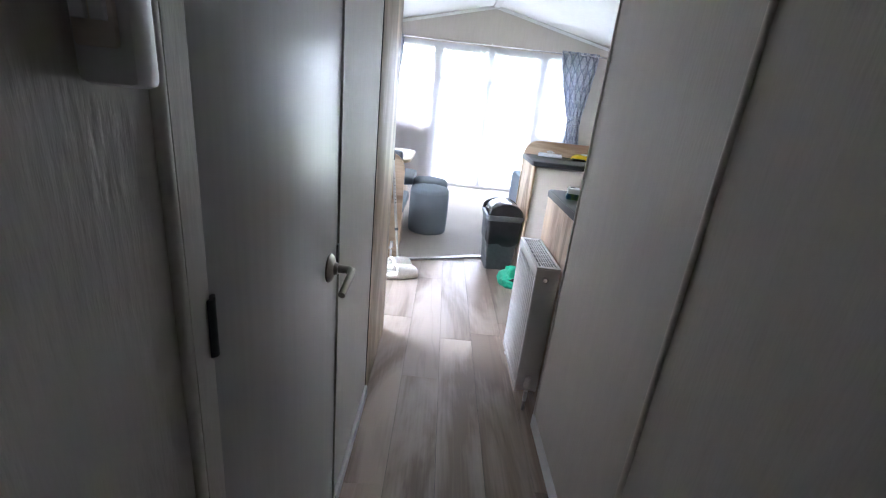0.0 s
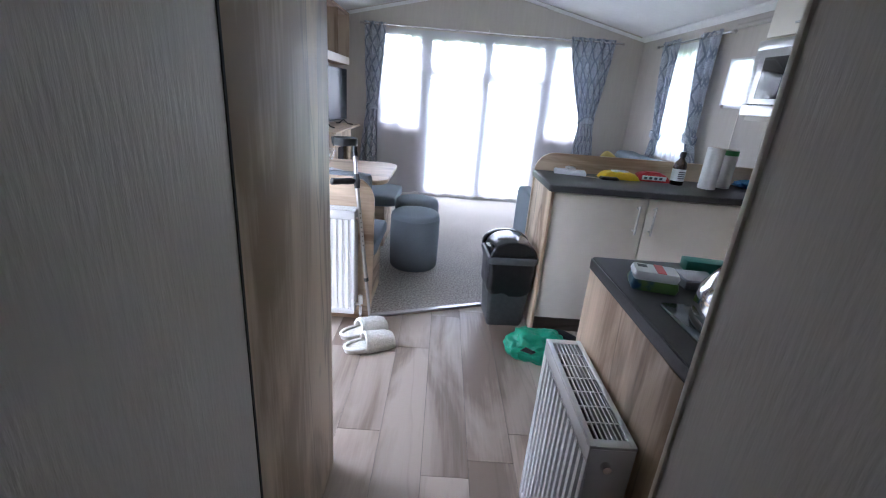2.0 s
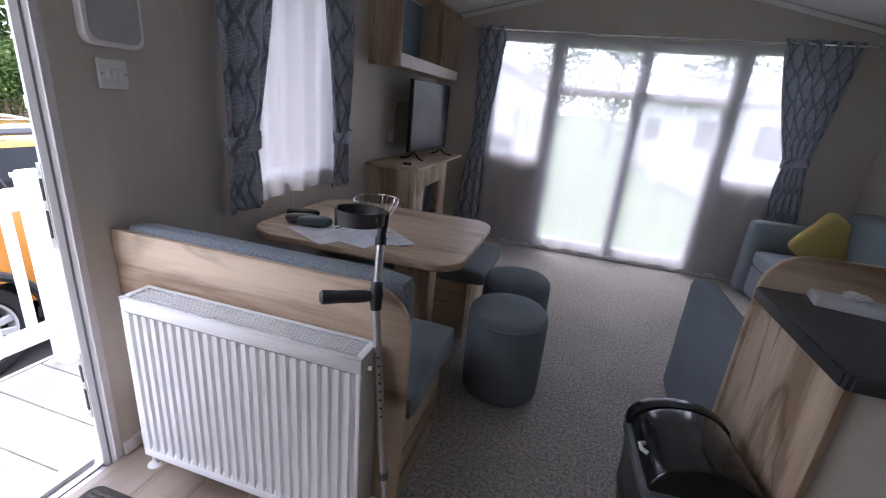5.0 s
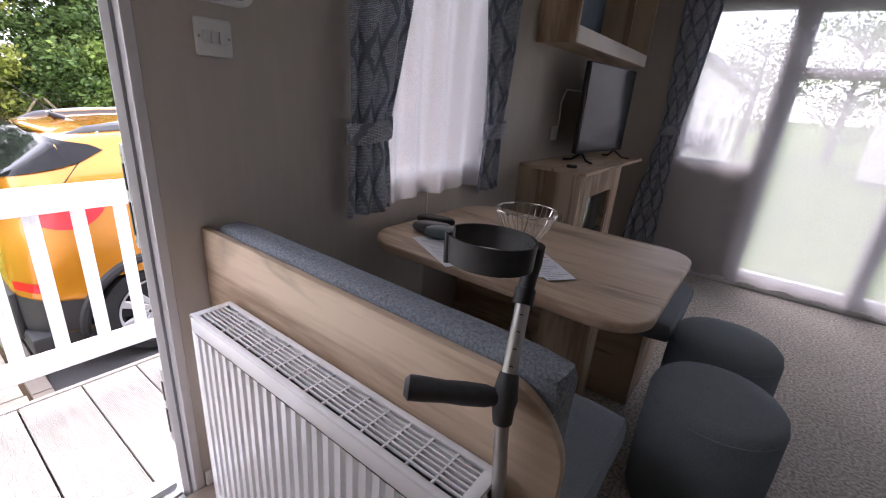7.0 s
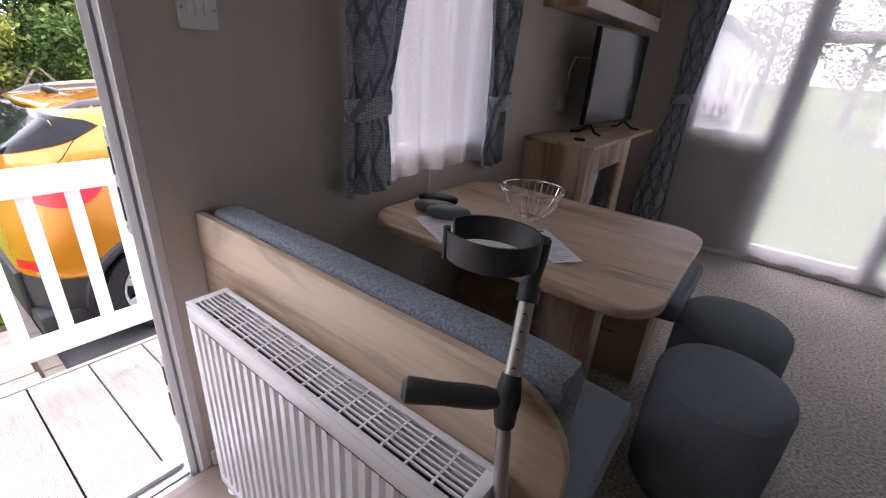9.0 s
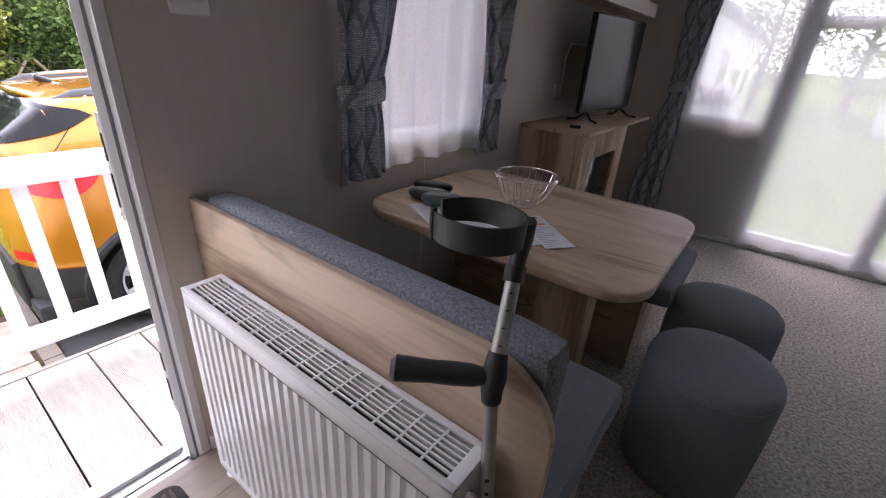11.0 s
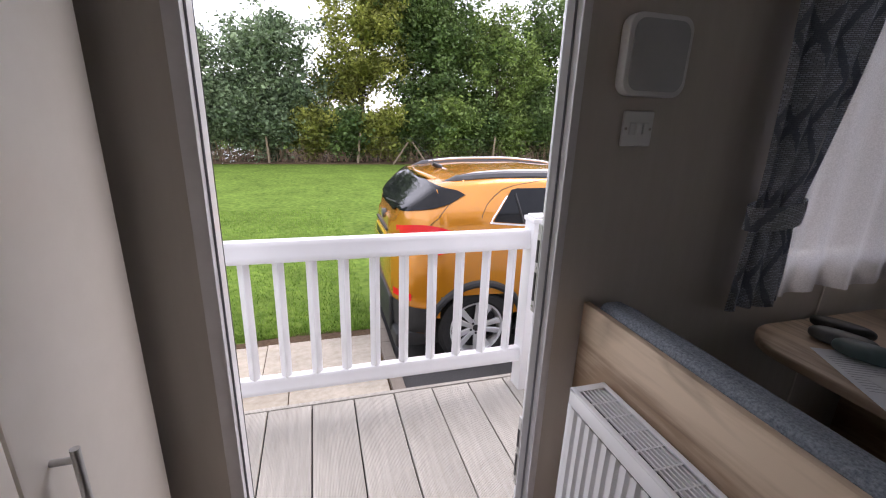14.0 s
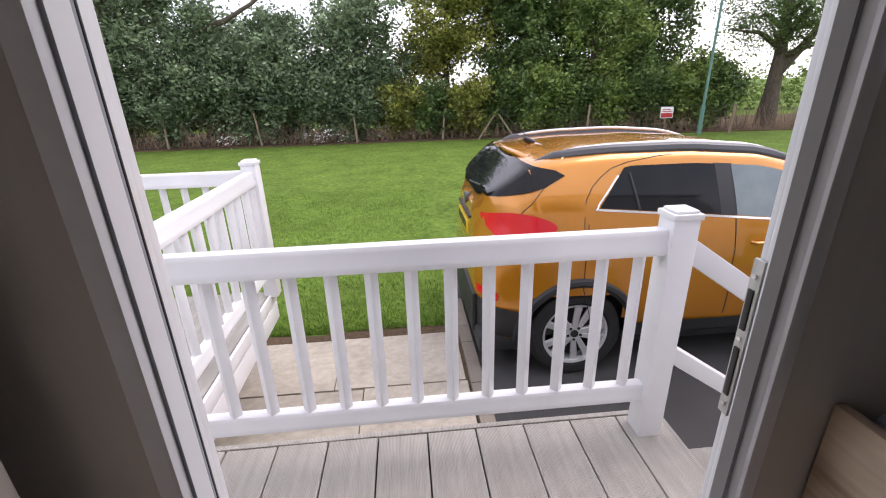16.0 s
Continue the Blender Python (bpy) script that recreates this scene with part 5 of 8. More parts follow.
for k in range(8):
    p = foot + up * (0.5 + 0.026 * k) + eye_side * 0.0098
    part("adjuster_hole", rod(p, p + eye_side * 0.0016, 0.0034), M_BLACK, cr)
for k in range(4):
    p = top_j + up2 * (0.026 + 0.025 * k) + eye_side * 0.0102
    part("adjuster_hole", rod(p, p + eye_side * 0.0016, 0.0034), M_BLACK, cr)
part("neck", tube([head - up2 * 0.022, head + up2 * 0.002, head + up2 * 0.003, (head + neck) / 2, neck, neck + Vector((0.004, -0.004, 0.03))], [0.0155, 0.0155, 0.0125, 0.0125, 0.014, 0.013], 14), M_CRG, cr)
cuff = bmesh.new()
cc = Vector((-0.68, 6.096, 1.046))
rows = []
for k in range(33):
    a = radians(228 + 308 * k / 32)
    e = Vector((math.cos(a) * 0.066, math.sin(a) * 0.056, 0))
    h = 0.02 - 0.002 * (k / 32)
    rows.append([cuff.verts.new(cc + e * q + Vector((0, 0, z))) for q, z in ((0.96, -h), (1.02, -h), (1.05, h), (0.99, h))])
for a, b in zip(rows, rows[1:]):
    for j in range(4):
        cuff.faces.new((a[j], a[(j + 1) % 4], b[(j + 1) % 4], b[j]))
cuff.faces.new(rows[0])
cuff.faces.new(rows[-1][::-1])
part("arm_cuff", cuff, M_CRG, cr, "open plastic forearm cuff", smooth=50)
part("cuff_edge", rod(cc + Vector((math.cos(radians(228)) * 0.067, math.sin(radians(228)) * 0.057, -0.023)), cc + Vector((math.cos(radians(228)) * 0.067, math.sin(radians(228)) * 0.057, 0.023)), 0.005), M_CRG, cr)


# on the table
wire = mat("chrome_wire", (0.72, 0.7, 0.66), (0.8, 0.78, 0.75), 0.15, 1.0)
bk = thing("wire_basket", (-1.085, 7.07, 0.737), "round chrome wire fruit basket on the table", "basket", local=True)
circ = lambda r, z, n=32: [(r * math.cos(2 * math.pi * k / n), r * math.sin(2 * math.pi * k / n), z) for k in range(n)]
part("rim", tube(circ(0.118, 0.118), 0.003, 8, True), wire, bk)
part("base_ring", tube(circ(0.05, 0.003), 0.003, 8, True), wire, bk)
for k in range(14):
    pts = []
    for d in (-1, 1):
        leg = []
        for r, z in ((0.05, 0.003), (0.07, 0.016), (0.095, 0.05), (0.11, 0.09), (0.117, 0.112)):
            a = 2 * math.pi * k / 14 + d * 0.012 / max(r, 0.03)
            leg.append((r * math.cos(a), r * math.sin(a), z))
        pts += leg if d < 0 else leg[::-1]
    part("wire_loop", tube(pts, 0.0018, 5), wire, bk)
for k in range(7):
    a = 2 * math.pi * k / 7
    loop = [(0.028 * math.cos(a) + 0.02 * math.cos(q), 0.028 * math.sin(a) + 0.02 * math.sin(q), 0.003) for q in [2 * math.pi * j / 12 for j in range(12)]]
    part("base_loop", tube(loop, 0.0016, 5, True), wire, bk)


def case(x, y, rz, length, wide, high, material, label):
    ob = thing("glasses_case", (x, y, 0.737), label, "glasses case", "glasses cases", rz=rz, local=True)
    bm = bmesh.new()
    bmesh.ops.create_uvsphere(bm, u_segments=28, v_segments=14, radius=1.0)
    for v in bm.verts:
        c = v.co
        k = 1 - 0.25 * abs(c.x) ** 3
        v.co = Vector((math.copysign(abs(c.x) ** 0.7, c.x) * length / 2, math.copysign(abs(c.y) ** 0.75, c.y) * wide / 2 * k, (math.copysign(abs(c.z) ** 0.7, c.z) + 1) * high / 2))
    part("shell", bm, material, ob, smooth=180)
    seam = [(math.cos(2 * math.pi * k / 28) * length / 2 * 0.985, math.sin(2 * math.pi * k / 28) * wide / 2 * 0.93, high * 0.5) for k in range(28)]
    part("seam", tube(seam, 0.0013, 5, True), M_BLACK, ob)
    return ob


M_TEAL = mat("satin_teal_case", (0.07, 0.115, 0.115), (0.09, 0.14, 0.14), 0.3, scale=20, coat=0.2)
case(-1.425, 6.945, 22, 0.165, 0.062, 0.04, M_BLACK, "slim black glasses case on the table")
case(-1.365, 6.85, 24, 0.165, 0.065, 0.045, M_GREYP, "dark grey glasses case on the table")
case(-1.285, 6.83, 26, 0.165, 0.07, 0.048, M_TEAL, "smooth teal glasses case on the table")


def sheet(x, y, rz, dz, w, h, label, stripe=None):
    ob = thing("paper_sheet", (x, y, 0.7375 + dz), label, "paper", "papers on the table", rz=rz, local=True)
    pg = part("page", box(-w / 2, w / 2, -h / 2, h / 2, 0, 0.0009), M_PAPER, ob)
    lines = [box(-w * 0.42, -w * 0.42 + w * 0.84 * (0.7 + 0.3 * math.sin(k * 7.7)), h * 0.34 - k * 0.013, h * 0.34 - k * 0.013 + 0.003, 0.0009, 0.0011) for k in range(14)]
    part("print_line", join(*lines), M_FAINT, pg)
    part("print_block", box(w * 0.1, w * 0.38, h * 0.4, h * 0.46, 0.0009, 0.0011), stripe or M_INK, pg)
    return ob


M_FAINT = mat("faint_print", (0.4, 0.41, 0.46), None, 0.7)
M_GREENB = mat("green_leaflet_print", (0.05, 0.25, 0.08), None, 0.5)
M_ORANGEB = mat("orange_leaflet_print", (0.65, 0.2, 0.03), None, 0.5)
sheet(-1.2, 6.77, 62, 0.0, 0.21, 0.297, "printed letter lying on the table")
sheet(-1.06, 6.79, 78, 0.0014, 0.21, 0.297, "printed letter lying on the table")
sheet(-0.93, 6.86, 50, 0.0028, 0.15, 0.24, "leaflet with green and orange edges on the table", M_GREENB)
sheet(-0.88, 6.845, 52, 0.0042, 0.1, 0.2, "leaflet with green and orange edges on the table", M_ORANGEB)
rc = thing("remote_control", (-1.3, 8.05, 0.9), "small dark object beside the television", "remote control", rz=20, local=True)
part("body", slab(rounded(-0.03, 0.03, -0.02, 0.02, 0.012), "z", 0, 0.016, 0.004), M_BLACK, rc)

# number sheet stuck in the front window, read from outside
ns = thing("number_sheet", (-0.87, YF + 0.04, 0.96), "white paper sheet with a house number in the window", "paper sign")
M_SHEETP = sheer("thin_paper", 0.8, (0.8, 0.8, 0.84))
pg = part("page", box(-1.0, -0.74, YF + 0.0405, YF + 0.0412, 0.96, 1.15), M_SHEETP, ns)
tc = bpy.data.curves.new("number", "FONT")
tc.body = "017"
tc.size, tc.extrude, tc.align_x = 0.115, 0.0004, "CENTER"
tmp = bpy.data.objects.new("number", tc)
scene.collection.objects.link(tmp)
bpy.context.view_layer.update()
nm = bpy.data.meshes.new_from_object(tmp)
bpy.data.objects.remove(tmp)
bm = bmesh.new()
bm.from_mesh(nm)
bm.transform(pose(-0.87, YF + 0.0395, 1.03, 90, 0, 0) @ Matrix.Diagonal((-1, 1, 1, 1)))
part("number", bm, M_INK, pg, "printed house number 017", smooth=0)
part("underline", box(-0.97, -0.79, YF + 0.0385, YF + 0.0395, 1.005, 1.012), M_INK, pg)

# ---- on the floor ----
M_BINB = mat("glossy_black_bin_plastic", (0.008, 0.009, 0.011), (0.012, 0.013, 0.016), 0.16, scale=8, coat=0.3)
M_BAGB = mat("black_bin_bag", (0.01, 0.01, 0.011), (0.02, 0.02, 0.022), 0.28, scale=20, bump=0.8, bscale=22)


def tub(levels, seg=6):
    """A rounded box drawn up through levels of (half x, half y, z, corner)."""
    bm = bmesh.new()
    rings = [[bm.verts.new((p, q, z)) for p, q in rounded(-hx, hx, -hy, hy, r, seg)] for hx, hy, z, r in levels]
    for a, b in zip(rings, rings[1:]):
        for k in range(len(a)):
            j = (k + 1) % len(a)
            bm.faces.new((a[k], a[j], b[j], b[k]))
    bm.faces.new(rings[0][::-1])
    bm.faces.new(rings[-1])
    return bm


M_BINT = mat("dark_grey_bin_plastic", (0.05, 0.056, 0.058), (0.07, 0.077, 0.08), 0.35, scale=40, bump=0.05, bscale=220)
bn = thing("swing_bin", (0.29, 6.235, 0.0), "grey kitchen bin with black domed swing lid", "bin", rz=4, local=True)
part("tub", tub([(0.105, 0.11, 0.0, 0.02), (0.112, 0.117, 0.03, 0.022), (0.125, 0.128, 0.25, 0.025), (0.13, 0.132, 0.4, 0.025)]), M_BINT, bn, "grey plastic tub")
bag = tub([(0.121, 0.125, 0.205, 0.03), (0.136, 0.138, 0.25, 0.03), (0.139, 0.141, 0.33, 0.03), (0.142, 0.144, 0.43, 0.03)])
bmesh.ops.subdivide_edges(bag, edges=bag.edges[:], cuts=3, use_grid_fill=True)
for v in bag.verts:
    v.co += Vector((noise.noise(v.co * 14), noise.noise(v.co * 14 + Vector((4, 0, 0))), 0.6 * noise.noise(v.co * 11))) * 0.008
part("bin_bag", bag, M_BAGB, bn, "black bag folded over the rim")
part("rim_collar", tub([(0.143, 0.146, 0.415, 0.03), (0.15, 0.152, 0.43, 0.03), (0.15, 0.152, 0.455, 0.03), (0.14, 0.143, 0.462, 0.03)]), M_GREYP, bn, "grey collar")
arch = [(0.148 * math.cos(radians(a)), 0.45 + 0.104 * math.sin(radians(a)) ** 0.8) for a in range(0, 181, 12)]
for y0, y1 in ((0.105, 0.15),):
    part("hood", slab(arch, "y", y0, y1, 0.004), M_BINB, bn, "black hood")
flap = [(0.14 * math.cos(radians(a)), 0.447 + 0.107 * math.sin(radians(a)) ** 0.8) for a in range(0, 181, 9)]
lid = part("swing_lid", slab(flap, "y", -0.146, 0.104, 0.012, 3), M_BINB, bn, "glossy black swing lid")
part("lid_tab", tube([(-0.13, -0.06, 0.5), (-0.145, -0.05, 0.503), (-0.145, -0.03, 0.503), (-0.13, -0.02, 0.5)], 0.006, 8), M_WHITE, lid)

M_FLUFF = mat("cream_fleece", (0.62, 0.585, 0.53), (0.8, 0.77, 0.72), 0.98, scale=90, bump=1.0, bscale=120, spec=0.05, stain=0.08)


def slipper(x, y, rz, lift):
    x_ = x * 50
    ob = thing("slipper", (x, y, lift), "cream fleece slipper lying on the floor", "slipper", "pair of slippers", rz=rz, local=True)
    out = []
    for k in range(28):
        a = 2 * math.pi * k / 28
        c, s = math.cos(a), math.sin(a)
        out.append((0.135 * c, (0.05 + 0.004 * c) * math.copysign(abs(s) ** 0.8, s)))
    sole = slab(out, "z", 0.0, 0.028, 0.008, 3)
    bmesh.ops.subdivide_edges(sole, edges=[e for e in sole.edges if e.calc_length() > 0.02], cuts=2)
    part("sole", sole, M_FLUFF, ob)
    bm = bmesh.new()
    rings = []
    for i in range(15):
        u = i / 14
        x = -0.03 + 0.168 * math.sin(u * math.pi / 2)
        w = 0.054 * (1 - u ** 5) ** 0.5 + 0.004
        h = (0.088 - 0.03 * u) * (1 - u ** 6) ** 0.5 + 0.012
        ring_ = []
        for k in range(15):
            a = math.pi * k / 14
            p = Vector((x + 0.012 * math.sin(a) * (1 - u), w * math.copysign(abs(math.cos(a)) ** 0.75, math.cos(a)), 0.006 + (h - 0.006) * math.sin(a) ** 0.7))
            ring_.append(bm.verts.new(p + Vector((noise.noise(p * 40 + Vector((x_, 0, 0))), noise.noise(p * 40 + Vector((7, 0, 0))), noise.noise(p * 40 + Vector((0, 7, 0))))) * 0.004))
        rings.append(ring_)
    for r0, r1 in zip(rings, rings[1:]):
        for k in range(14):
            bm.faces.new((r0[k], r0[k + 1], r1[k + 1], r1[k]))
    up_ = part("upper", bm, M_FLUFF, ob, "fluffy rounded upper", smooth=180)
    md = up_.modifiers.new("thick", "SOLIDIFY")
    md.thickness = 0.01
    md.offset = -1
    band = tube([(-0.03 + 0.012 * math.sin(math.pi * k / 16), 0.053 * math.cos(math.pi * k / 16), 0.014 + 0.079 * math.sin(math.pi * k / 16) ** 0.75) for k in range(17)], 0.011, 10)
    for v in band.verts:
        v.co += Vector((noise.noise(v.co * 45), noise.noise(v.co * 45 + Vector((3, 0, 0))), noise.noise(v.co * 45 + Vector((0, 3, 0))))) * 0.004
    part("cuff", band, M_FLUFF, ob, "thick fleece edge", smooth=180)
    heel = tube([(-0.02 - 0.112 * math.sin(math.pi * k / 16), 0.05 * math.cos(math.pi * k / 16), 0.03) for k in range(17)], 0.012, 8)
    for v in heel.verts:
        v.co += Vector((noise.noise(v.co * 40), noise.noise(v.co * 40 + Vector((3, 0, 0))), noise.noise(v.co * 40 + Vector((0, 3, 0))))) * 0.004
    part("heel_edge", heel, M_FLUFF, ob, smooth=180)
    return ob


slipper(-0.475, 5.775, 26, 0.0)
slipper(-0.53, 5.915, 33, 0.0)

M_BAGG = mat("green_carrier_bag_film", (0.015, 0.3, 0.17), (0.05, 0.46, 0.29), 0.3, scale=6, bump=0.7, bscale=26, stain=0.2)
nt = M_BAGG.node_tree
tl_, mx_ = nt.nodes.new("ShaderNodeBsdfTranslucent"), nt.nodes.new("ShaderNodeMixShader")
tl_.inputs[0].default_value = (0.05, 0.5, 0.3, 1)
mx_.inputs[0].default_value = 0.3
nt.links.new(nt.nodes["Principled BSDF"].outputs[0], mx_.inputs[1])
nt.links.new(tl_.outputs[0], mx_.inputs[2])
nt.links.new(mx_.outputs[0], nt.nodes["Material Output"].inputs[0])
bgt = thing("carrier_bag", (0.43, 5.82, 0.0), "crumpled translucent green carrier bag on the floor", "carrier bag", local=True)
bm = bmesh.new()
bmesh.ops.create_icosphere(bm, subdivisions=5, radius=1.0)
for v in bm.verts:
    c = v.co.copy()
    big_ = noise.noise(c * 1.7 + Vector((2, 1, 0)))
    fold = 1 - abs(noise.noise(c * 3.2 + Vector((0, 4, 0)))) * 1.1
    fine = 1 - abs(noise.noise(c * 8 + Vector((9, 0, 0))))
    r = 0.86 + 0.22 * big_ + 0.16 * (fold - 0.5) + 0.07 * (fine - 0.5)
    v.co = Vector((c.x * r * 0.165, c.y * r * 0.12, max(0.0, (c.z + 0.55) * r * 0.105)))
part("bag", bm, M_BAGG, bgt, smooth=60)
part("bag_handle", tube([(0.12, 0.02, 0.08), (0.17, 0.0, 0.095), (0.2, -0.02, 0.075), (0.185, -0.03, 0.055), (0.13, -0.03, 0.06)], [0.02, 0.012, 0.009, 0.012, 0.02], 8), M_BAGG, bgt, "twisted handle loop")
part("print_patch", tube([(-0.1 + 0.03 * k, -0.085 + 0.012 * math.sin(2 * k), 0.075 + 0.006 * math.sin(3 * k)) for k in range(4)], [0.002, 0.014, 0.012, 0.002], 6), M_BAGB, bgt, "dark printed patch")

M_KNIT = mat("black_knit", (0.012, 0.012, 0.015), (0.035, 0.035, 0.04), 0.9, scale=150, bump=0.5, bscale=200)


def trainer(x, y, rz, roll):
    ob = thing("trainer", (x, y, 0.0), "black knitted trainer with white sole beside the bag", "shoe", "pair of trainers", rz=rz, local=True)
    out = []
    for k in range(32):
        a = 2 * math.pi * k / 32
        c, s = math.cos(a), math.sin(a)
        out.append((0.14 * c, (0.042 + 0.006 * c) * math.copysign(abs(s) ** 0.75, s)))
    part("sole", slab(out, "z", 0.0, 0.026, 0.006, 3), M_WHITE, ob, "white rubber sole")
    bm = bmesh.new()
    bmesh.ops.create_uvsphere(bm, u_segments=28, v_segments=16, radius=1.0)
    for v in bm.verts:
        c = v.co.copy()
        t = (c.x + 1) / 2
        high = 0.085 - 0.05 * max(0, t - 0.35) / 0.65
        v.co = Vector((c.x * 0.134, c.y * (0.037 + 0.005 * c.x), 0.022 + max(c.z, -0.1) * high))
    part("upper", bm, M_KNIT, ob, "black knitted upper", smooth=180)
    part("lace", join(*[rod((0.0 + 0.022 * k, -0.016, 0.087 - 0.012 * k), (0.0 + 0.022 * k, 0.016, 0.087 - 0.012 * k), 0.003) for k in range(4)]), M_BLACK, ob)
    part("stripe", box(-0.02, 0.03, -0.0405, -0.037, 0.045, 0.052), M_LAMPC, ob, "pale blue side stripe")
    return ob


M_LAMPC = mat("pale_blue_trim", (0.12, 0.3, 0.55), None, 0.5)
trainer(0.71, 5.82, -4, 0)
trainer(0.62, 5.93, -12, 0)

# ---- on the peninsula ----
WT = 0.9105


def roll_(x, y, r, h, label, print_=None):
    ob = thing("kitchen_roll", (x, y, WT), label, "kitchen roll", "kitchen rolls", local=True)
    M = mat("quilted_paper_towel", (0.72, 0.72, 0.71), (0.8, 0.8, 0.79), 0.95, scale=60, bump=0.4, bscale=130)
    part("paper", lathe([(0.02, 0.0), (r * 0.98, 0.0), (r, 0.004), (r, h - 0.004), (r * 0.98, h), (0.022, h), (0.022, h - 0.03), (0.0, h - 0.03)], 36), M, ob, smooth=40)
    part("core", lathe([(0.018, h - 0.02), (0.0225, h - 0.02), (0.0225, h + 0.001), (0.018, h + 0.001)], 24), M_OAKX, ob, "cardboard core")
    bmf = tube([(r * math.cos(a), r * math.sin(a), h * q) for a, q in ((0.6, 0.02), (0.62, 0.5), (0.6, 0.98))], 0.0012, 4)
    part("loose_edge", bmf, M, ob)
    if print_:
        part("wrapper_band", lathe([(r + 0.0006, h * 0.86), (r + 0.001, h * 0.88), (r + 0.001, h * 0.97), (r + 0.0006, h * 0.985)], 36), print_, ob, "printed wrapper edge")
    return ob


roll_(1.41, 6.3, 0.047, 0.235, "plain white kitchen roll standing on the worktop")
roll_(1.545, 6.375, 0.043, 0.225, "wrapped white kitchen roll with green print", M_GREENB)
M_BROWN = mat("brown_bottle_glass", (0.025, 0.01, 0.005), (0.035, 0.015, 0.008), 0.08, scale=5, coat=0.5)
bt = thing("medicine_bottle", (1.26, 6.36, WT), "brown glass bottle with white label and black cap", "bottle", local=True)
part("glass", lathe([(0.0, 0.0), (0.034, 0.0), (0.037, 0.004), (0.037, 0.11), (0.032, 0.13), (0.018, 0.148), (0.014, 0.155), (0.014, 0.17), (0.0, 0.17)], 28), M_BROWN, bt, smooth=40)
part("label", lathe([(0.0373, 0.025), (0.0377, 0.026), (0.0377, 0.094), (0.0373, 0.095)], 28), M_PAPER, bt, "white paper label")
part("print_line", join(*[box(-0.02, 0.02, -0.0385, -0.0377, 0.04 + 0.012 * k, 0.045 + 0.012 * k) for k in range(4)]), M_INK, bt)
part("cap", lathe([(0.0, 0.165), (0.017, 0.165), (0.0175, 0.17), (0.0175, 0.19), (0.015, 0.194), (0.0, 0.194)], 24), M_BLACK, bt, "black screw cap")


def soft_pack(x, y, rz, lx, ly, h, material, label, panel=None, band=None):
    ob = thing("wipes_packet", (x, y, WT), label, "packet", "packets on the worktop", rz=rz, local=True)
    bm = bmesh.new()
    bmesh.ops.create_grid(bm, x_segments=26, y_segments=14, size=0.5)
    top = []
    for v in bm.verts:
        u, w = v.co.x * 2, v.co.y * 2
        edge = max(0, 1 - abs(u) ** 4) * max(0, 1 - abs(w) ** 6)
        z = h * edge ** 0.5 + 0.006 * noise.noise(Vector((u * 3, w * 3, lx * 20))) * edge
        v.co = Vector((u * lx / 2, w * ly / 2 * (1 - 0.04 * abs(u)), max(0.002, z)))
    ret = bmesh.ops.extrude_face_region(bm, geom=bm.faces[:])
    for v in [g for g in ret["geom"] if isinstance(g, bmesh.types.BMVert)]:
        v.co.z = 0.0
    part("film", bm, material, ob, smooth=60)
    if panel:
        part("lid_label", slab(rounded(-lx * 0.2, lx * 0.22, -ly * 0.28, ly * 0.25, 0.012), "z", h * 0.9, h + 0.0035, 0.001), panel, ob, "pale resealable label")
    if band:
        part("front_panel", box(-lx * 0.36, lx * 0.36, -ly * 0.5, -ly * 0.47, h * 0.2, h * 0.7, 0.002), band, ob, "printed side panel")
        part("print_bar", join(*[box(-lx * 0.3 + 0.03 * k, -lx * 0.3 + 0.03 * k + 0.018, -ly * 0.505, -ly * 0.499, h * 0.3, h * 0.58) for k in range(4)]), M_INK, ob)
    return ob


M_PY = mat("yellow_plastic_film", (0.72, 0.48, 0.01), (0.8, 0.58, 0.03), 0.3, scale=10, bump=0.3, bscale=40)
M_PR = mat("red_plastic_film", (0.5, 0.02, 0.03), (0.6, 0.04, 0.05), 0.3, scale=10, bump=0.3, bscale=40)
soft_pack(0.93, 6.42, 3, 0.23, 0.11, 0.045, M_PY, "yellow packet of wipes on the worktop", M_PAPER)
soft_pack(1.14, 6.44, -4, 0.2, 0.11, 0.05, M_PR, "red and white packet of wipes on the worktop", M_PR, M_PAPER)
part_ = thing("black_pouch", (0.85, 6.36, WT), "small black pouch under the yellow packet", "pouch", local=True)
part("body", tub([(0.05, 0.03, 0.0, 0.012), (0.052, 0.032, 0.008, 0.012), (0.046, 0.026, 0.016, 0.012)]), M_BLACK, part_)
tray = thing("paper_packet", (0.64, 6.46, WT), "flat pale packet with crumpled tissue on top", "packet", rz=-12, local=True)
part("packet", tub([(0.095, 0.045, 0.0, 0.006), (0.097, 0.047, 0.012, 0.006), (0.092, 0.043, 0.024, 0.006)]), M_PAPER, tray)
bm = bmesh.new()
bmesh.ops.create_icosphere(bm, subdivisions=3, radius=1.0)
for v in bm.verts:
    r = 0.8 + 0.5 * noise.noise(v.co * 2.5)
    v.co = Vector((v.co.x * 0.034 * r, v.co.y * 0.024 * r, 0.036 + v.co.z * 0.014 * r))
part("tissue", bm, M_WHITE, tray, "crumpled white tissue")
kn = thing("knife", (0.77, 6.385, WT), "table knife lying on the worktop", "knife", rz=-14, local=True)
part("blade", tub([(0.06, 0.008, 0.0, 0.004), (0.058, 0.007, 0.002, 0.004)]), M_CHROME, kn)
hb = tub([(0.045, 0.008, 0.0, 0.006), (0.045, 0.008, 0.007, 0.006)])
hb.transform(Matrix.Translation((0.1, 0, 0)))
part("handle", hb, M_BLACK, kn)
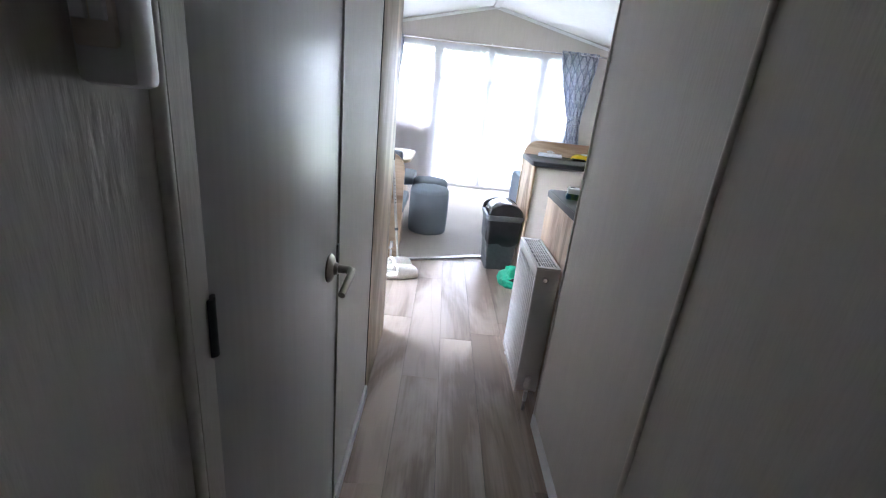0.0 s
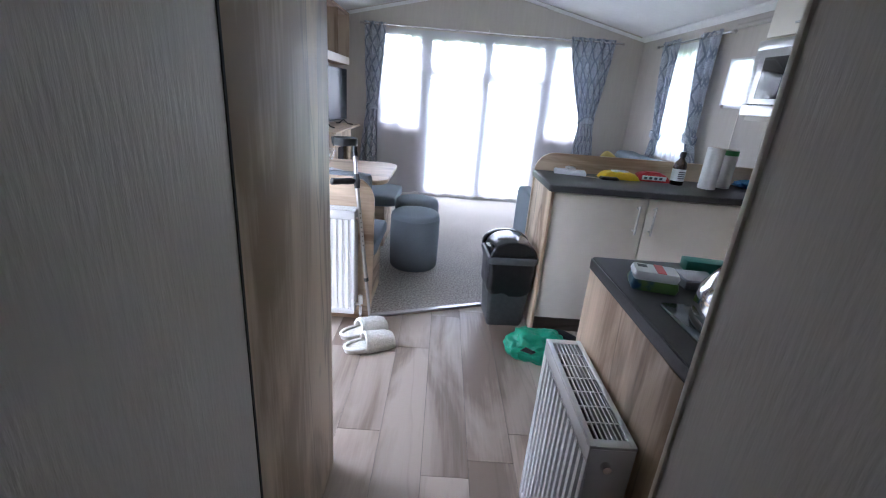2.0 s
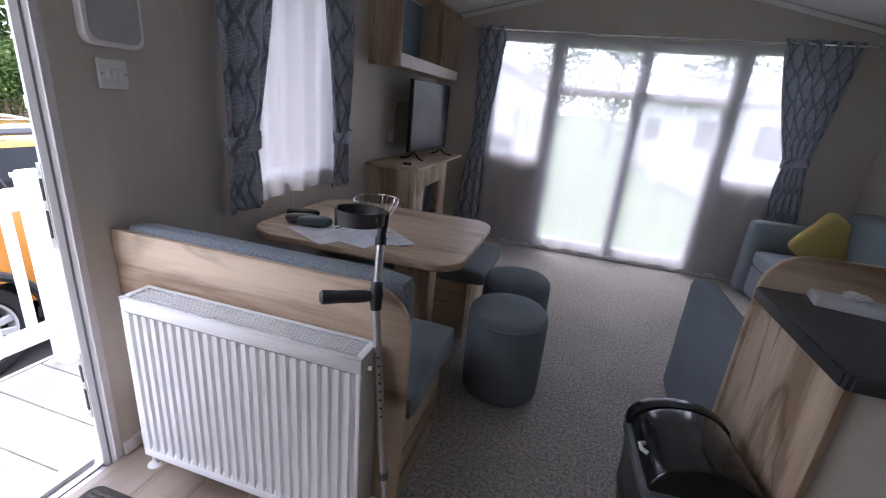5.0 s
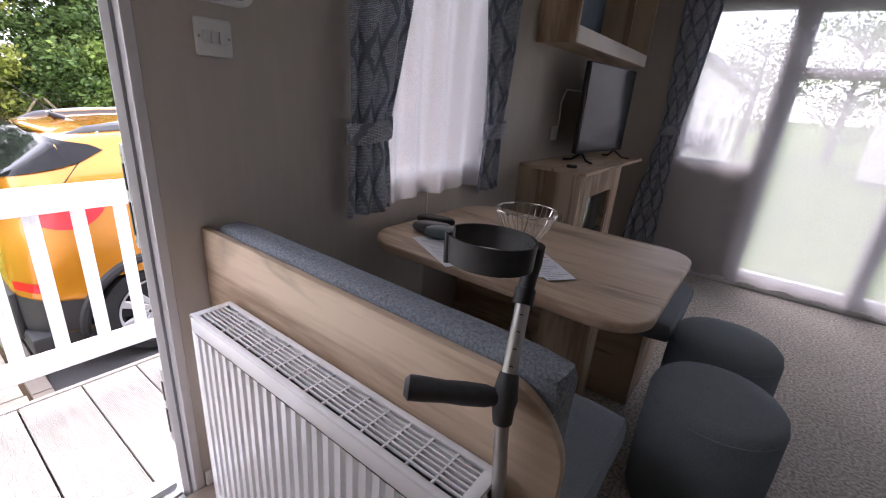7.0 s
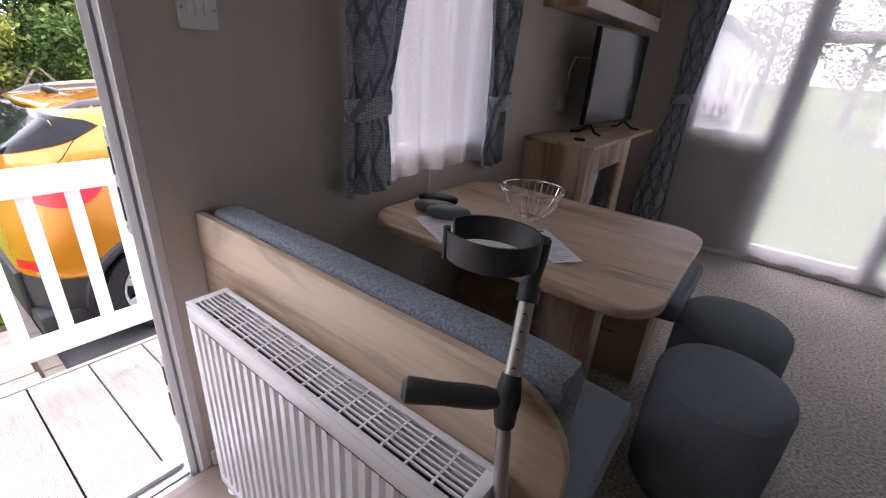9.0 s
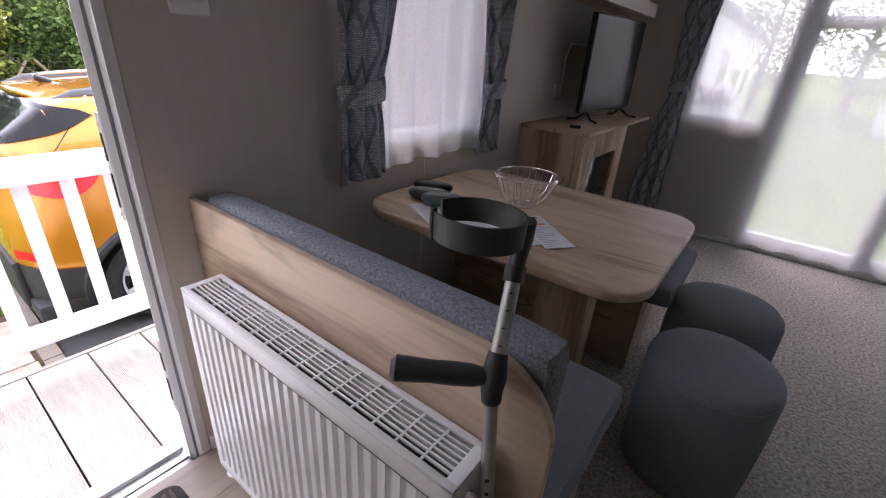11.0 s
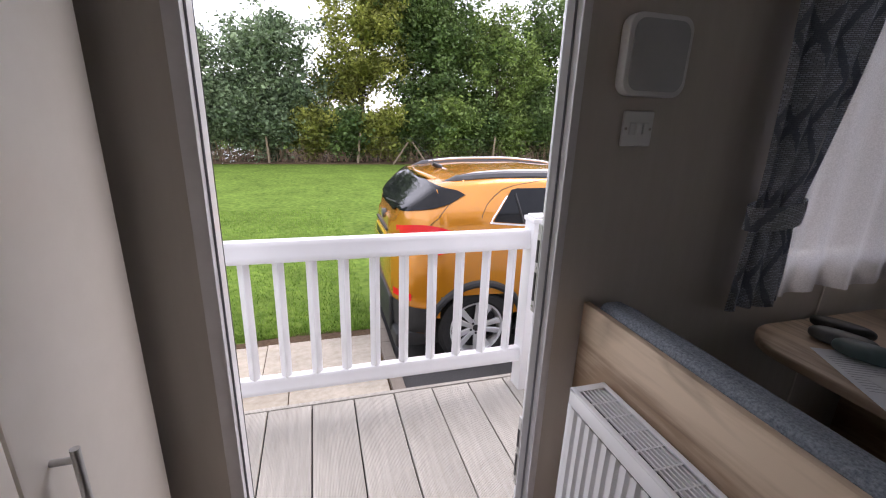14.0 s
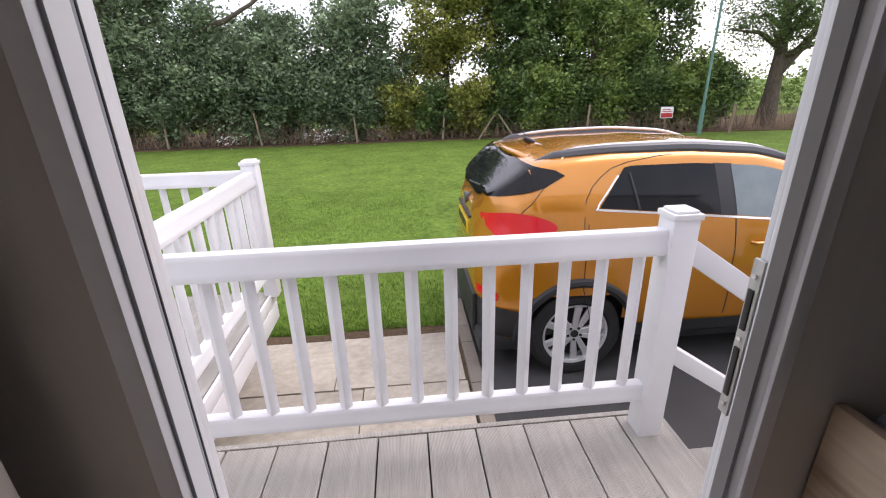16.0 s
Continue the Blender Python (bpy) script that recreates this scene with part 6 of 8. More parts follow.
M_BLUEF = mat("blue_plastic_film", (0.03, 0.2, 0.5), (0.08, 0.32, 0.62), 0.25, scale=8, bump=0.5, bscale=30)
bp_ = thing("blue_packet", (1.77, 6.44, WT), "crumpled bright blue plastic packet", "packet", local=True)
bm = bmesh.new()
bmesh.ops.create_icosphere(bm, subdivisions=4, radius=1.0)
for v in bm.verts:
    r = 0.9 + 0.25 * noise.noise(v.co * 2.2) + 0.08 * noise.noise(v.co * 7)
    v.co = Vector((v.co.x * 0.11 * r, v.co.y * 0.075 * r, max(0, (v.co.z + 0.6) * 0.032 * r)))
part("film", bm, M_BLUEF, bp_, smooth=60)

to = thing("toaster", (1.97, 6.28, WT), "four-slice toaster with chrome front and black sides", "toaster")
part("body", box(1.84, 2.13, 6.13, 6.43, 0.922, 1.11, 0.018, 3), M_BLACK, to)
part("front_plate", box(1.826, 1.842, 6.14, 6.42, 0.925, 1.108, 0.008), M_CHROME, to, "polished chrome front")
part("top_plate", box(1.86, 2.11, 6.15, 6.41, 1.108, 1.1125, 0.002), M_STEEL, to)
for y in (6.19, 6.245, 6.315, 6.37):
    part("slot", box(1.88, 2.09, y - 0.012, y + 0.012, 1.111, 1.1135), M_BLACK, to)
for y in (6.217, 6.343):
    part("lever_slot", box(1.823, 1.827, y - 0.004, y + 0.004, 0.98, 1.07), M_BLACK, to)
    part("lever", box(1.805, 1.826, y - 0.02, y + 0.02, 1.058, 1.07, 0.003), M_BLACK, to)
    part("dial", rod((1.828, y, 0.955), (1.812, y, 0.955), 0.014, 0.012, 18), M_BLACK, to)
for x in (1.86, 2.1):
    for y in (6.16, 6.4):
        part("foot", rod((x, y, WT), (x, y, 0.925), 0.012), M_BLACK, to)
to.matrix_basis = pose(1.95, 6.28, WT, 0, 0, 5)
ob = thing("socket", (XR, 6.1, 1.06), "white double wall socket above the worktop", "socket")
body = part("plate", box(XR - 0.01, XR, 6.03, 6.176, 1.06, 1.146, 0.003), M_WHITE, ob)
for y in (6.065, 6.14):
    part("rocker", box(XR - 0.014, XR - 0.01, y - 0.008, y + 0.008, 1.115, 1.135, 0.001), M_WHITE, body)

M_BREAD = mat("bread_in_clear_film", (0.42, 0.26, 0.12), (0.68, 0.55, 0.4), 0.35, scale=22, bump=0.5, bscale=30, coat=0.5, lo=0.4, hi=0.6)
M_FOIL = mat("crumpled_foil", (0.7, 0.7, 0.72), (0.85, 0.85, 0.86), 0.18, 1.0, scale=20, bump=1.0, bscale=28)


def lump(name, x, y, sx, sy, sz, seed, material, label, category):
    ob = thing(name, (x, y, WT), label, category, rz=-60, local=True)
    bm = bmesh.new()
    bmesh.ops.create_icosphere(bm, subdivisions=4, radius=1.0)
    for v in bm.verts:
        c = v.co.copy()
        r = 0.85 + 0.3 * noise.noise(c * 1.8 + Vector((seed, 0, 0))) + 0.13 * (0.5 - abs(noise.noise(c * 5 + Vector((0, seed, 0)))))
        v.co = Vector((c.x * sx * r, c.y * sy * r, max(0, (c.z + 0.7) * sz * r)))
    part("body", bm, material, ob, smooth=50)
    return ob


br = lump("bread_bag", 1.84, 6.05, 0.13, 0.075, 0.055, 3, M_BREAD, "sliced bread in a clear printed bag", "bread")
part("bag_print", tube([(-0.03, -0.05, 0.075), (0.0, -0.055, 0.08), (0.03, -0.05, 0.075)], [0.004, 0.016, 0.004], 6), M_PR, br, "red print on the bag")
lump("foil_parcel", 1.95, 5.88, 0.13, 0.085, 0.07, 8, M_FOIL, "crumpled kitchen foil parcel", "foil")
lump("snack_packet", 2.0, 5.6, 0.09, 0.06, 0.035, 12, M_PR, "crumpled snack packet with red print", "packet")
dr_ = thing("draining_board", (1.78, 5.3, WT), "stainless steel sink drainer set in the worktop", "sink")
part("tray", slab(rounded(1.6, 2.05, 4.9, 5.72, 0.03), "z", 0.909, 0.914, 0.002), M_STEEL, dr_)
for k in range(8):
    part("rib", rod((1.64 + 0.05 * k, 5.2, 0.914), (1.64 + 0.05 * k, 5.68, 0.914), 0.004, seg=8), M_STEEL, dr_)

# ---- on the low unit ----
LT = 0.9085
pk = thing("tissue_packs", (0.385, 4.754, LT), "two stacked tissue packs, white over blue and green", "tissue pack", rz=-14, local=True)
M_PG = mat("blue_green_pack_film", (0.02, 0.09, 0.16), (0.12, 0.22, 0.06), 0.3, scale=14, lo=0.45, hi=0.55)
lo_ = part("lower_pack", tub([(0.051, 0.033, 0.0, 0.008), (0.055, 0.036, 0.012, 0.01), (0.051, 0.033, 0.026, 0.008)]), M_PG, pk, "blue and green pack")
hi_ = part("upper_pack", tub([(0.049, 0.031, 0.0265, 0.008), (0.053, 0.034, 0.038, 0.01), (0.049, 0.031, 0.048, 0.008)]), M_PAPER, pk, "white pack with red band")
part("red_band", box(0.0, 0.02, -0.03, 0.03, 0.0475, 0.0495), M_PR, hi_)
part("print_block", box(-0.04, -0.018, 0.004, 0.022, 0.0475, 0.049), M_INK, hi_)
M_TEALB = mat("teal_card_box", (0.01, 0.13, 0.11), (0.02, 0.17, 0.145), 0.45, scale=10)
gb = box(-0.07, 0.07, -0.024, 0.024, 0.0, 0.031, 0.003)
gb.transform(pose(0.61, 4.894, LT, 0, 0, -9))
single("teal_box", gb, M_TEALB, "small flat teal card box", "box")
tb = thing("clear_top_box", (0.512, 4.786, LT), "flat grey box with clear lid", "box", rz=-4, local=True)
part("base", box(-0.042, 0.042, -0.037, 0.037, 0.0, 0.02, 0.003), M_GREYP, tb)
part("lid", box(-0.043, 0.043, -0.038, 0.038, 0.0205, 0.027, 0.002), mat("pale_lid_plastic", (0.3, 0.32, 0.36), (0.36, 0.38, 0.42), 0.25), tb, "pale clear lid")
jr = thing("storage_jar", (0.645, 4.838, LT), "square glass jar of coffee with clip lid", "jar", rz=-20, local=True)
jr.scale = (0.54, 0.54, 0.68)
M_COFFEE = mat("ground_coffee", (0.17, 0.12, 0.05), (0.26, 0.19, 0.09), 0.9, scale=90)
M_JAR = glass("jar_glass", (0.95, 0.97, 0.96), 0.0, 0.95)
part("contents", tub([(0.033, 0.033, 0.004, 0.008), (0.034, 0.034, 0.01, 0.01), (0.034, 0.034, 0.085, 0.01)]), M_COFFEE, jr, "brown coffee")
part("glass", tub([(0.036, 0.036, 0.0, 0.01), (0.038, 0.038, 0.004, 0.012), (0.038, 0.038, 0.095, 0.012), (0.028, 0.028, 0.115, 0.02), (0.028, 0.028, 0.125, 0.024)]), M_JAR, jr)
part("lid", lathe([(0.0, 0.125), (0.032, 0.125), (0.034, 0.13), (0.032, 0.142), (0.0, 0.146)], 24), M_STEEL, jr, "metal clip lid")
gl = slab(rounded(0.356, 0.64, 4.4, 4.657, 0.015), "z", LT, LT + 0.005, 0.0015)
single("glass_board", gl, mat("frosted_glass_board", (0.035, 0.055, 0.055), (0.05, 0.075, 0.075), 0.2, scale=6, coat=0.3), "frosted green glass worktop saver", "chopping board")
sd = thing("steel_kettle", (0.515, 4.53, LT + 0.005), "polished round steel kettle on the glass board", "kettle", local=True)
sd.scale = (1.0, 1.0, 0.88)
part("body", lathe([(0.0, 0.006), (0.125, 0.006), (0.136, 0.02), (0.14, 0.045), (0.134, 0.085), (0.112, 0.125), (0.07, 0.152), (0.0, 0.16)], 56), M_CHROME, sd, smooth=60)
part("base_ring", lathe([(0.12, 0.0), (0.137, 0.001), (0.139, 0.008), (0.134, 0.014)], 48), M_BLACK, sd, "dark base rim")
bs = thing("folded_cloth", (0.7, 4.68, LT), "dark blue cloth folded beside the kettle", "cloth", rz=-10, local=True)
part("cloth", puff(-0.05, 0.05, -0.03, 0.03, 0.0, 0.02, 0.008, 0.003, 6), mat("dark_blue_cloth", (0.01, 0.05, 0.13), (0.02, 0.08, 0.2), 0.8, scale=60, bump=0.4), bs)

# paved strip beside the drive: slabs in two rows, kerb stones along the tarmac
slabs = single("paving_bed", box(-4.46, -2.7, 3.0, 5.9, GROUND - 0.03, GROUND - 0.012), M_SOIL, "earth bed under the paving slabs", "paving", kind="structure")
me_slab = bpy.data.meshes.new("paving_slab")
bm = box(-0.5, 0.5, -0.5, 0.5, -0.5, 0.5)
bm.to_mesh(me_slab)
bm.free()
me_slab.materials.append(M_SLAB)
rnd = random.Random(4)
for r, (x0, x1) in enumerate(((-4.44, -3.76), (-3.75, -3.1), (-3.09, -2.66))):
    y = 2.9 + (0.22 if r % 2 else 0)
    while y < 5.82:
        ln = min(0.98, 5.85 - y)
        ob = new("paving_slab", me_slab)
        ob.parent = slabs
        ob.matrix_basis = pose((x0 + x1) / 2, y + ln / 2, GROUND - 0.008 + rnd.uniform(-0.003, 0.003), rnd.uniform(-0.3, 0.3), rnd.uniform(-0.3, 0.3), 0) @ Matrix.Diagonal((x1 - x0 - 0.008, ln - 0.01, 0.03, 1))
        y += ln
kerbs = single("kerb_bed", box(-5.1, -2.0, 5.87, 5.99, GROUND - 0.1, GROUND - 0.01), M_SOIL, "bed of the edging kerb", "kerb", kind="structure")
me_k = bpy.data.meshes.new("kerb_stone")
bm = box(-0.5, 0.5, -0.5, 0.5, -0.5, 0.5)
bm.to_mesh(me_k)
bm.free()
me_k.materials.append(M_KERB)
for k in range(11):
    ob = new("kerb_stone", me_k)
    ob.parent = kerbs
    ob.matrix_basis = pose(-2.2 - 0.27 * k, 5.915, GROUND + 0.004 + rnd.uniform(-0.004, 0.004), 0, 0, rnd.uniform(-0.8, 0.8)) @ Matrix.Diagonal((0.262, 0.1, 0.06, 1))
single("bare_edge", slab([(-4.46, 2.8), (-4.46, 5.86), (-4.6, 5.86), (-4.66, 5.2), (-4.56, 4.6), (-4.63, 4.0), (-4.58, 3.4), (-4.64, 2.8)], "z", GROUND - 0.03, GROUND - 0.013), M_SOIL, "worn strip of bare earth by the paving", "soil", kind="structure")


# ---- grass blades near the deck ----
def blades(name, n, area, h0, h1, seed, material, label):
    rng = np.random.default_rng(seed)
    x0, x1, y0, y1 = area
    px = x0 + (x1 - x0) * rng.random(n) ** 2.2
    py = rng.uniform(y0, y1, n)
    a, h, lean = rng.uniform(0, 2 * np.pi, n), rng.uniform(h0, h1, n), rng.uniform(-0.02, 0.02, (n, 2))
    w = rng.uniform(0.003, 0.006, n)
    v = np.zeros((n, 3, 3))
    v[:, 0] = np.c_[px - np.cos(a) * w, py - np.sin(a) * w, np.full(n, GROUND - 0.022)]
    v[:, 1] = np.c_[px + np.cos(a) * w, py + np.sin(a) * w, np.full(n, GROUND - 0.022)]
    v[:, 2] = np.c_[px + lean[:, 0], py + lean[:, 1], GROUND - 0.022 + h]
    me = bpy.data.meshes.new(name)
    me.from_pydata(v.reshape(-1, 3).tolist(), [], np.arange(3 * n).reshape(-1, 3).tolist())
    me.materials.append(material)
    return tagged(new(name, me), label, "grass", kind="stuff")


M_BLADE = mat("grass_blade", (0.09, 0.18, 0.02), (0.2, 0.33, 0.05), 0.8, scale=3, rand=0.3, island=True, spec=0.2)
blades("grass", 90000, (-4.6, -10.5, -4.0, 5.85), 0.012, 0.045, 3, M_BLADE, "short mown grass blades on the lawn")

# ---- parked car: local y runs forward from the rear axle, z from the road ----
M_PAINT = mat("orange_metallic_paint", (0.56, 0.21, 0.01), (0.62, 0.245, 0.015), 0.24, 0.4, scale=400, coat=1.0, stain=0.03)
M_TINT = mat("dark_car_glass", (0.008, 0.009, 0.01), (0.012, 0.013, 0.014), 0.05, scale=4, spec=0.22)
M_PALEGLASS = mat("clear_car_glass", (0.1, 0.14, 0.14), (0.16, 0.2, 0.2), 0.05, scale=3, coat=0.6)
M_CLAD = mat("black_car_cladding", (0.018, 0.019, 0.02), (0.028, 0.029, 0.03), 0.55, scale=120, bump=0.1, bscale=300)
M_CLADG = mat("grey_roof_rail_plastic", (0.05, 0.052, 0.056), (0.07, 0.072, 0.076), 0.4, scale=120, bump=0.05, bscale=300)
M_TYRE = mat("tyre_rubber", (0.014, 0.014, 0.014), (0.024, 0.024, 0.024), 0.85, scale=60, bump=0.2, bscale=120)
M_RIM = mat("silver_alloy", (0.62, 0.62, 0.63), (0.7, 0.7, 0.71), 0.35, 0.45, scale=8)
M_RED = mat("red_lamp_plastic", (0.68, 0.008, 0.015), (0.76, 0.015, 0.025), 0.2, scale=8, coat=0.2)
M_PLATE = mat("yellow_number_plate", (0.68, 0.5, 0.03), None, 0.4)

TOP_LINE = [(-0.695, 0.95), (-0.69, 1.16), (-0.665, 1.28), (-0.605, 1.34), (-0.475, 1.455), (-0.375, 1.55), (-0.31, 1.594), (-0.2, 1.612), (0.2, 1.645), (0.8, 1.655), (1.3, 1.62), (1.65, 1.52), (2.0, 1.3), (2.3, 1.1), (2.7, 1.05), (3.1, 0.98), (3.32, 0.84), (3.42, 0.62)]
WIDE_LINE = [(-0.695, 0.52), (-0.665, 0.66), (-0.58, 0.8), (-0.35, 0.882), (0.0, 0.89), (1.5, 0.89), (2.6, 0.88), (3.1, 0.82), (3.3, 0.7), (3.42, 0.5)]


def along(line, y):
    return float(np.interp(y, [p[0] for p in line], [p[1] for p in line]))


def smooth_along(line, y, w=0.06):
    return sum(along(line, y + d * w) * q for d, q in ((-1, 0.25), (0, 0.5), (1, 0.25)))


def ring(y):
    """Half of the body's outline at a station: (half width, height) from the sill to the middle of the roof."""
    top, wide = smooth_along(TOP_LINE, y), smooth_along(WIDE_LINE, y, 0.04)
    belt = min(1.29 - 0.1 * min(max(y, 0), 1.8), top - 0.1)
    low = [(0.9, 0.27), (0.965, 0.31), (0.99, 0.42), (1.0, 0.56), (0.99, 0.7), (1.0, 0.82), (0.985, 0.92), (0.965, 1.0)]
    out = [(wide * w, 0.27 + (z - 0.27) * (belt - 0.27) / 0.73) for w, z in low]
    tuck = 1 - 0.42 * (max(0.0, -0.3 - y) / 0.4) ** 2
    out = [(w * (1 - (1 - tuck) * min(1.0, max(0.0, (z - 0.8) / 0.4))), z) for w, z in out]
    wide *= tuck
    h = top - belt
    edge = wide * 0.965 - 0.4 * h
    for f in (0.12, 0.3, 0.5, 0.68, 0.8):
        out.append((wide * 0.965 + (edge - wide * 0.965) * (f / 0.8) ** 1.15, belt + h * f))
    out += [(edge * 0.96, belt + h * 0.88), (edge * 0.86, belt + h * 0.935), (edge * 0.6, belt + h * 0.975), (edge * 0.3, belt + h * 0.995), (0.0, top)]
    return out


def side_w(y, z):
    r = ring(y)
    return float(np.interp(z, [p[1] for p in r], [p[0] for p in r]))


def cap_z(x, y):
    r = ring(y)
    return float(np.interp(-abs(x), [-p[0] for p in r[7:]], [p[1] for p in r[7:]]))


def side_panel(y0, y1, low, high, off, ny=18, nz=6, sides=(1, -1)):
    """A skin laid just over the body's side between two lines."""
    bm = bmesh.new()
    for s in sides:
        grid = []
        for i in range(ny + 1):
            y = y0 + (y1 - y0) * i / ny
            grid.append([bm.verts.new((s * (side_w(y, z) + off), y, z)) for z in (low(y) + (high(y) - low(y)) * j / nz for j in range(nz + 1))])
        for i in range(ny):
            for j in range(nz):
                bm.faces.new((grid[i][j], grid[i + 1][j], grid[i + 1][j + 1], grid[i][j + 1]))
    return bm


def cap_panel(x0, x1, y0, y1, off, nx=16, ny=10, shrink=0.0):
    bm = bmesh.new()
    grid = []
    for i in range(ny + 1):
        y = y0 + (y1 - y0) * i / ny
        k = 1 - shrink * i / ny
        grid.append([bm.verts.new((x * k, y, cap_z(x * k, y) + off)) for x in (x0 + (x1 - x0) * j / nx for j in range(nx + 1))])
    for i in range(ny):
        for j in range(nx):
            bm.faces.new((grid[i][j], grid[i][j + 1], grid[i + 1][j + 1], grid[i + 1][j]))
    return bm


car = thing("car", (-4.6, 6.64, GROUND), "orange compact SUV parked on the tarmac beyond the deck", "car", local=True)
AXLES, WR = (0.0, 2.555), 0.345
ys = sorted(set([-0.695 + 0.03 * k for k in range(138)] + [3.42]))
bm = bmesh.new()
for s in (1, -1):
    grid = [[bm.verts.new((s * w, y, z)) for w, z in ring(y)] for y in ys]
    for i in range(len(ys) - 1):
        for j in range(len(grid[0]) - 1):
            c = sum((v.co for v in (grid[i][j], grid[i + 1][j], grid[i + 1][j + 1], grid[i][j + 1])), Vector()) / 4
            if any((c.y - a) ** 2 + (c.z - WR) ** 2 < 0.4 ** 2 for a in AXLES) and abs(c.x) > 0.5:
                continue
            bm.faces.new((grid[i][j], grid[i + 1][j], grid[i + 1][j + 1], grid[i][j + 1]))
for end in (ys[0], ys[-1]):
    r = ring(end)
    bm.faces.new([bm.verts.new((w, end, z)) for w, z in r] + [bm.verts.new((-w, end, z)) for w, z in r[-2::-1]])
bmesh.ops.remove_doubles(bm, verts=bm.verts[:], dist=0.0005)
part("body", bm, M_PAINT, car, "orange bodywork", smooth=40)
part("underbody", box(-0.8, 0.8, -0.7, 3.3, 0.2, 0.34, 0.03), M_CLAD, car)
for a in AXLES:
    part("wheel_well", box(-0.72, 0.72, a - 0.42, a + 0.42, 0.25, 0.8), M_CLAD, car)
for s in (1, -1):
    part("sill_cladding", side_panel(0.36, 2.2, lambda y: 0.275, lambda y: 0.42, 0.012, 20, 3, (s,)), M_CLAD, car, "black plastic sill")
    part("bumper_cladding", side_panel(-0.69, -0.4, lambda y: 0.275, lambda y: 0.56 - 0.1 * (y + 0.4), 0.012, 14, 4, (s,)), M_CLAD, car, "black lower bumper")
rb = box(-0.6, 0.6, -0.72, -0.68, 0.27, 0.6, 0.015)
part("bumper_cladding", rb, M_CLAD, car, "black lower bumper")
for a in AXLES:
    for s in (1, -1):
        arc = []
        for k in range(25):
            t = radians(-18 + 216 * k / 24)
            y, z = a + 0.425 * math.cos(t), WR + 0.425 * math.sin(t)
            arc.append((s * (side_w(y, max(z, 0.28)) - 0.004), y, z))
        part("arch_trim", tube(arc, 0.034, 8), M_CLAD, car, "black wheel-arch trim")
top_of_glass = lambda y: ring(y)[12][1] - 0.03
belt_of = lambda y: 1.29 - 0.1 * min(max(y, 0), 1.8) + 0.012
for s in (1, -1):
    part("rear_side_window", side_panel(0.1, 0.95, belt_of, lambda y: min(top_of_glass(y), belt_of(y) + 0.012 + (y - 0.1) * 1.3), 0.006, sides=(s,)), M_TINT, car, "dark privacy glass")
    part("front_side_window", side_panel(1.07, 1.82, belt_of, lambda y: min(top_of_glass(y), belt_of(1.86) + 0.02 + (1.86 - y) * 0.8), 0.006, sides=(s,)), M_PALEGLASS, car)
    part("door_pillar", side_panel(0.94, 1.08, lambda y: belt_of(y) - 0.002, lambda y: top_of_glass(y) + 0.005, 0.004, 6, sides=(s,)), M_CLAD, car, "black pillar trim")
    part("window_trim", side_panel(0.06, 1.86, lambda y: belt_of(y) - 0.018, lambda y: belt_of(y) - 0.004, 0.008, 30, 1, (s,)), M_CHROME, car, "chrome strip under the windows")
    arcpts = [(s * (side_w(y, z) + 0.006), y, z) for y, z in ((0.075, belt_of(0.08) - 0.012), (0.085, belt_of(0.1) + 0.02), (0.14, belt_of(0.14) + 0.085), (0.2, belt_of(0.2) + 0.16), (0.24, belt_of(0.24) + 0.205))]
    part("window_trim", tube(arcpts, 0.007, 6), M_CHROME, car)
    pts = [(s * (side_w(0.3, z) + 0.008), 0.36 - (z - 1.29) * 0.2, z) for z in (1.27, 1.35, 1.43, 1.5)]
    part("window_bar", tube(pts, 0.009, 6), M_CLAD, car)


def ring_from(y, z0, z1, n):
    """Points up the body's outline at a station, from one height to another, evenly spaced."""
    r = [p for p in ring(y)]
    w0, w1 = side_w(y, z0), side_w(y, z1)
    pts = [(w0, z0)] + [p for p in r if z0 < p[1] < z1] + [(w1 if z1 < r[-1][1] - 1e-4 else 0.0, z1)]
    d = np.concatenate([[0], np.cumsum([math.dist(p, q) for p, q in zip(pts, pts[1:])])])
    u = np.linspace(0, d[-1], n)
    return list(zip(np.interp(u, d, [p[0] for p in pts]), np.interp(u, d, [p[1] for p in pts])))


def tail_glass(y0, y1, high, sides, ny=16, n=22):
    bm = bmesh.new()
    low = [(-0.69, 1.29), (-0.6, 1.325), (-0.52, 1.352), (-0.25, 1.43), (-0.13, 1.488)]
    for s in sides:
        grid = []
        for i in range(ny + 1):
            y = y0 + (y1 - y0) * i / ny
            top = ring(y)[-1][1]
            z0 = min(along(low, y), top - 0.004)
            z1 = min(high(y), top)
            grid.append([bm.verts.new((s * max(0.0, w + 0.009 * min(1, w * 8)), y - 0.006, z + 0.009)) for w, z in ring_from(y, z0, max(z1, z0 + 0.003), n)])
        for i in range(ny):
            for j in range(n - 1):
                bm.faces.new((grid[i][j], grid[i + 1][j], grid[i + 1][j + 1], grid[i][j + 1]))
    bmesh.ops.remove_doubles(bm, verts=bm.verts[:], dist=0.0004)
    return bm


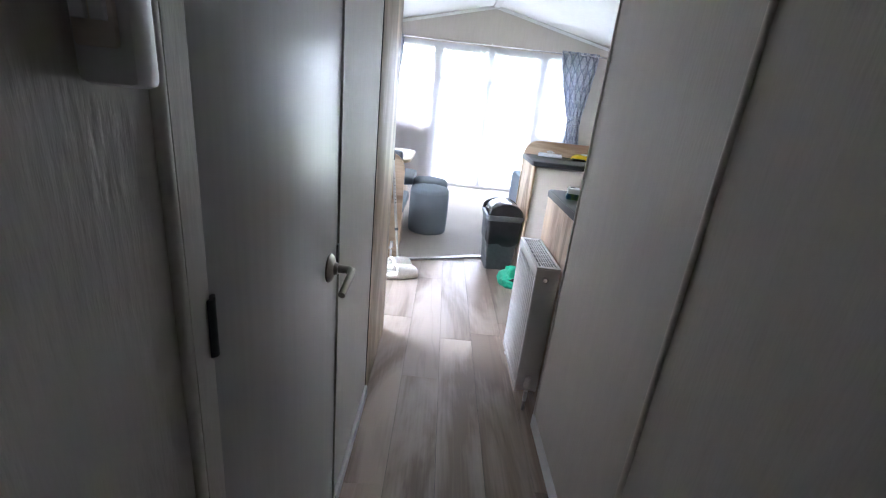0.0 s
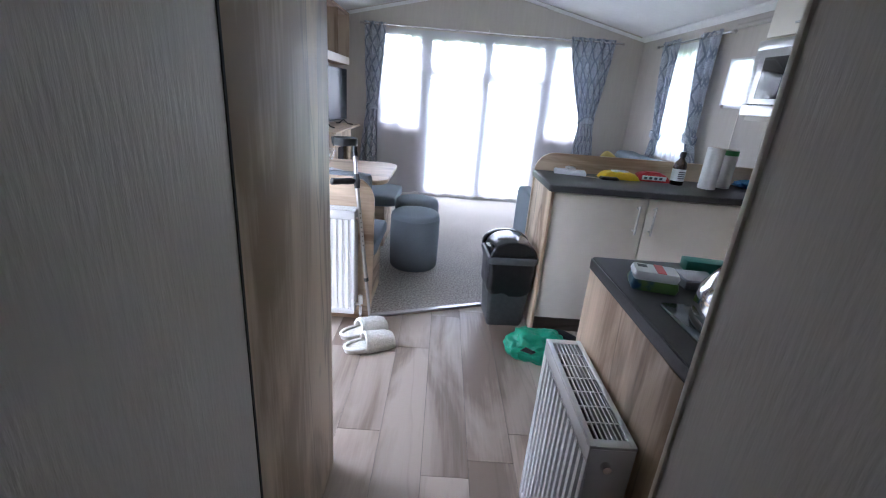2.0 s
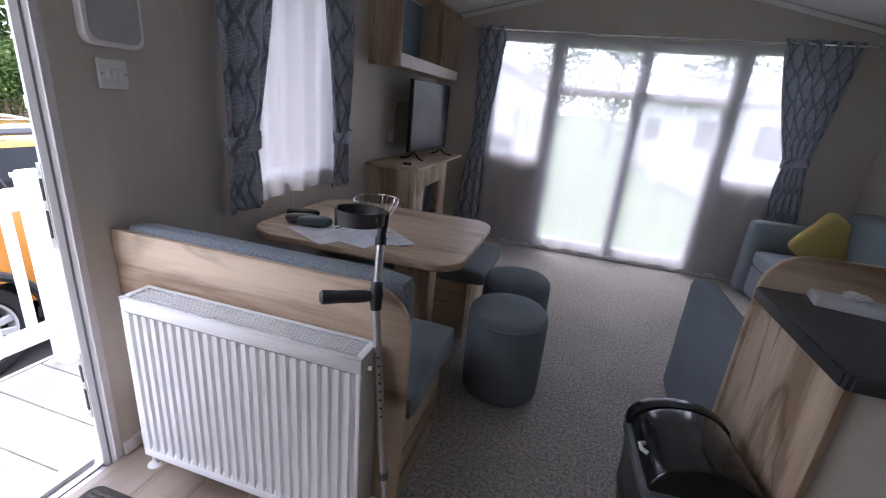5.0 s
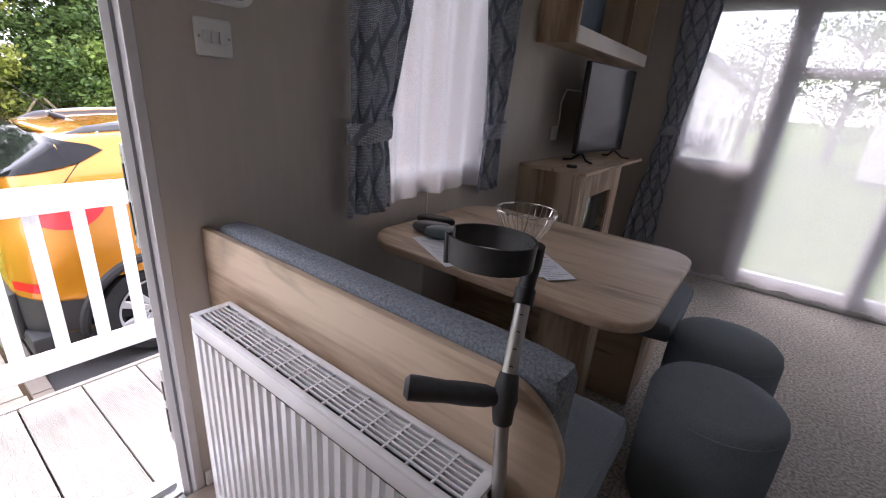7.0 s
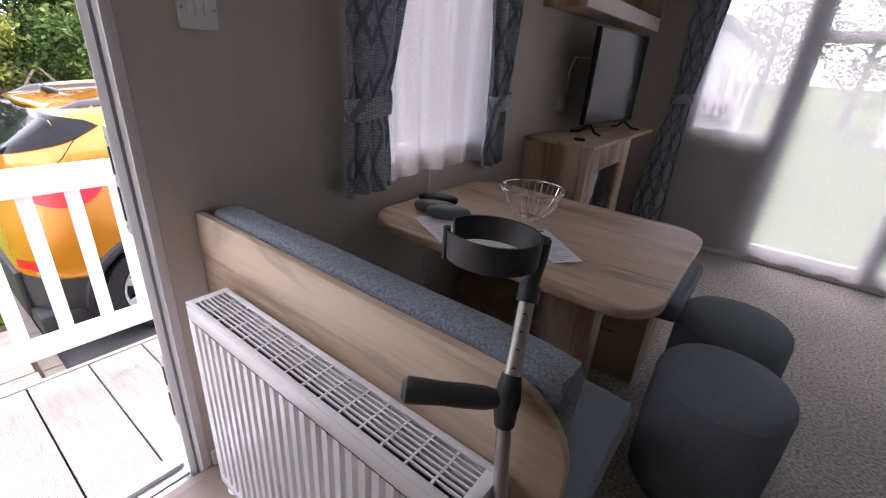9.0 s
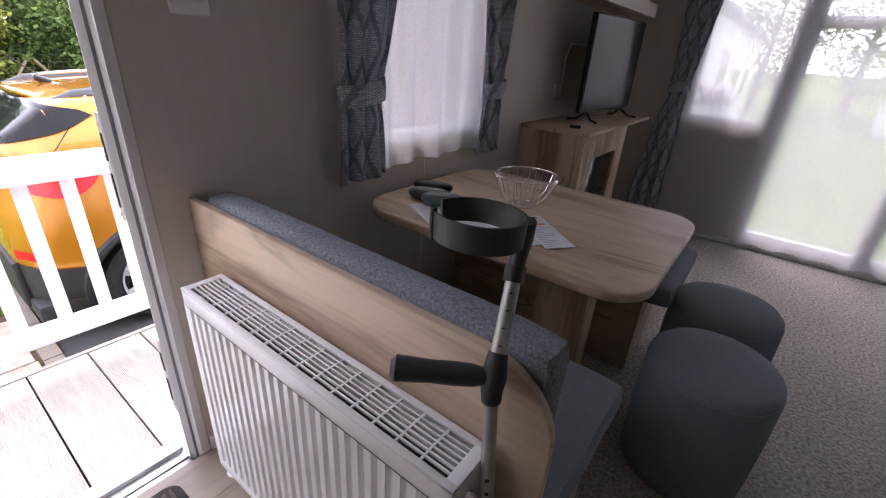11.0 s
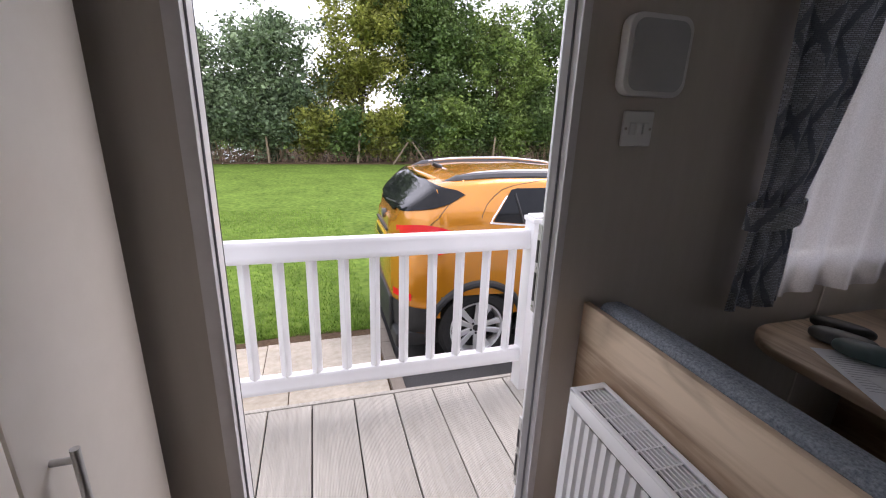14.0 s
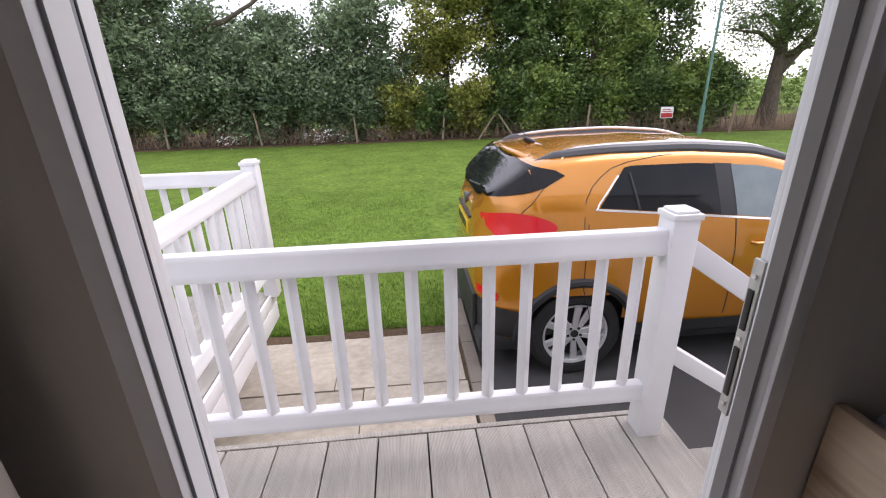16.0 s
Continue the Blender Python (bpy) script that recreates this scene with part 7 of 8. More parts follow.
part("rear_window", tail_glass(-0.63, -0.385, lambda y: 9.0, (1, -1)), M_TINT, car, "dark rear window", smooth=60)
for s in (1, -1):
    part("rear_quarter_glass", tail_glass(-0.385, -0.12, lambda y: along([(-0.385, 1.565), (-0.18, 1.525), (-0.12, 1.49)], y), (s,)), M_TINT, car, "dark glass wrapping round the tailgate", smooth=60)
sp = bmesh.new()
grid = []
for i in range(7):
    row = []
    for j in range(17):
        f, k = -1 + j / 8, i / 6
        tail = Vector((0.71 * f, -0.385 + 0.2 * f * f, 1.607 - 0.07 * f * f))
        front = Vector((0.64 * f, -0.1, cap_z(0.64 * f, -0.1) + 0.008))
        row.append(sp.verts.new(tail.lerp(front, k)))
    grid.append(row)
for i in range(6):
    for j in range(16):
        sp.faces.new((grid[i][j], grid[i][j + 1], grid[i + 1][j + 1], grid[i + 1][j]))
sol = part("spoiler", sp, M_PAINT, car, "orange roof spoiler", smooth=60)
mod = sol.modifiers.new("thick", "SOLIDIFY")
mod.thickness = 0.03
mod.offset = -1
for s in (1, -1):
    arch_ = [(0.03, 0.98), (0.0, 1.08), (-0.01, 1.2), (0.0, 1.34), (0.05, 1.42), (0.12, 1.48), (0.2, 1.53), (0.32, 1.562), (0.55, 1.59), (0.9, 1.6)]
    part("door_gap", tube([(s * (side_w(y, z) + 0.001), y, z) for y, z in arch_], 0.003, 5), M_DARK, car)
for s in (1, -1):
    lamp = part("tail_lamp", side_panel(-0.636, -0.197, lambda y: 1.185 - 0.15 * max(0.0, 1 - ((y + 0.42) / 0.225) ** 2) ** 0.7, lambda y: 1.188 + 0.078 * max(0.0, 1 - ((y + 0.42) / 0.225) ** 2) ** 0.8, 0.016, 18, 5, (s,)), M_RED, car, "red tail lamp", smooth=60)
    part("reflector", side_panel(-0.685, -0.57, lambda y: 0.63, lambda y: 0.69, 0.014, 8, 2, (s,)), M_RED, car, "red bumper reflector")
    rail = [(s * 0.56, y, cap_z(0.56, y) + 0.024 + 0.012 * math.sin(math.pi * (y + 0.15) / 1.75)) for y in np.linspace(-0.1, 1.6, 15)]
    part("roof_rail", tube([(float(a), float(b), float(c)) for a, b, c in rail], [0.005] + [0.014] * 13 + [0.005], 8), M_ALU, car, "silver roof rail")
    part("roof_rail_base", tube([(s * 0.59, float(y), cap_z(0.59, float(y)) - 0.006) for y in np.linspace(-0.3, 1.7, 15)], [0.004, 0.042] + [0.05] * 11 + [0.042, 0.004], 10), M_CLADG, car, "black roof rail base")
    hand = [(s * (side_w(y, 1.0) + d), y, 1.0 + 0.004 * d) for y, d in ((1.2, 0.0), (1.22, 0.03), (1.32, 0.034), (1.39, 0.03), (1.41, 0.0))]
    part("door_handle", tube(hand, 0.012, 8), M_PAINT, car)
    mir = puff(s * 0.93 - 0.09, s * 0.93 + 0.09, 1.72, 1.84, 1.02, 1.17, 0.05, 0.0, 6)
    part("wing_mirror", mir, M_PAINT, car)
    for y0 in (0.02, 1.075, 2.02):
        line = [(s * (side_w(y0 + 0.04 * math.sin(3 * z), z) + 0.0015), y0 + (0.3 * max(0, 0.72 - z) if y0 < 0.1 else 0.03 * math.sin(3 * z)), z) for z in np.linspace(0.45, 1.19, 12)]
        part("door_gap", tube([(float(a), float(b), float(c)) for a, b, c in line], 0.003, 5), M_DARK, car)
hatch = [(side_w(y, z) + 0.003, y, z) for y, z in ((-0.2, 1.5), (-0.3, 1.4), (-0.36, 1.33), (-0.41, 1.28), (-0.45, 1.22))]
part("hatch_gap", tube(hatch, 0.003, 5), M_DARK, car)
plate = part("number_plate", box(-0.26, 0.26, -0.704, -0.69, 0.96, 1.07, 0.003), M_PLATE, car, "yellow rear number plate")
part("plate_print", join(*[box(-0.22 + 0.062 * k, -0.18 + 0.062 * k, -0.7065, -0.7035, 0.98, 1.05) for k in range(7)]), M_BLACK, plate)
part("plate_garnish", box(-0.3, 0.3, -0.7, -0.66, 1.1, 1.125, 0.008), M_CLAD, car)
part("badge", rod((0, -0.686, 1.2), (0, -0.65, 1.2), 0.045, 0.045, 24), M_GREYP, car)
part("aerial", join(rod((0, -0.12, 1.62), (0, -0.2, 1.66), 0.03, 0.02), rod((0, -0.14, 1.64), (0, -0.42, 1.9), 0.004, 0.002)), M_BLACK, car)
part("rear_wiper", tube([(0.0, -0.64, 1.34), (0.12, -0.64, 1.352), (0.34, -0.61, 1.37)], 0.008, 6), M_BLACK, car)
for s in (1, -1):
    part("headlamp", side_panel(3.02, 3.3, lambda y: 0.72, lambda y: 0.84, 0.008, 8, 3, (s,)), M_PALEGLASS, car)
for ai, a in enumerate(AXLES):
    for s in (1, -1):
        wh = part("wheel", rod((s * 0.66, a, WR), (s * 0.8, a, WR), 0.2, 0.2, 24), M_CLAD, car)
        o = s * 0.885
        prof = [(0.235, -0.2), (0.31, -0.21), (0.338, -0.19), (0.345, -0.16), (0.345, -0.06), (0.338, -0.03), (0.31, -0.01), (0.26, -0.012), (0.24, -0.03)]
        turn = Matrix.Translation((o, a, WR)) @ Matrix.Rotation(radians(90 * s), 4, "Y")
        bm = lathe(prof, 48)
        bm.transform(turn)
        part("tyre", bm, M_TYRE, wh, "black tyre")
        bm = lathe([(0.17, -0.17), (0.235, -0.16), (0.235, -0.03), (0.243, -0.018), (0.228, -0.022), (0.222, -0.05), (0.21, -0.12)], 48)
        for k in range(5):
            for d in (-0.17, 0.17):
                t = 2 * math.pi * k / 5 + 0.3
                p = [(0.045 * math.cos(t + d * 2), 0.045 * math.sin(t + d * 2)), (0.232 * math.cos(t + d * 1.35), 0.232 * math.sin(t + d * 1.35))]
                n = Vector((-(p[1][1] - p[0][1]), p[1][0] - p[0][0])).normalized()
                w0, w1 = 0.018, 0.027
                quad = [(p[0][0] - n.x * w0, p[0][1] - n.y * w0), (p[1][0] - n.x * w1, p[1][1] - n.y * w1), (p[1][0] + n.x * w1, p[1][1] + n.y * w1), (p[0][0] + n.x * w0, p[0][1] + n.y * w0)]
                bm = join(bm, slab(quad, "z", -0.06, -0.034, 0.004, 1))
        bm = join(bm, rod((0, 0, -0.07), (0, 0, -0.036), 0.07, 0.062, 24))
        bm.transform(turn)
        rim = part("rim", bm, M_RIM, wh, "silver five-spoke alloy rim", smooth=30)
        bm = join(rod((0, 0, -0.04), (0, 0, -0.028), 0.03, 0.028, 20), *[rod((0.05 * math.cos(2 * math.pi * k / 5), 0.05 * math.sin(2 * math.pi * k / 5), -0.04), (0.05 * math.cos(2 * math.pi * k / 5), 0.05 * math.sin(2 * math.pi * k / 5), -0.033), 0.011) for k in range(5)])
        bm.transform(turn)
        part("hub_cap", bm, M_CLAD, wh)


# ---- field edge: trees, shrubs, fence ----
def leaf_material(name, dark, light, trans=0.25):
    m = mat(name, dark, light, 0.6, scale=0.9, rand=0.55, island=True, spec=0.3, stain=0.2)
    nt = m.node_tree
    p = nt.nodes["Principled BSDF"]
    tl, mx = nt.nodes.new("ShaderNodeBsdfTranslucent"), nt.nodes.new("ShaderNodeMixShader")
    nt.links.new(p.inputs["Base Color"].links[0].from_socket, tl.inputs[0])
    mx.inputs[0].default_value = trans
    nt.links.new(p.outputs[0], mx.inputs[1])
    nt.links.new(tl.outputs[0], mx.inputs[2])
    nt.links.new(mx.outputs[0], nt.nodes["Material Output"].inputs[0])
    return m


M_LEAF = [leaf_material("grey_green_leaf", (0.06, 0.105, 0.05), (0.27, 0.35, 0.2)), leaf_material("yellow_green_leaf", (0.13, 0.16, 0.03), (0.4, 0.41, 0.1), 0.35), leaf_material("dark_green_leaf", (0.04, 0.085, 0.026), (0.18, 0.26, 0.08)), leaf_material("mid_green_leaf", (0.07, 0.125, 0.03), (0.28, 0.37, 0.1))]
M_BARK = mat("grey_bark", (0.075, 0.06, 0.045), (0.16, 0.135, 0.105), 0.95, scale=14, stretch=(1, 1, 0.25), bump=0.9, bscale=18, bstretch=(1, 1, 0.2), spec=0.1)
M_STEM = mat("dry_bramble_stem", (0.13, 0.085, 0.05), (0.3, 0.21, 0.14), 0.9, scale=6, rand=0.3, island=True)
M_POSTW = mat("weathered_post_wood", (0.2, 0.15, 0.1), (0.32, 0.25, 0.18), 0.9, scale=20, stretch=(1, 1, 0.1), bump=0.4, bscale=60)


def leaves(clumps, per, size, seed, spread):
    """Many small leaves, two triangles each, gathered round clump centres: vertices and faces."""
    rng = np.random.default_rng(seed)
    c = np.repeat(np.array(clumps, float), per, axis=0)
    n = len(c)
    p = c + rng.normal(0, 1, (n, 3)) * np.array([spread, spread, spread * 0.8])
    d = rng.normal(0, 1, (n, 3))
    d[:, 2] = d[:, 2] * 0.6 + 0.25
    d /= np.linalg.norm(d, axis=1)[:, None]
    e = np.cross(d, rng.normal(0, 1, (n, 3)))
    e /= np.linalg.norm(e, axis=1)[:, None]
    s = (size * rng.uniform(0.6, 1.35, n))[:, None]
    v = np.stack([p, p + d * s * 0.5 + e * s * 0.26, p + d * s, p + d * s * 0.5 - e * s * 0.26], 1)
    return v.reshape(-1, 3), np.arange(4 * n).reshape(-1, 4)


def tree(name, x, y, height, spread, trunk_r, leaf, seed, clumps, per, low=0.35, label="", size=0.11, crown_off=(0, 0), limbs=9, flat=1.0, part_spread=0.3, bare=0.1):
    rnd = random.Random(seed)
    ob = thing(name, (x, y, GROUND - 0.05), label, "tree" if trunk_r > 0.06 else "shrub", local=True)
    fork = height * low
    pts = [(0, 0, 0)]
    for k in range(1, 6):
        pts.append((crown_off[0] * k / 10 + rnd.uniform(-0.05, 0.05) * trunk_r * 8, crown_off[1] * k / 10 + rnd.uniform(-0.05, 0.05) * trunk_r * 8, height * 0.8 * k / 5))
    bm = tube(pts, [trunk_r * (1.25 if k == 0 else 1 - 0.16 * k) for k in range(6)], 9)
    tips = []
    for k in range(limbs):
        z = fork * rnd.uniform(0.5, 1.0) + (height * 0.75 - fork) * k / max(1, limbs - 1)
        a = rnd.uniform(0, 2 * math.pi)
        r = spread * rnd.uniform(0.55, 0.95)
        t = min(1, z / (height * 0.8)) * 5
        i = min(4, int(t))
        base = Vector(pts[i]).lerp(Vector(pts[i + 1]), t - i)
        end = base + Vector((math.cos(a) * r, math.sin(a) * r, rnd.uniform(0.2, 0.5) * r))
        mid = base.lerp(end, 0.5) + Vector((rnd.uniform(-0.15, 0.15), rnd.uniform(-0.15, 0.15), rnd.uniform(0.0, 0.3))) * r * 0.5
        rr = trunk_r * 0.42
        bm = join(bm, tube([base, mid, end], [rr, rr * 0.6, rr * 0.15], 6))
        tips += [mid, end, base.lerp(mid, 0.6)]
    part("trunk", bm, M_BARK, ob, "grey-brown trunk and limbs")
    cl = []
    cz, rz_ = (height + fork * 0.55) / 2, (height - fork * 0.55) / 2
    while len(cl) < clumps:
        if rnd.random() < 0.35 and tips:
            t = rnd.choice(tips)
            cl.append((t.x + rnd.gauss(0, 0.25) * spread * 0.5, t.y + rnd.gauss(0, 0.25) * spread * 0.5, t.z + rnd.gauss(0.1, 0.25)))
            continue
        a, b = rnd.uniform(0, 2 * math.pi), math.acos(rnd.uniform(-1, 1))
        r = rnd.uniform(0.45, 1.0) ** 0.6
        wob = 0.75 + 0.5 * noise.noise(Vector((math.cos(a) * 1.3 + seed, math.sin(a) * 1.3, math.cos(b) * 1.6)))
        px, py, pz = crown_off[0] + spread * r * wob * math.sin(b) * math.cos(a), crown_off[1] + spread * r * wob * math.sin(b) * math.sin(a), cz + rz_ * r * wob * math.cos(b) * flat
        if leaf == 0:
            k = 1.12 - 0.6 * max(0.0, (pz - cz) / rz_)
            px, py = crown_off[0] + (px - crown_off[0]) * k, crown_off[1] + (py - crown_off[1]) * k
        if noise.noise(Vector((px, py, pz)) * 0.9 + Vector((seed, 0, 0))) > -0.22 and pz > bare:
            cl.append((px, py, pz))
    v, f = leaves(cl, per, size, seed, part_spread)
    v[:, 2] = np.maximum(v[:, 2], 0.05)
    me = bpy.data.meshes.new("crown")
    me.from_pydata(v.tolist(), [], f.tolist())
    me.materials.append(M_LEAF[leaf])
    crown = new("crown", me)
    crown.parent = ob
    return ob


# tall trees behind, then the shrub belt at the fence
TREES = [
    (-23.5, -12.0, 9.5, 3.6, 0.2, 2, 0.2), (-22.0, -6.5, 8.5, 3.2, 0.22, 0, 0.22), (-21.3, -2.6, 5.2, 1.9, 0.1, 0, 0.1), (-21.2, 0.4, 4.7, 1.9, 0.1, 0, 0.1), (-21.5, 3.6, 5.4, 2.2, 0.12, 0, 0.1),
    (-22.2, 7.6, 8.6, 2.5, 0.16, 1, 0.2), (-21.6, 11.0, 7.6, 2.6, 0.15, 2, 0.12), (-21.2, 14.0, 6.4, 2.3, 0.13, 3, 0.12), (-22.5, 17.4, 7.2, 2.4, 0.14, 2, 0.15), (-24.0, 11.5, 10.5, 3.0, 0.2, 2, 0.25),
]
for k, (x, y, h, sp_, tr_, leaf, low) in enumerate(TREES):
    kinds = ("grey-green leafy tree by the field fence", "yellow-green autumn tree by the field fence", "dark green broadleaf tree by the field fence", "mid-green broadleaf tree by the field fence")
    grown = tree("tree", x, y, h * 1.22, sp_ * 1.05, tr_, leaf, 20 + k, int(150 * sp_ * sp_ / 4) + 150, 62, low, kinds[leaf], size=0.18, part_spread=0.24)
    if k == 1:
        part("limb", tube([(0.3, 1.0, 3.2), (1.2, 3.4, 4.0), (1.6, 4.5, 4.45), (1.7, 5.4, 4.68), (1.7, 6.5, 5.25), (1.6, 7.4, 5.9)], [0.16, 0.13, 0.11, 0.09, 0.07, 0.04], 8), M_BARK, grown, "long dark limb reaching out over the shrubs")
big = tree("tree", -20.3, 22.1, 9.5, 4.0, 0.36, 2, 77, 420, 60, 0.42, "large thick-trunked tree at the end of the hedge", limbs=12, bare=3.2)
part("limb", tube([(0.0, 0.05, 2.2), (0.25, 0.8, 3.4), (0.4, 1.8, 4.9), (0.5, 3.0, 5.8)], [0.2, 0.17, 0.13, 0.06], 9), M_BARK, big, "thick limb leaning out from the trunk")
tree("tree", -19.5, 30.0, 8.5, 3.4, 0.25, 2, 78, 360, 50, 0.2, "dark green broadleaf tree by the field fence")
tree("tree", -27.0, -20.0, 9.0, 4.0, 0.25, 2, 79, 360, 50, 0.15, "dark green broadleaf tree by the field fence")
rnd = random.Random(8)
for k in range(26):
    y = -15 + 1.55 * k
    if 19.5 < y < 24.5:
        continue
    leaf = 0 if y < 5 else (1 if y < 8.5 and k % 2 else (2, 3)[k % 2])
    h = rnd.uniform(3.0, 4.6) if y < 4.6 else (rnd.uniform(1.8, 2.4) if y < 8.5 else rnd.uniform(2.6, 3.8))
    tree("shrub", -20.3 + rnd.uniform(-0.3, 0.2) + max(0, (y - 12) * 0.06), y, h, rnd.uniform(1.25, 1.6), 0.045, leaf, 200 + k, 150, 60, 0.1, "dense leafy shrub growing through the wire fence", size=0.17, limbs=7, part_spread=0.2, bare=rnd.uniform(0.2, 0.7))
wood_bank = []
rng = np.random.default_rng(5)
for k in range(900):
    y = rng.uniform(-30, 45)
    wood_bank.append((-31 + rng.normal(0, 1.2), y, GROUND + rng.uniform(0, 1) ** 1.3 * (1.3 + 1.6 * (y > 12) + 0.5 * math.sin(y * 0.37) + 0.3 * math.sin(y * 1.1))))
v, f = leaves(wood_bank, 22, 0.3, 6, 0.65)
me = bpy.data.meshes.new("far_hedge")
me.from_pydata(v.tolist(), [], f.tolist())
me.materials.append(M_LEAF[3])
tagged(new("far_hedge", me), "distant hedge and woodland beyond the field", "hedge", kind="stuff")
single("hedge_bank", slab([(-19.2, -30), (-19.2, 12), (-17.6, 30), (-26, 30), (-26, -30)], "z", GROUND - 0.03, GROUND + 0.02), M_SOIL, "brown leaf litter under the hedge", "soil", kind="structure")
rnd = random.Random(12)
vs, fs = [], []
for k in range(2200):
    y = rnd.uniform(-16, 24)
    x = -19.7 + max(0, (y - 12) * 0.085) + rnd.uniform(-0.7, 0.15)
    h = rnd.uniform(0.2, 1.1)
    dx, dy = rnd.uniform(-0.3, 0.3), rnd.uniform(-0.5, 0.5)
    i = len(vs)
    w = rnd.uniform(0.006, 0.014)
    vs += [(x, y - w, GROUND), (x, y + w, GROUND), (x + dx, y + dy + w * 0.5, GROUND + h), (x + dx, y + dy - w * 0.5, GROUND + h)]
    fs.append((i, i + 1, i + 2, i + 3))
me = bpy.data.meshes.new("bramble")
me.from_pydata(vs, [], fs)
me.materials.append(M_STEM)
tagged(new("bramble", me), "dry brown bramble stems along the fence foot", "bramble", kind="stuff")
fence = thing("wire_fence", (-19.3, 5, GROUND), "post and wire stock fence in front of the hedge", "fence")
posts = [(-19.4, -11.5), (-19.4, -7.6), (-19.4, -3.8), (-19.4, -0.2), (-19.4, 3.6), (-19.35, 7.1), (-18.6, 12.9), (-17.9, 18.6), (-17.5, 22.0)]
rnd = random.Random(3)
for x, y in posts:
    lean = rnd.uniform(-0.12, 0.12)
    part("post", rod((x, y, GROUND - 0.05), (x, y + lean, GROUND + rnd.uniform(1.1, 1.4)), 0.05, 0.042, 8), M_POSTW, fence)
for sgn in (-1, 1):
    part("brace", rod((-19.0, 9.3 + sgn * 0.75, GROUND), (-19.1, 9.3 + sgn * 0.08, GROUND + 0.95), 0.04, 0.035, 8), M_POSTW, fence)
for z in (0.3, 0.6, 0.9, 1.1):
    part("wire", tube([(x + 0.05, y, GROUND + z) for x, y in posts], 0.003, 4), M_GREYP, fence)
sign = thing("notice_board", (-18.5, 16.2, GROUND), "small red and white notice on a stake", "sign")
part("stake", rod((-18.55, 16.2, GROUND), (-18.55, 16.2, GROUND + 0.85), 0.025), M_POSTW, sign)
M_SIGNR = mat("red_sign_print", (0.5, 0.03, 0.03), None, 0.5)
bd = part("board", box(-18.52, -18.5, 15.93, 16.47, GROUND + 0.62, GROUND + 1.06, 0.004), M_WHITE, sign)
part("red_panel", box(-18.499, -18.494, 15.96, 16.44, GROUND + 0.65, GROUND + 0.82), M_SIGNR, bd)
part("print_bar", join(box(-18.499, -18.494, 16.0, 16.4, GROUND + 0.87, GROUND + 0.9), box(-18.499, -18.494, 16.0, 16.35, GROUND + 0.94, GROUND + 0.97)), M_SIGNR, bd)
M_LAMPG = mat("green_painted_steel", (0.09, 0.2, 0.17), (0.13, 0.26, 0.22), 0.5, scale=12)
lp = thing("street_lamp", (-17.9, 17.3, GROUND), "slender green-painted lamp column", "street lamp")
part("base", rod((-17.9, 17.3, GROUND), (-17.9, 17.3, GROUND + 1.1), 0.085, 0.08), M_LAMPG, lp)
part("column", rod((-17.9, 17.3, GROUND + 1.1), (-17.9, 17.3, 6.3), 0.055, 0.04), M_LAMPG, lp)
part("lantern", box(-18.0, -17.55, 17.2, 17.4, 6.25, 6.4, 0.04), M_ALU, lp)
v, f = leaves([(-18.95 + rnd.uniform(-0.1, 0.1), 2.2 + rnd.gauss(0, 0.35), GROUND + 0.25 + rnd.uniform(0, 0.3)) for k in range(8)] + [(-19.0, -1.2 + rnd.gauss(0, 0.3), GROUND + 0.3) for k in range(4)], 16, 0.07, 9, 0.16)
me = bpy.data.meshes.new("white_flowers")
me.from_pydata(v.tolist(), [], f.tolist())
me.materials.append(M_PAPER)
tagged(new("white_flowers", me), "pale flower heads at the hedge foot", "flowers", kind="stuff")


# ---- neighbouring plots beyond the glazed front ----
M_CLADW = mat("cream_cladding", (0.66, 0.65, 0.62), (0.74, 0.73, 0.7), 0.5, scale=3, stretch=(0.2, 0.2, 1))
M_ROOFG = mat("grey_roof_sheet", (0.16, 0.16, 0.17), (0.22, 0.22, 0.23), 0.7, scale=10)


def caravan(base, rz, length, wide, label):
    ob = thing("holiday_caravan", base, label, "caravan", rz=rz, local=True)
    bms = []
    for k in range(16):
        z = 0.55 + 0.14 * k
        bms.append(box(-wide / 2, wide / 2, 0, length, z, z + 0.132))
    part("wall", join(box(-wide / 2 + 0.012, wide / 2 - 0.012, 0.012, length - 0.012, 0.1, 2.8), *bms), M_CLADW, ob)
    part("gable", slab([(-wide / 2, 2.78), (wide / 2, 2.78), (0, 3.35)], "y", 0.01, length - 0.01), M_CLADW, ob)
    part("roof", slab([(-wide / 2 - 0.15, 2.74), (0, 3.36), (wide / 2 + 0.15, 2.74), (wide / 2 + 0.15, 2.82), (0, 3.45), (-wide / 2 - 0.15, 2.82)], "y", -0.2, length + 0.2), M_ROOFG, ob)
    for x0, x1 in ((-1.3, -0.55), (0.55, 1.3)):
        w = part("window", box(x0, x1, -0.03, 0.0, 1.3, 2.4, 0.01), M_UPVC, ob)
        part("pane", box(x0 + 0.06, x1 - 0.06, -0.036, -0.03, 1.36, 2.34), M_TINT, w)
    for y in (1.2, 3.6, 6.0):
        if y + 1.2 < length:
            for s in (-1, 1):
                w = part("window", box(min(s * wide / 2, s * (wide / 2 + 0.03)), max(s * wide / 2, s * (wide / 2 + 0.03)), y, y + 1.2, 1.35, 2.35, 0.01), M_UPVC, ob)
                part("pane", box(min(s * (wide / 2 + 0.03), s * (wide / 2 + 0.036)), max(s * (wide / 2 + 0.03), s * (wide / 2 + 0.036)), y + 0.06, y + 1.14, 1.41, 2.29), M_TINT, w)
    return ob


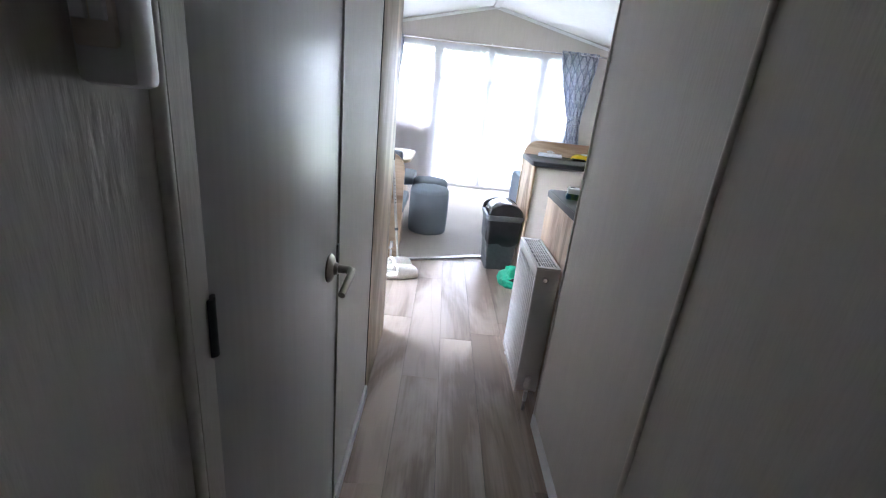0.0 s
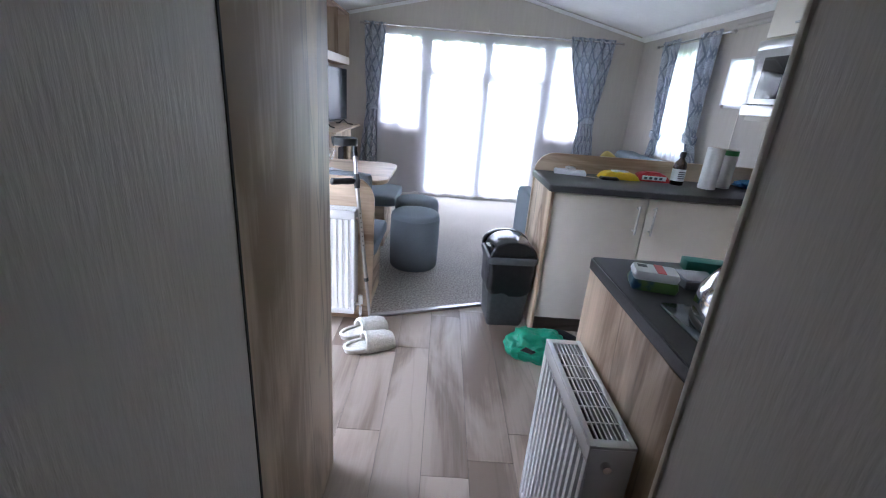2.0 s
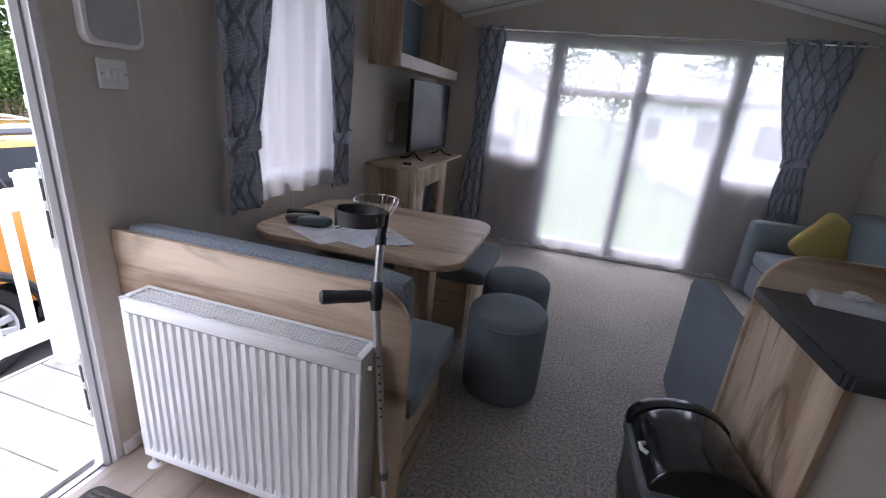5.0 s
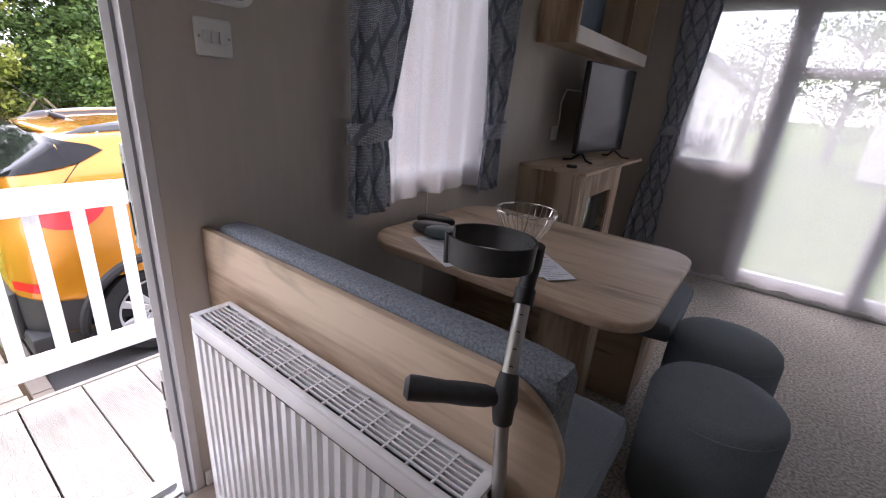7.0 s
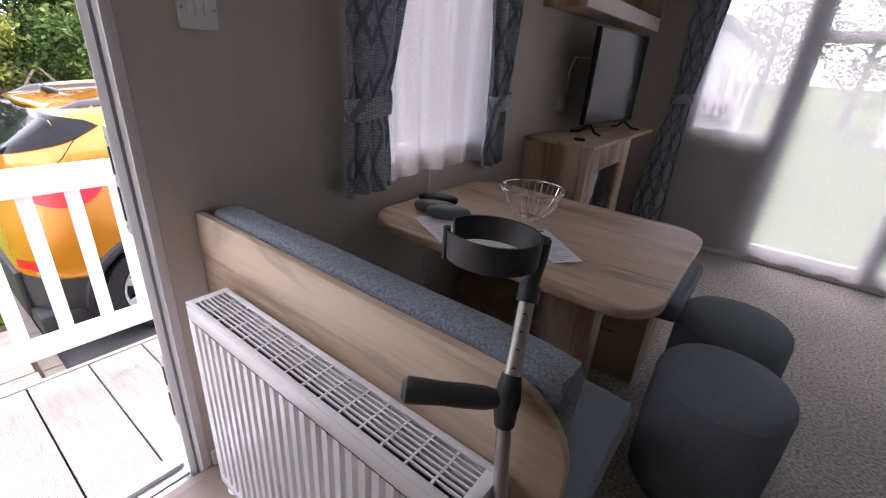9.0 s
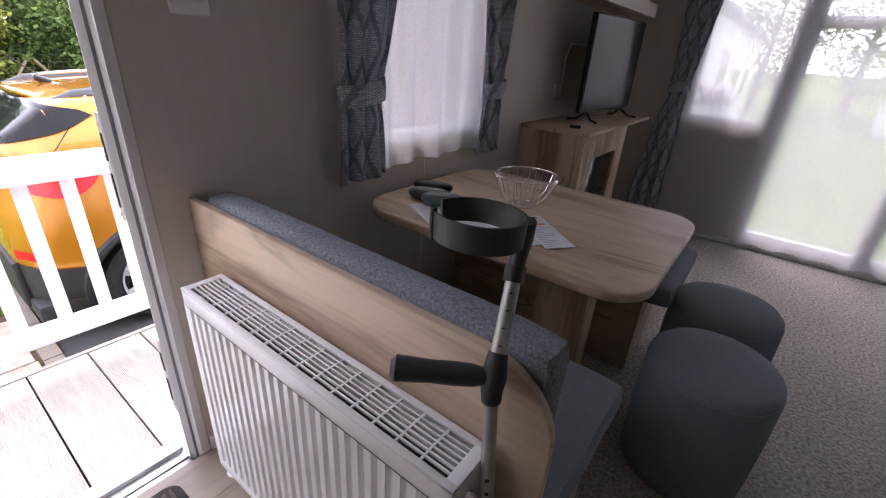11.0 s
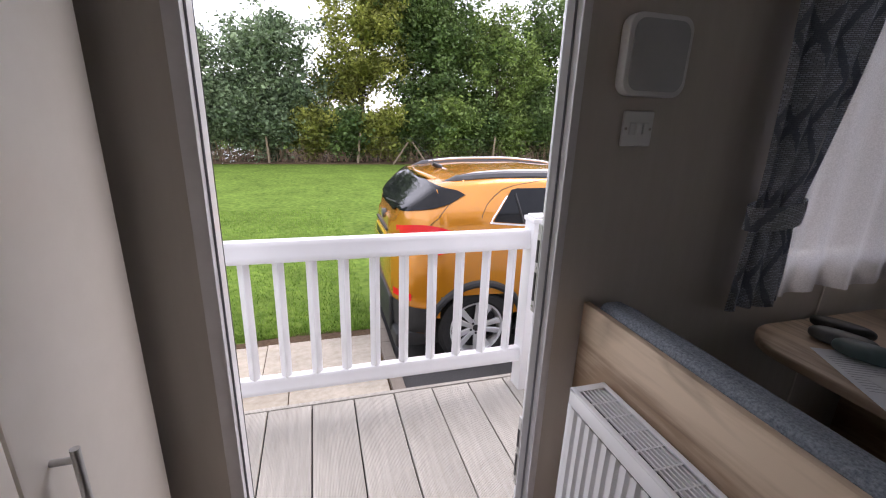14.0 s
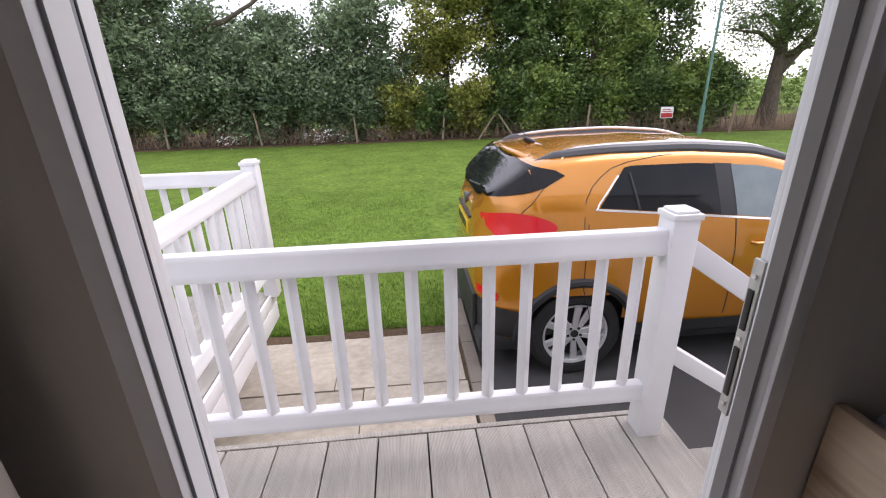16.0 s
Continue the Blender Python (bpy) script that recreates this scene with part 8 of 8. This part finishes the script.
caravan((-3.4, 13.6, GROUND), 0, 9.0, 3.7, "cream clad holiday caravan on the next plot")
caravan((8.2, 15.5, GROUND), 25, 9.0, 3.7, "cream clad holiday caravan on the plot opposite")
caravan((4.0, 27.0, GROUND), -10, 9.0, 3.7, "cream clad holiday caravan farther off")
rail_run((3.3, 20.0, GROUND), -75, 6.5, (0.0, 3.2), "white plastic balustrade of the plot opposite", 44, 0.1415)
for k, (x, y, h) in enumerate(((-2.0, 34.0, 7.5), (2.0, 38.0, 8.5), (7.5, 36.0, 8.0), (12.0, 30.0, 7.0), (-8.0, 32.0, 8.0))):
    tree("tree", x, y, h, 2.8, 0.2, (2, 3, 2, 3, 2)[k], 400 + k, 110, 28, 0.2, "leafy tree beyond the caravans", size=0.22)
for k, (x, y) in enumerate(((16.0, 8.5), (17.5, 5.0), (17.0, 12.0))):
    tree("tree", x, y, 5.5, 2.2, 0.12, 3, 500 + k, 90, 28, 0.15, "leafy tree beside the plot", size=0.16)

# ---- deck boards and floor planks, one by one ----
me_b = bpy.data.meshes.new("deck_board")
bm = box(-0.4575, 0.4575, -0.1037, 0.1037, -0.022, 0.0, 0.0015, 1)
bm.to_mesh(me_b)
bm.free()
me_b.materials.append(M_DECK)
rnd = random.Random(21)
for k in range(17):
    y = 2.928 + 0.2145 * (k + 0.5)
    if y + 0.1 > 6.58:
        break
    ob = new("deck_board", me_b)
    ob.parent = deck
    ob.matrix_basis = pose(-2.143, y, DECK + rnd.uniform(-0.001, 0.001), 0, 0, rnd.uniform(-0.05, 0.05))
far_deck = single("deck", box(-4.18, -2.64, 2.4, 4.39, DECK - 0.02, DECK - 0.002), M_DECK, "far part of the composite deck", "deck", kind="structure")
me_p = bpy.data.meshes.new("floor_plank")
cols, pw = 21, (XR - XL) / 21
bm = box(-pw / 2 + 0.0006, pw / 2 - 0.0006, -0.6044, 0.6044, -0.0039, 0.0, 0.0006, 1)
bm.to_mesh(me_p)
bm.free()
me_p.materials.append(M_PLANK)
for c in range(cols):
    y = YB - rnd.uniform(0.0, 1.1)
    while y < 6.66:
        a, b = max(y, YB), min(y + 1.21, 6.7)
        if b - a > 0.02:
            ob = new("floor_plank", me_p)
            ob.parent = floor
            ob.matrix_basis = pose(XL + pw * (c + 0.5), (a + b) / 2, 0.0) @ Matrix.Diagonal((1, (b - a) / 1.21, 1, 1))
        y += 1.21
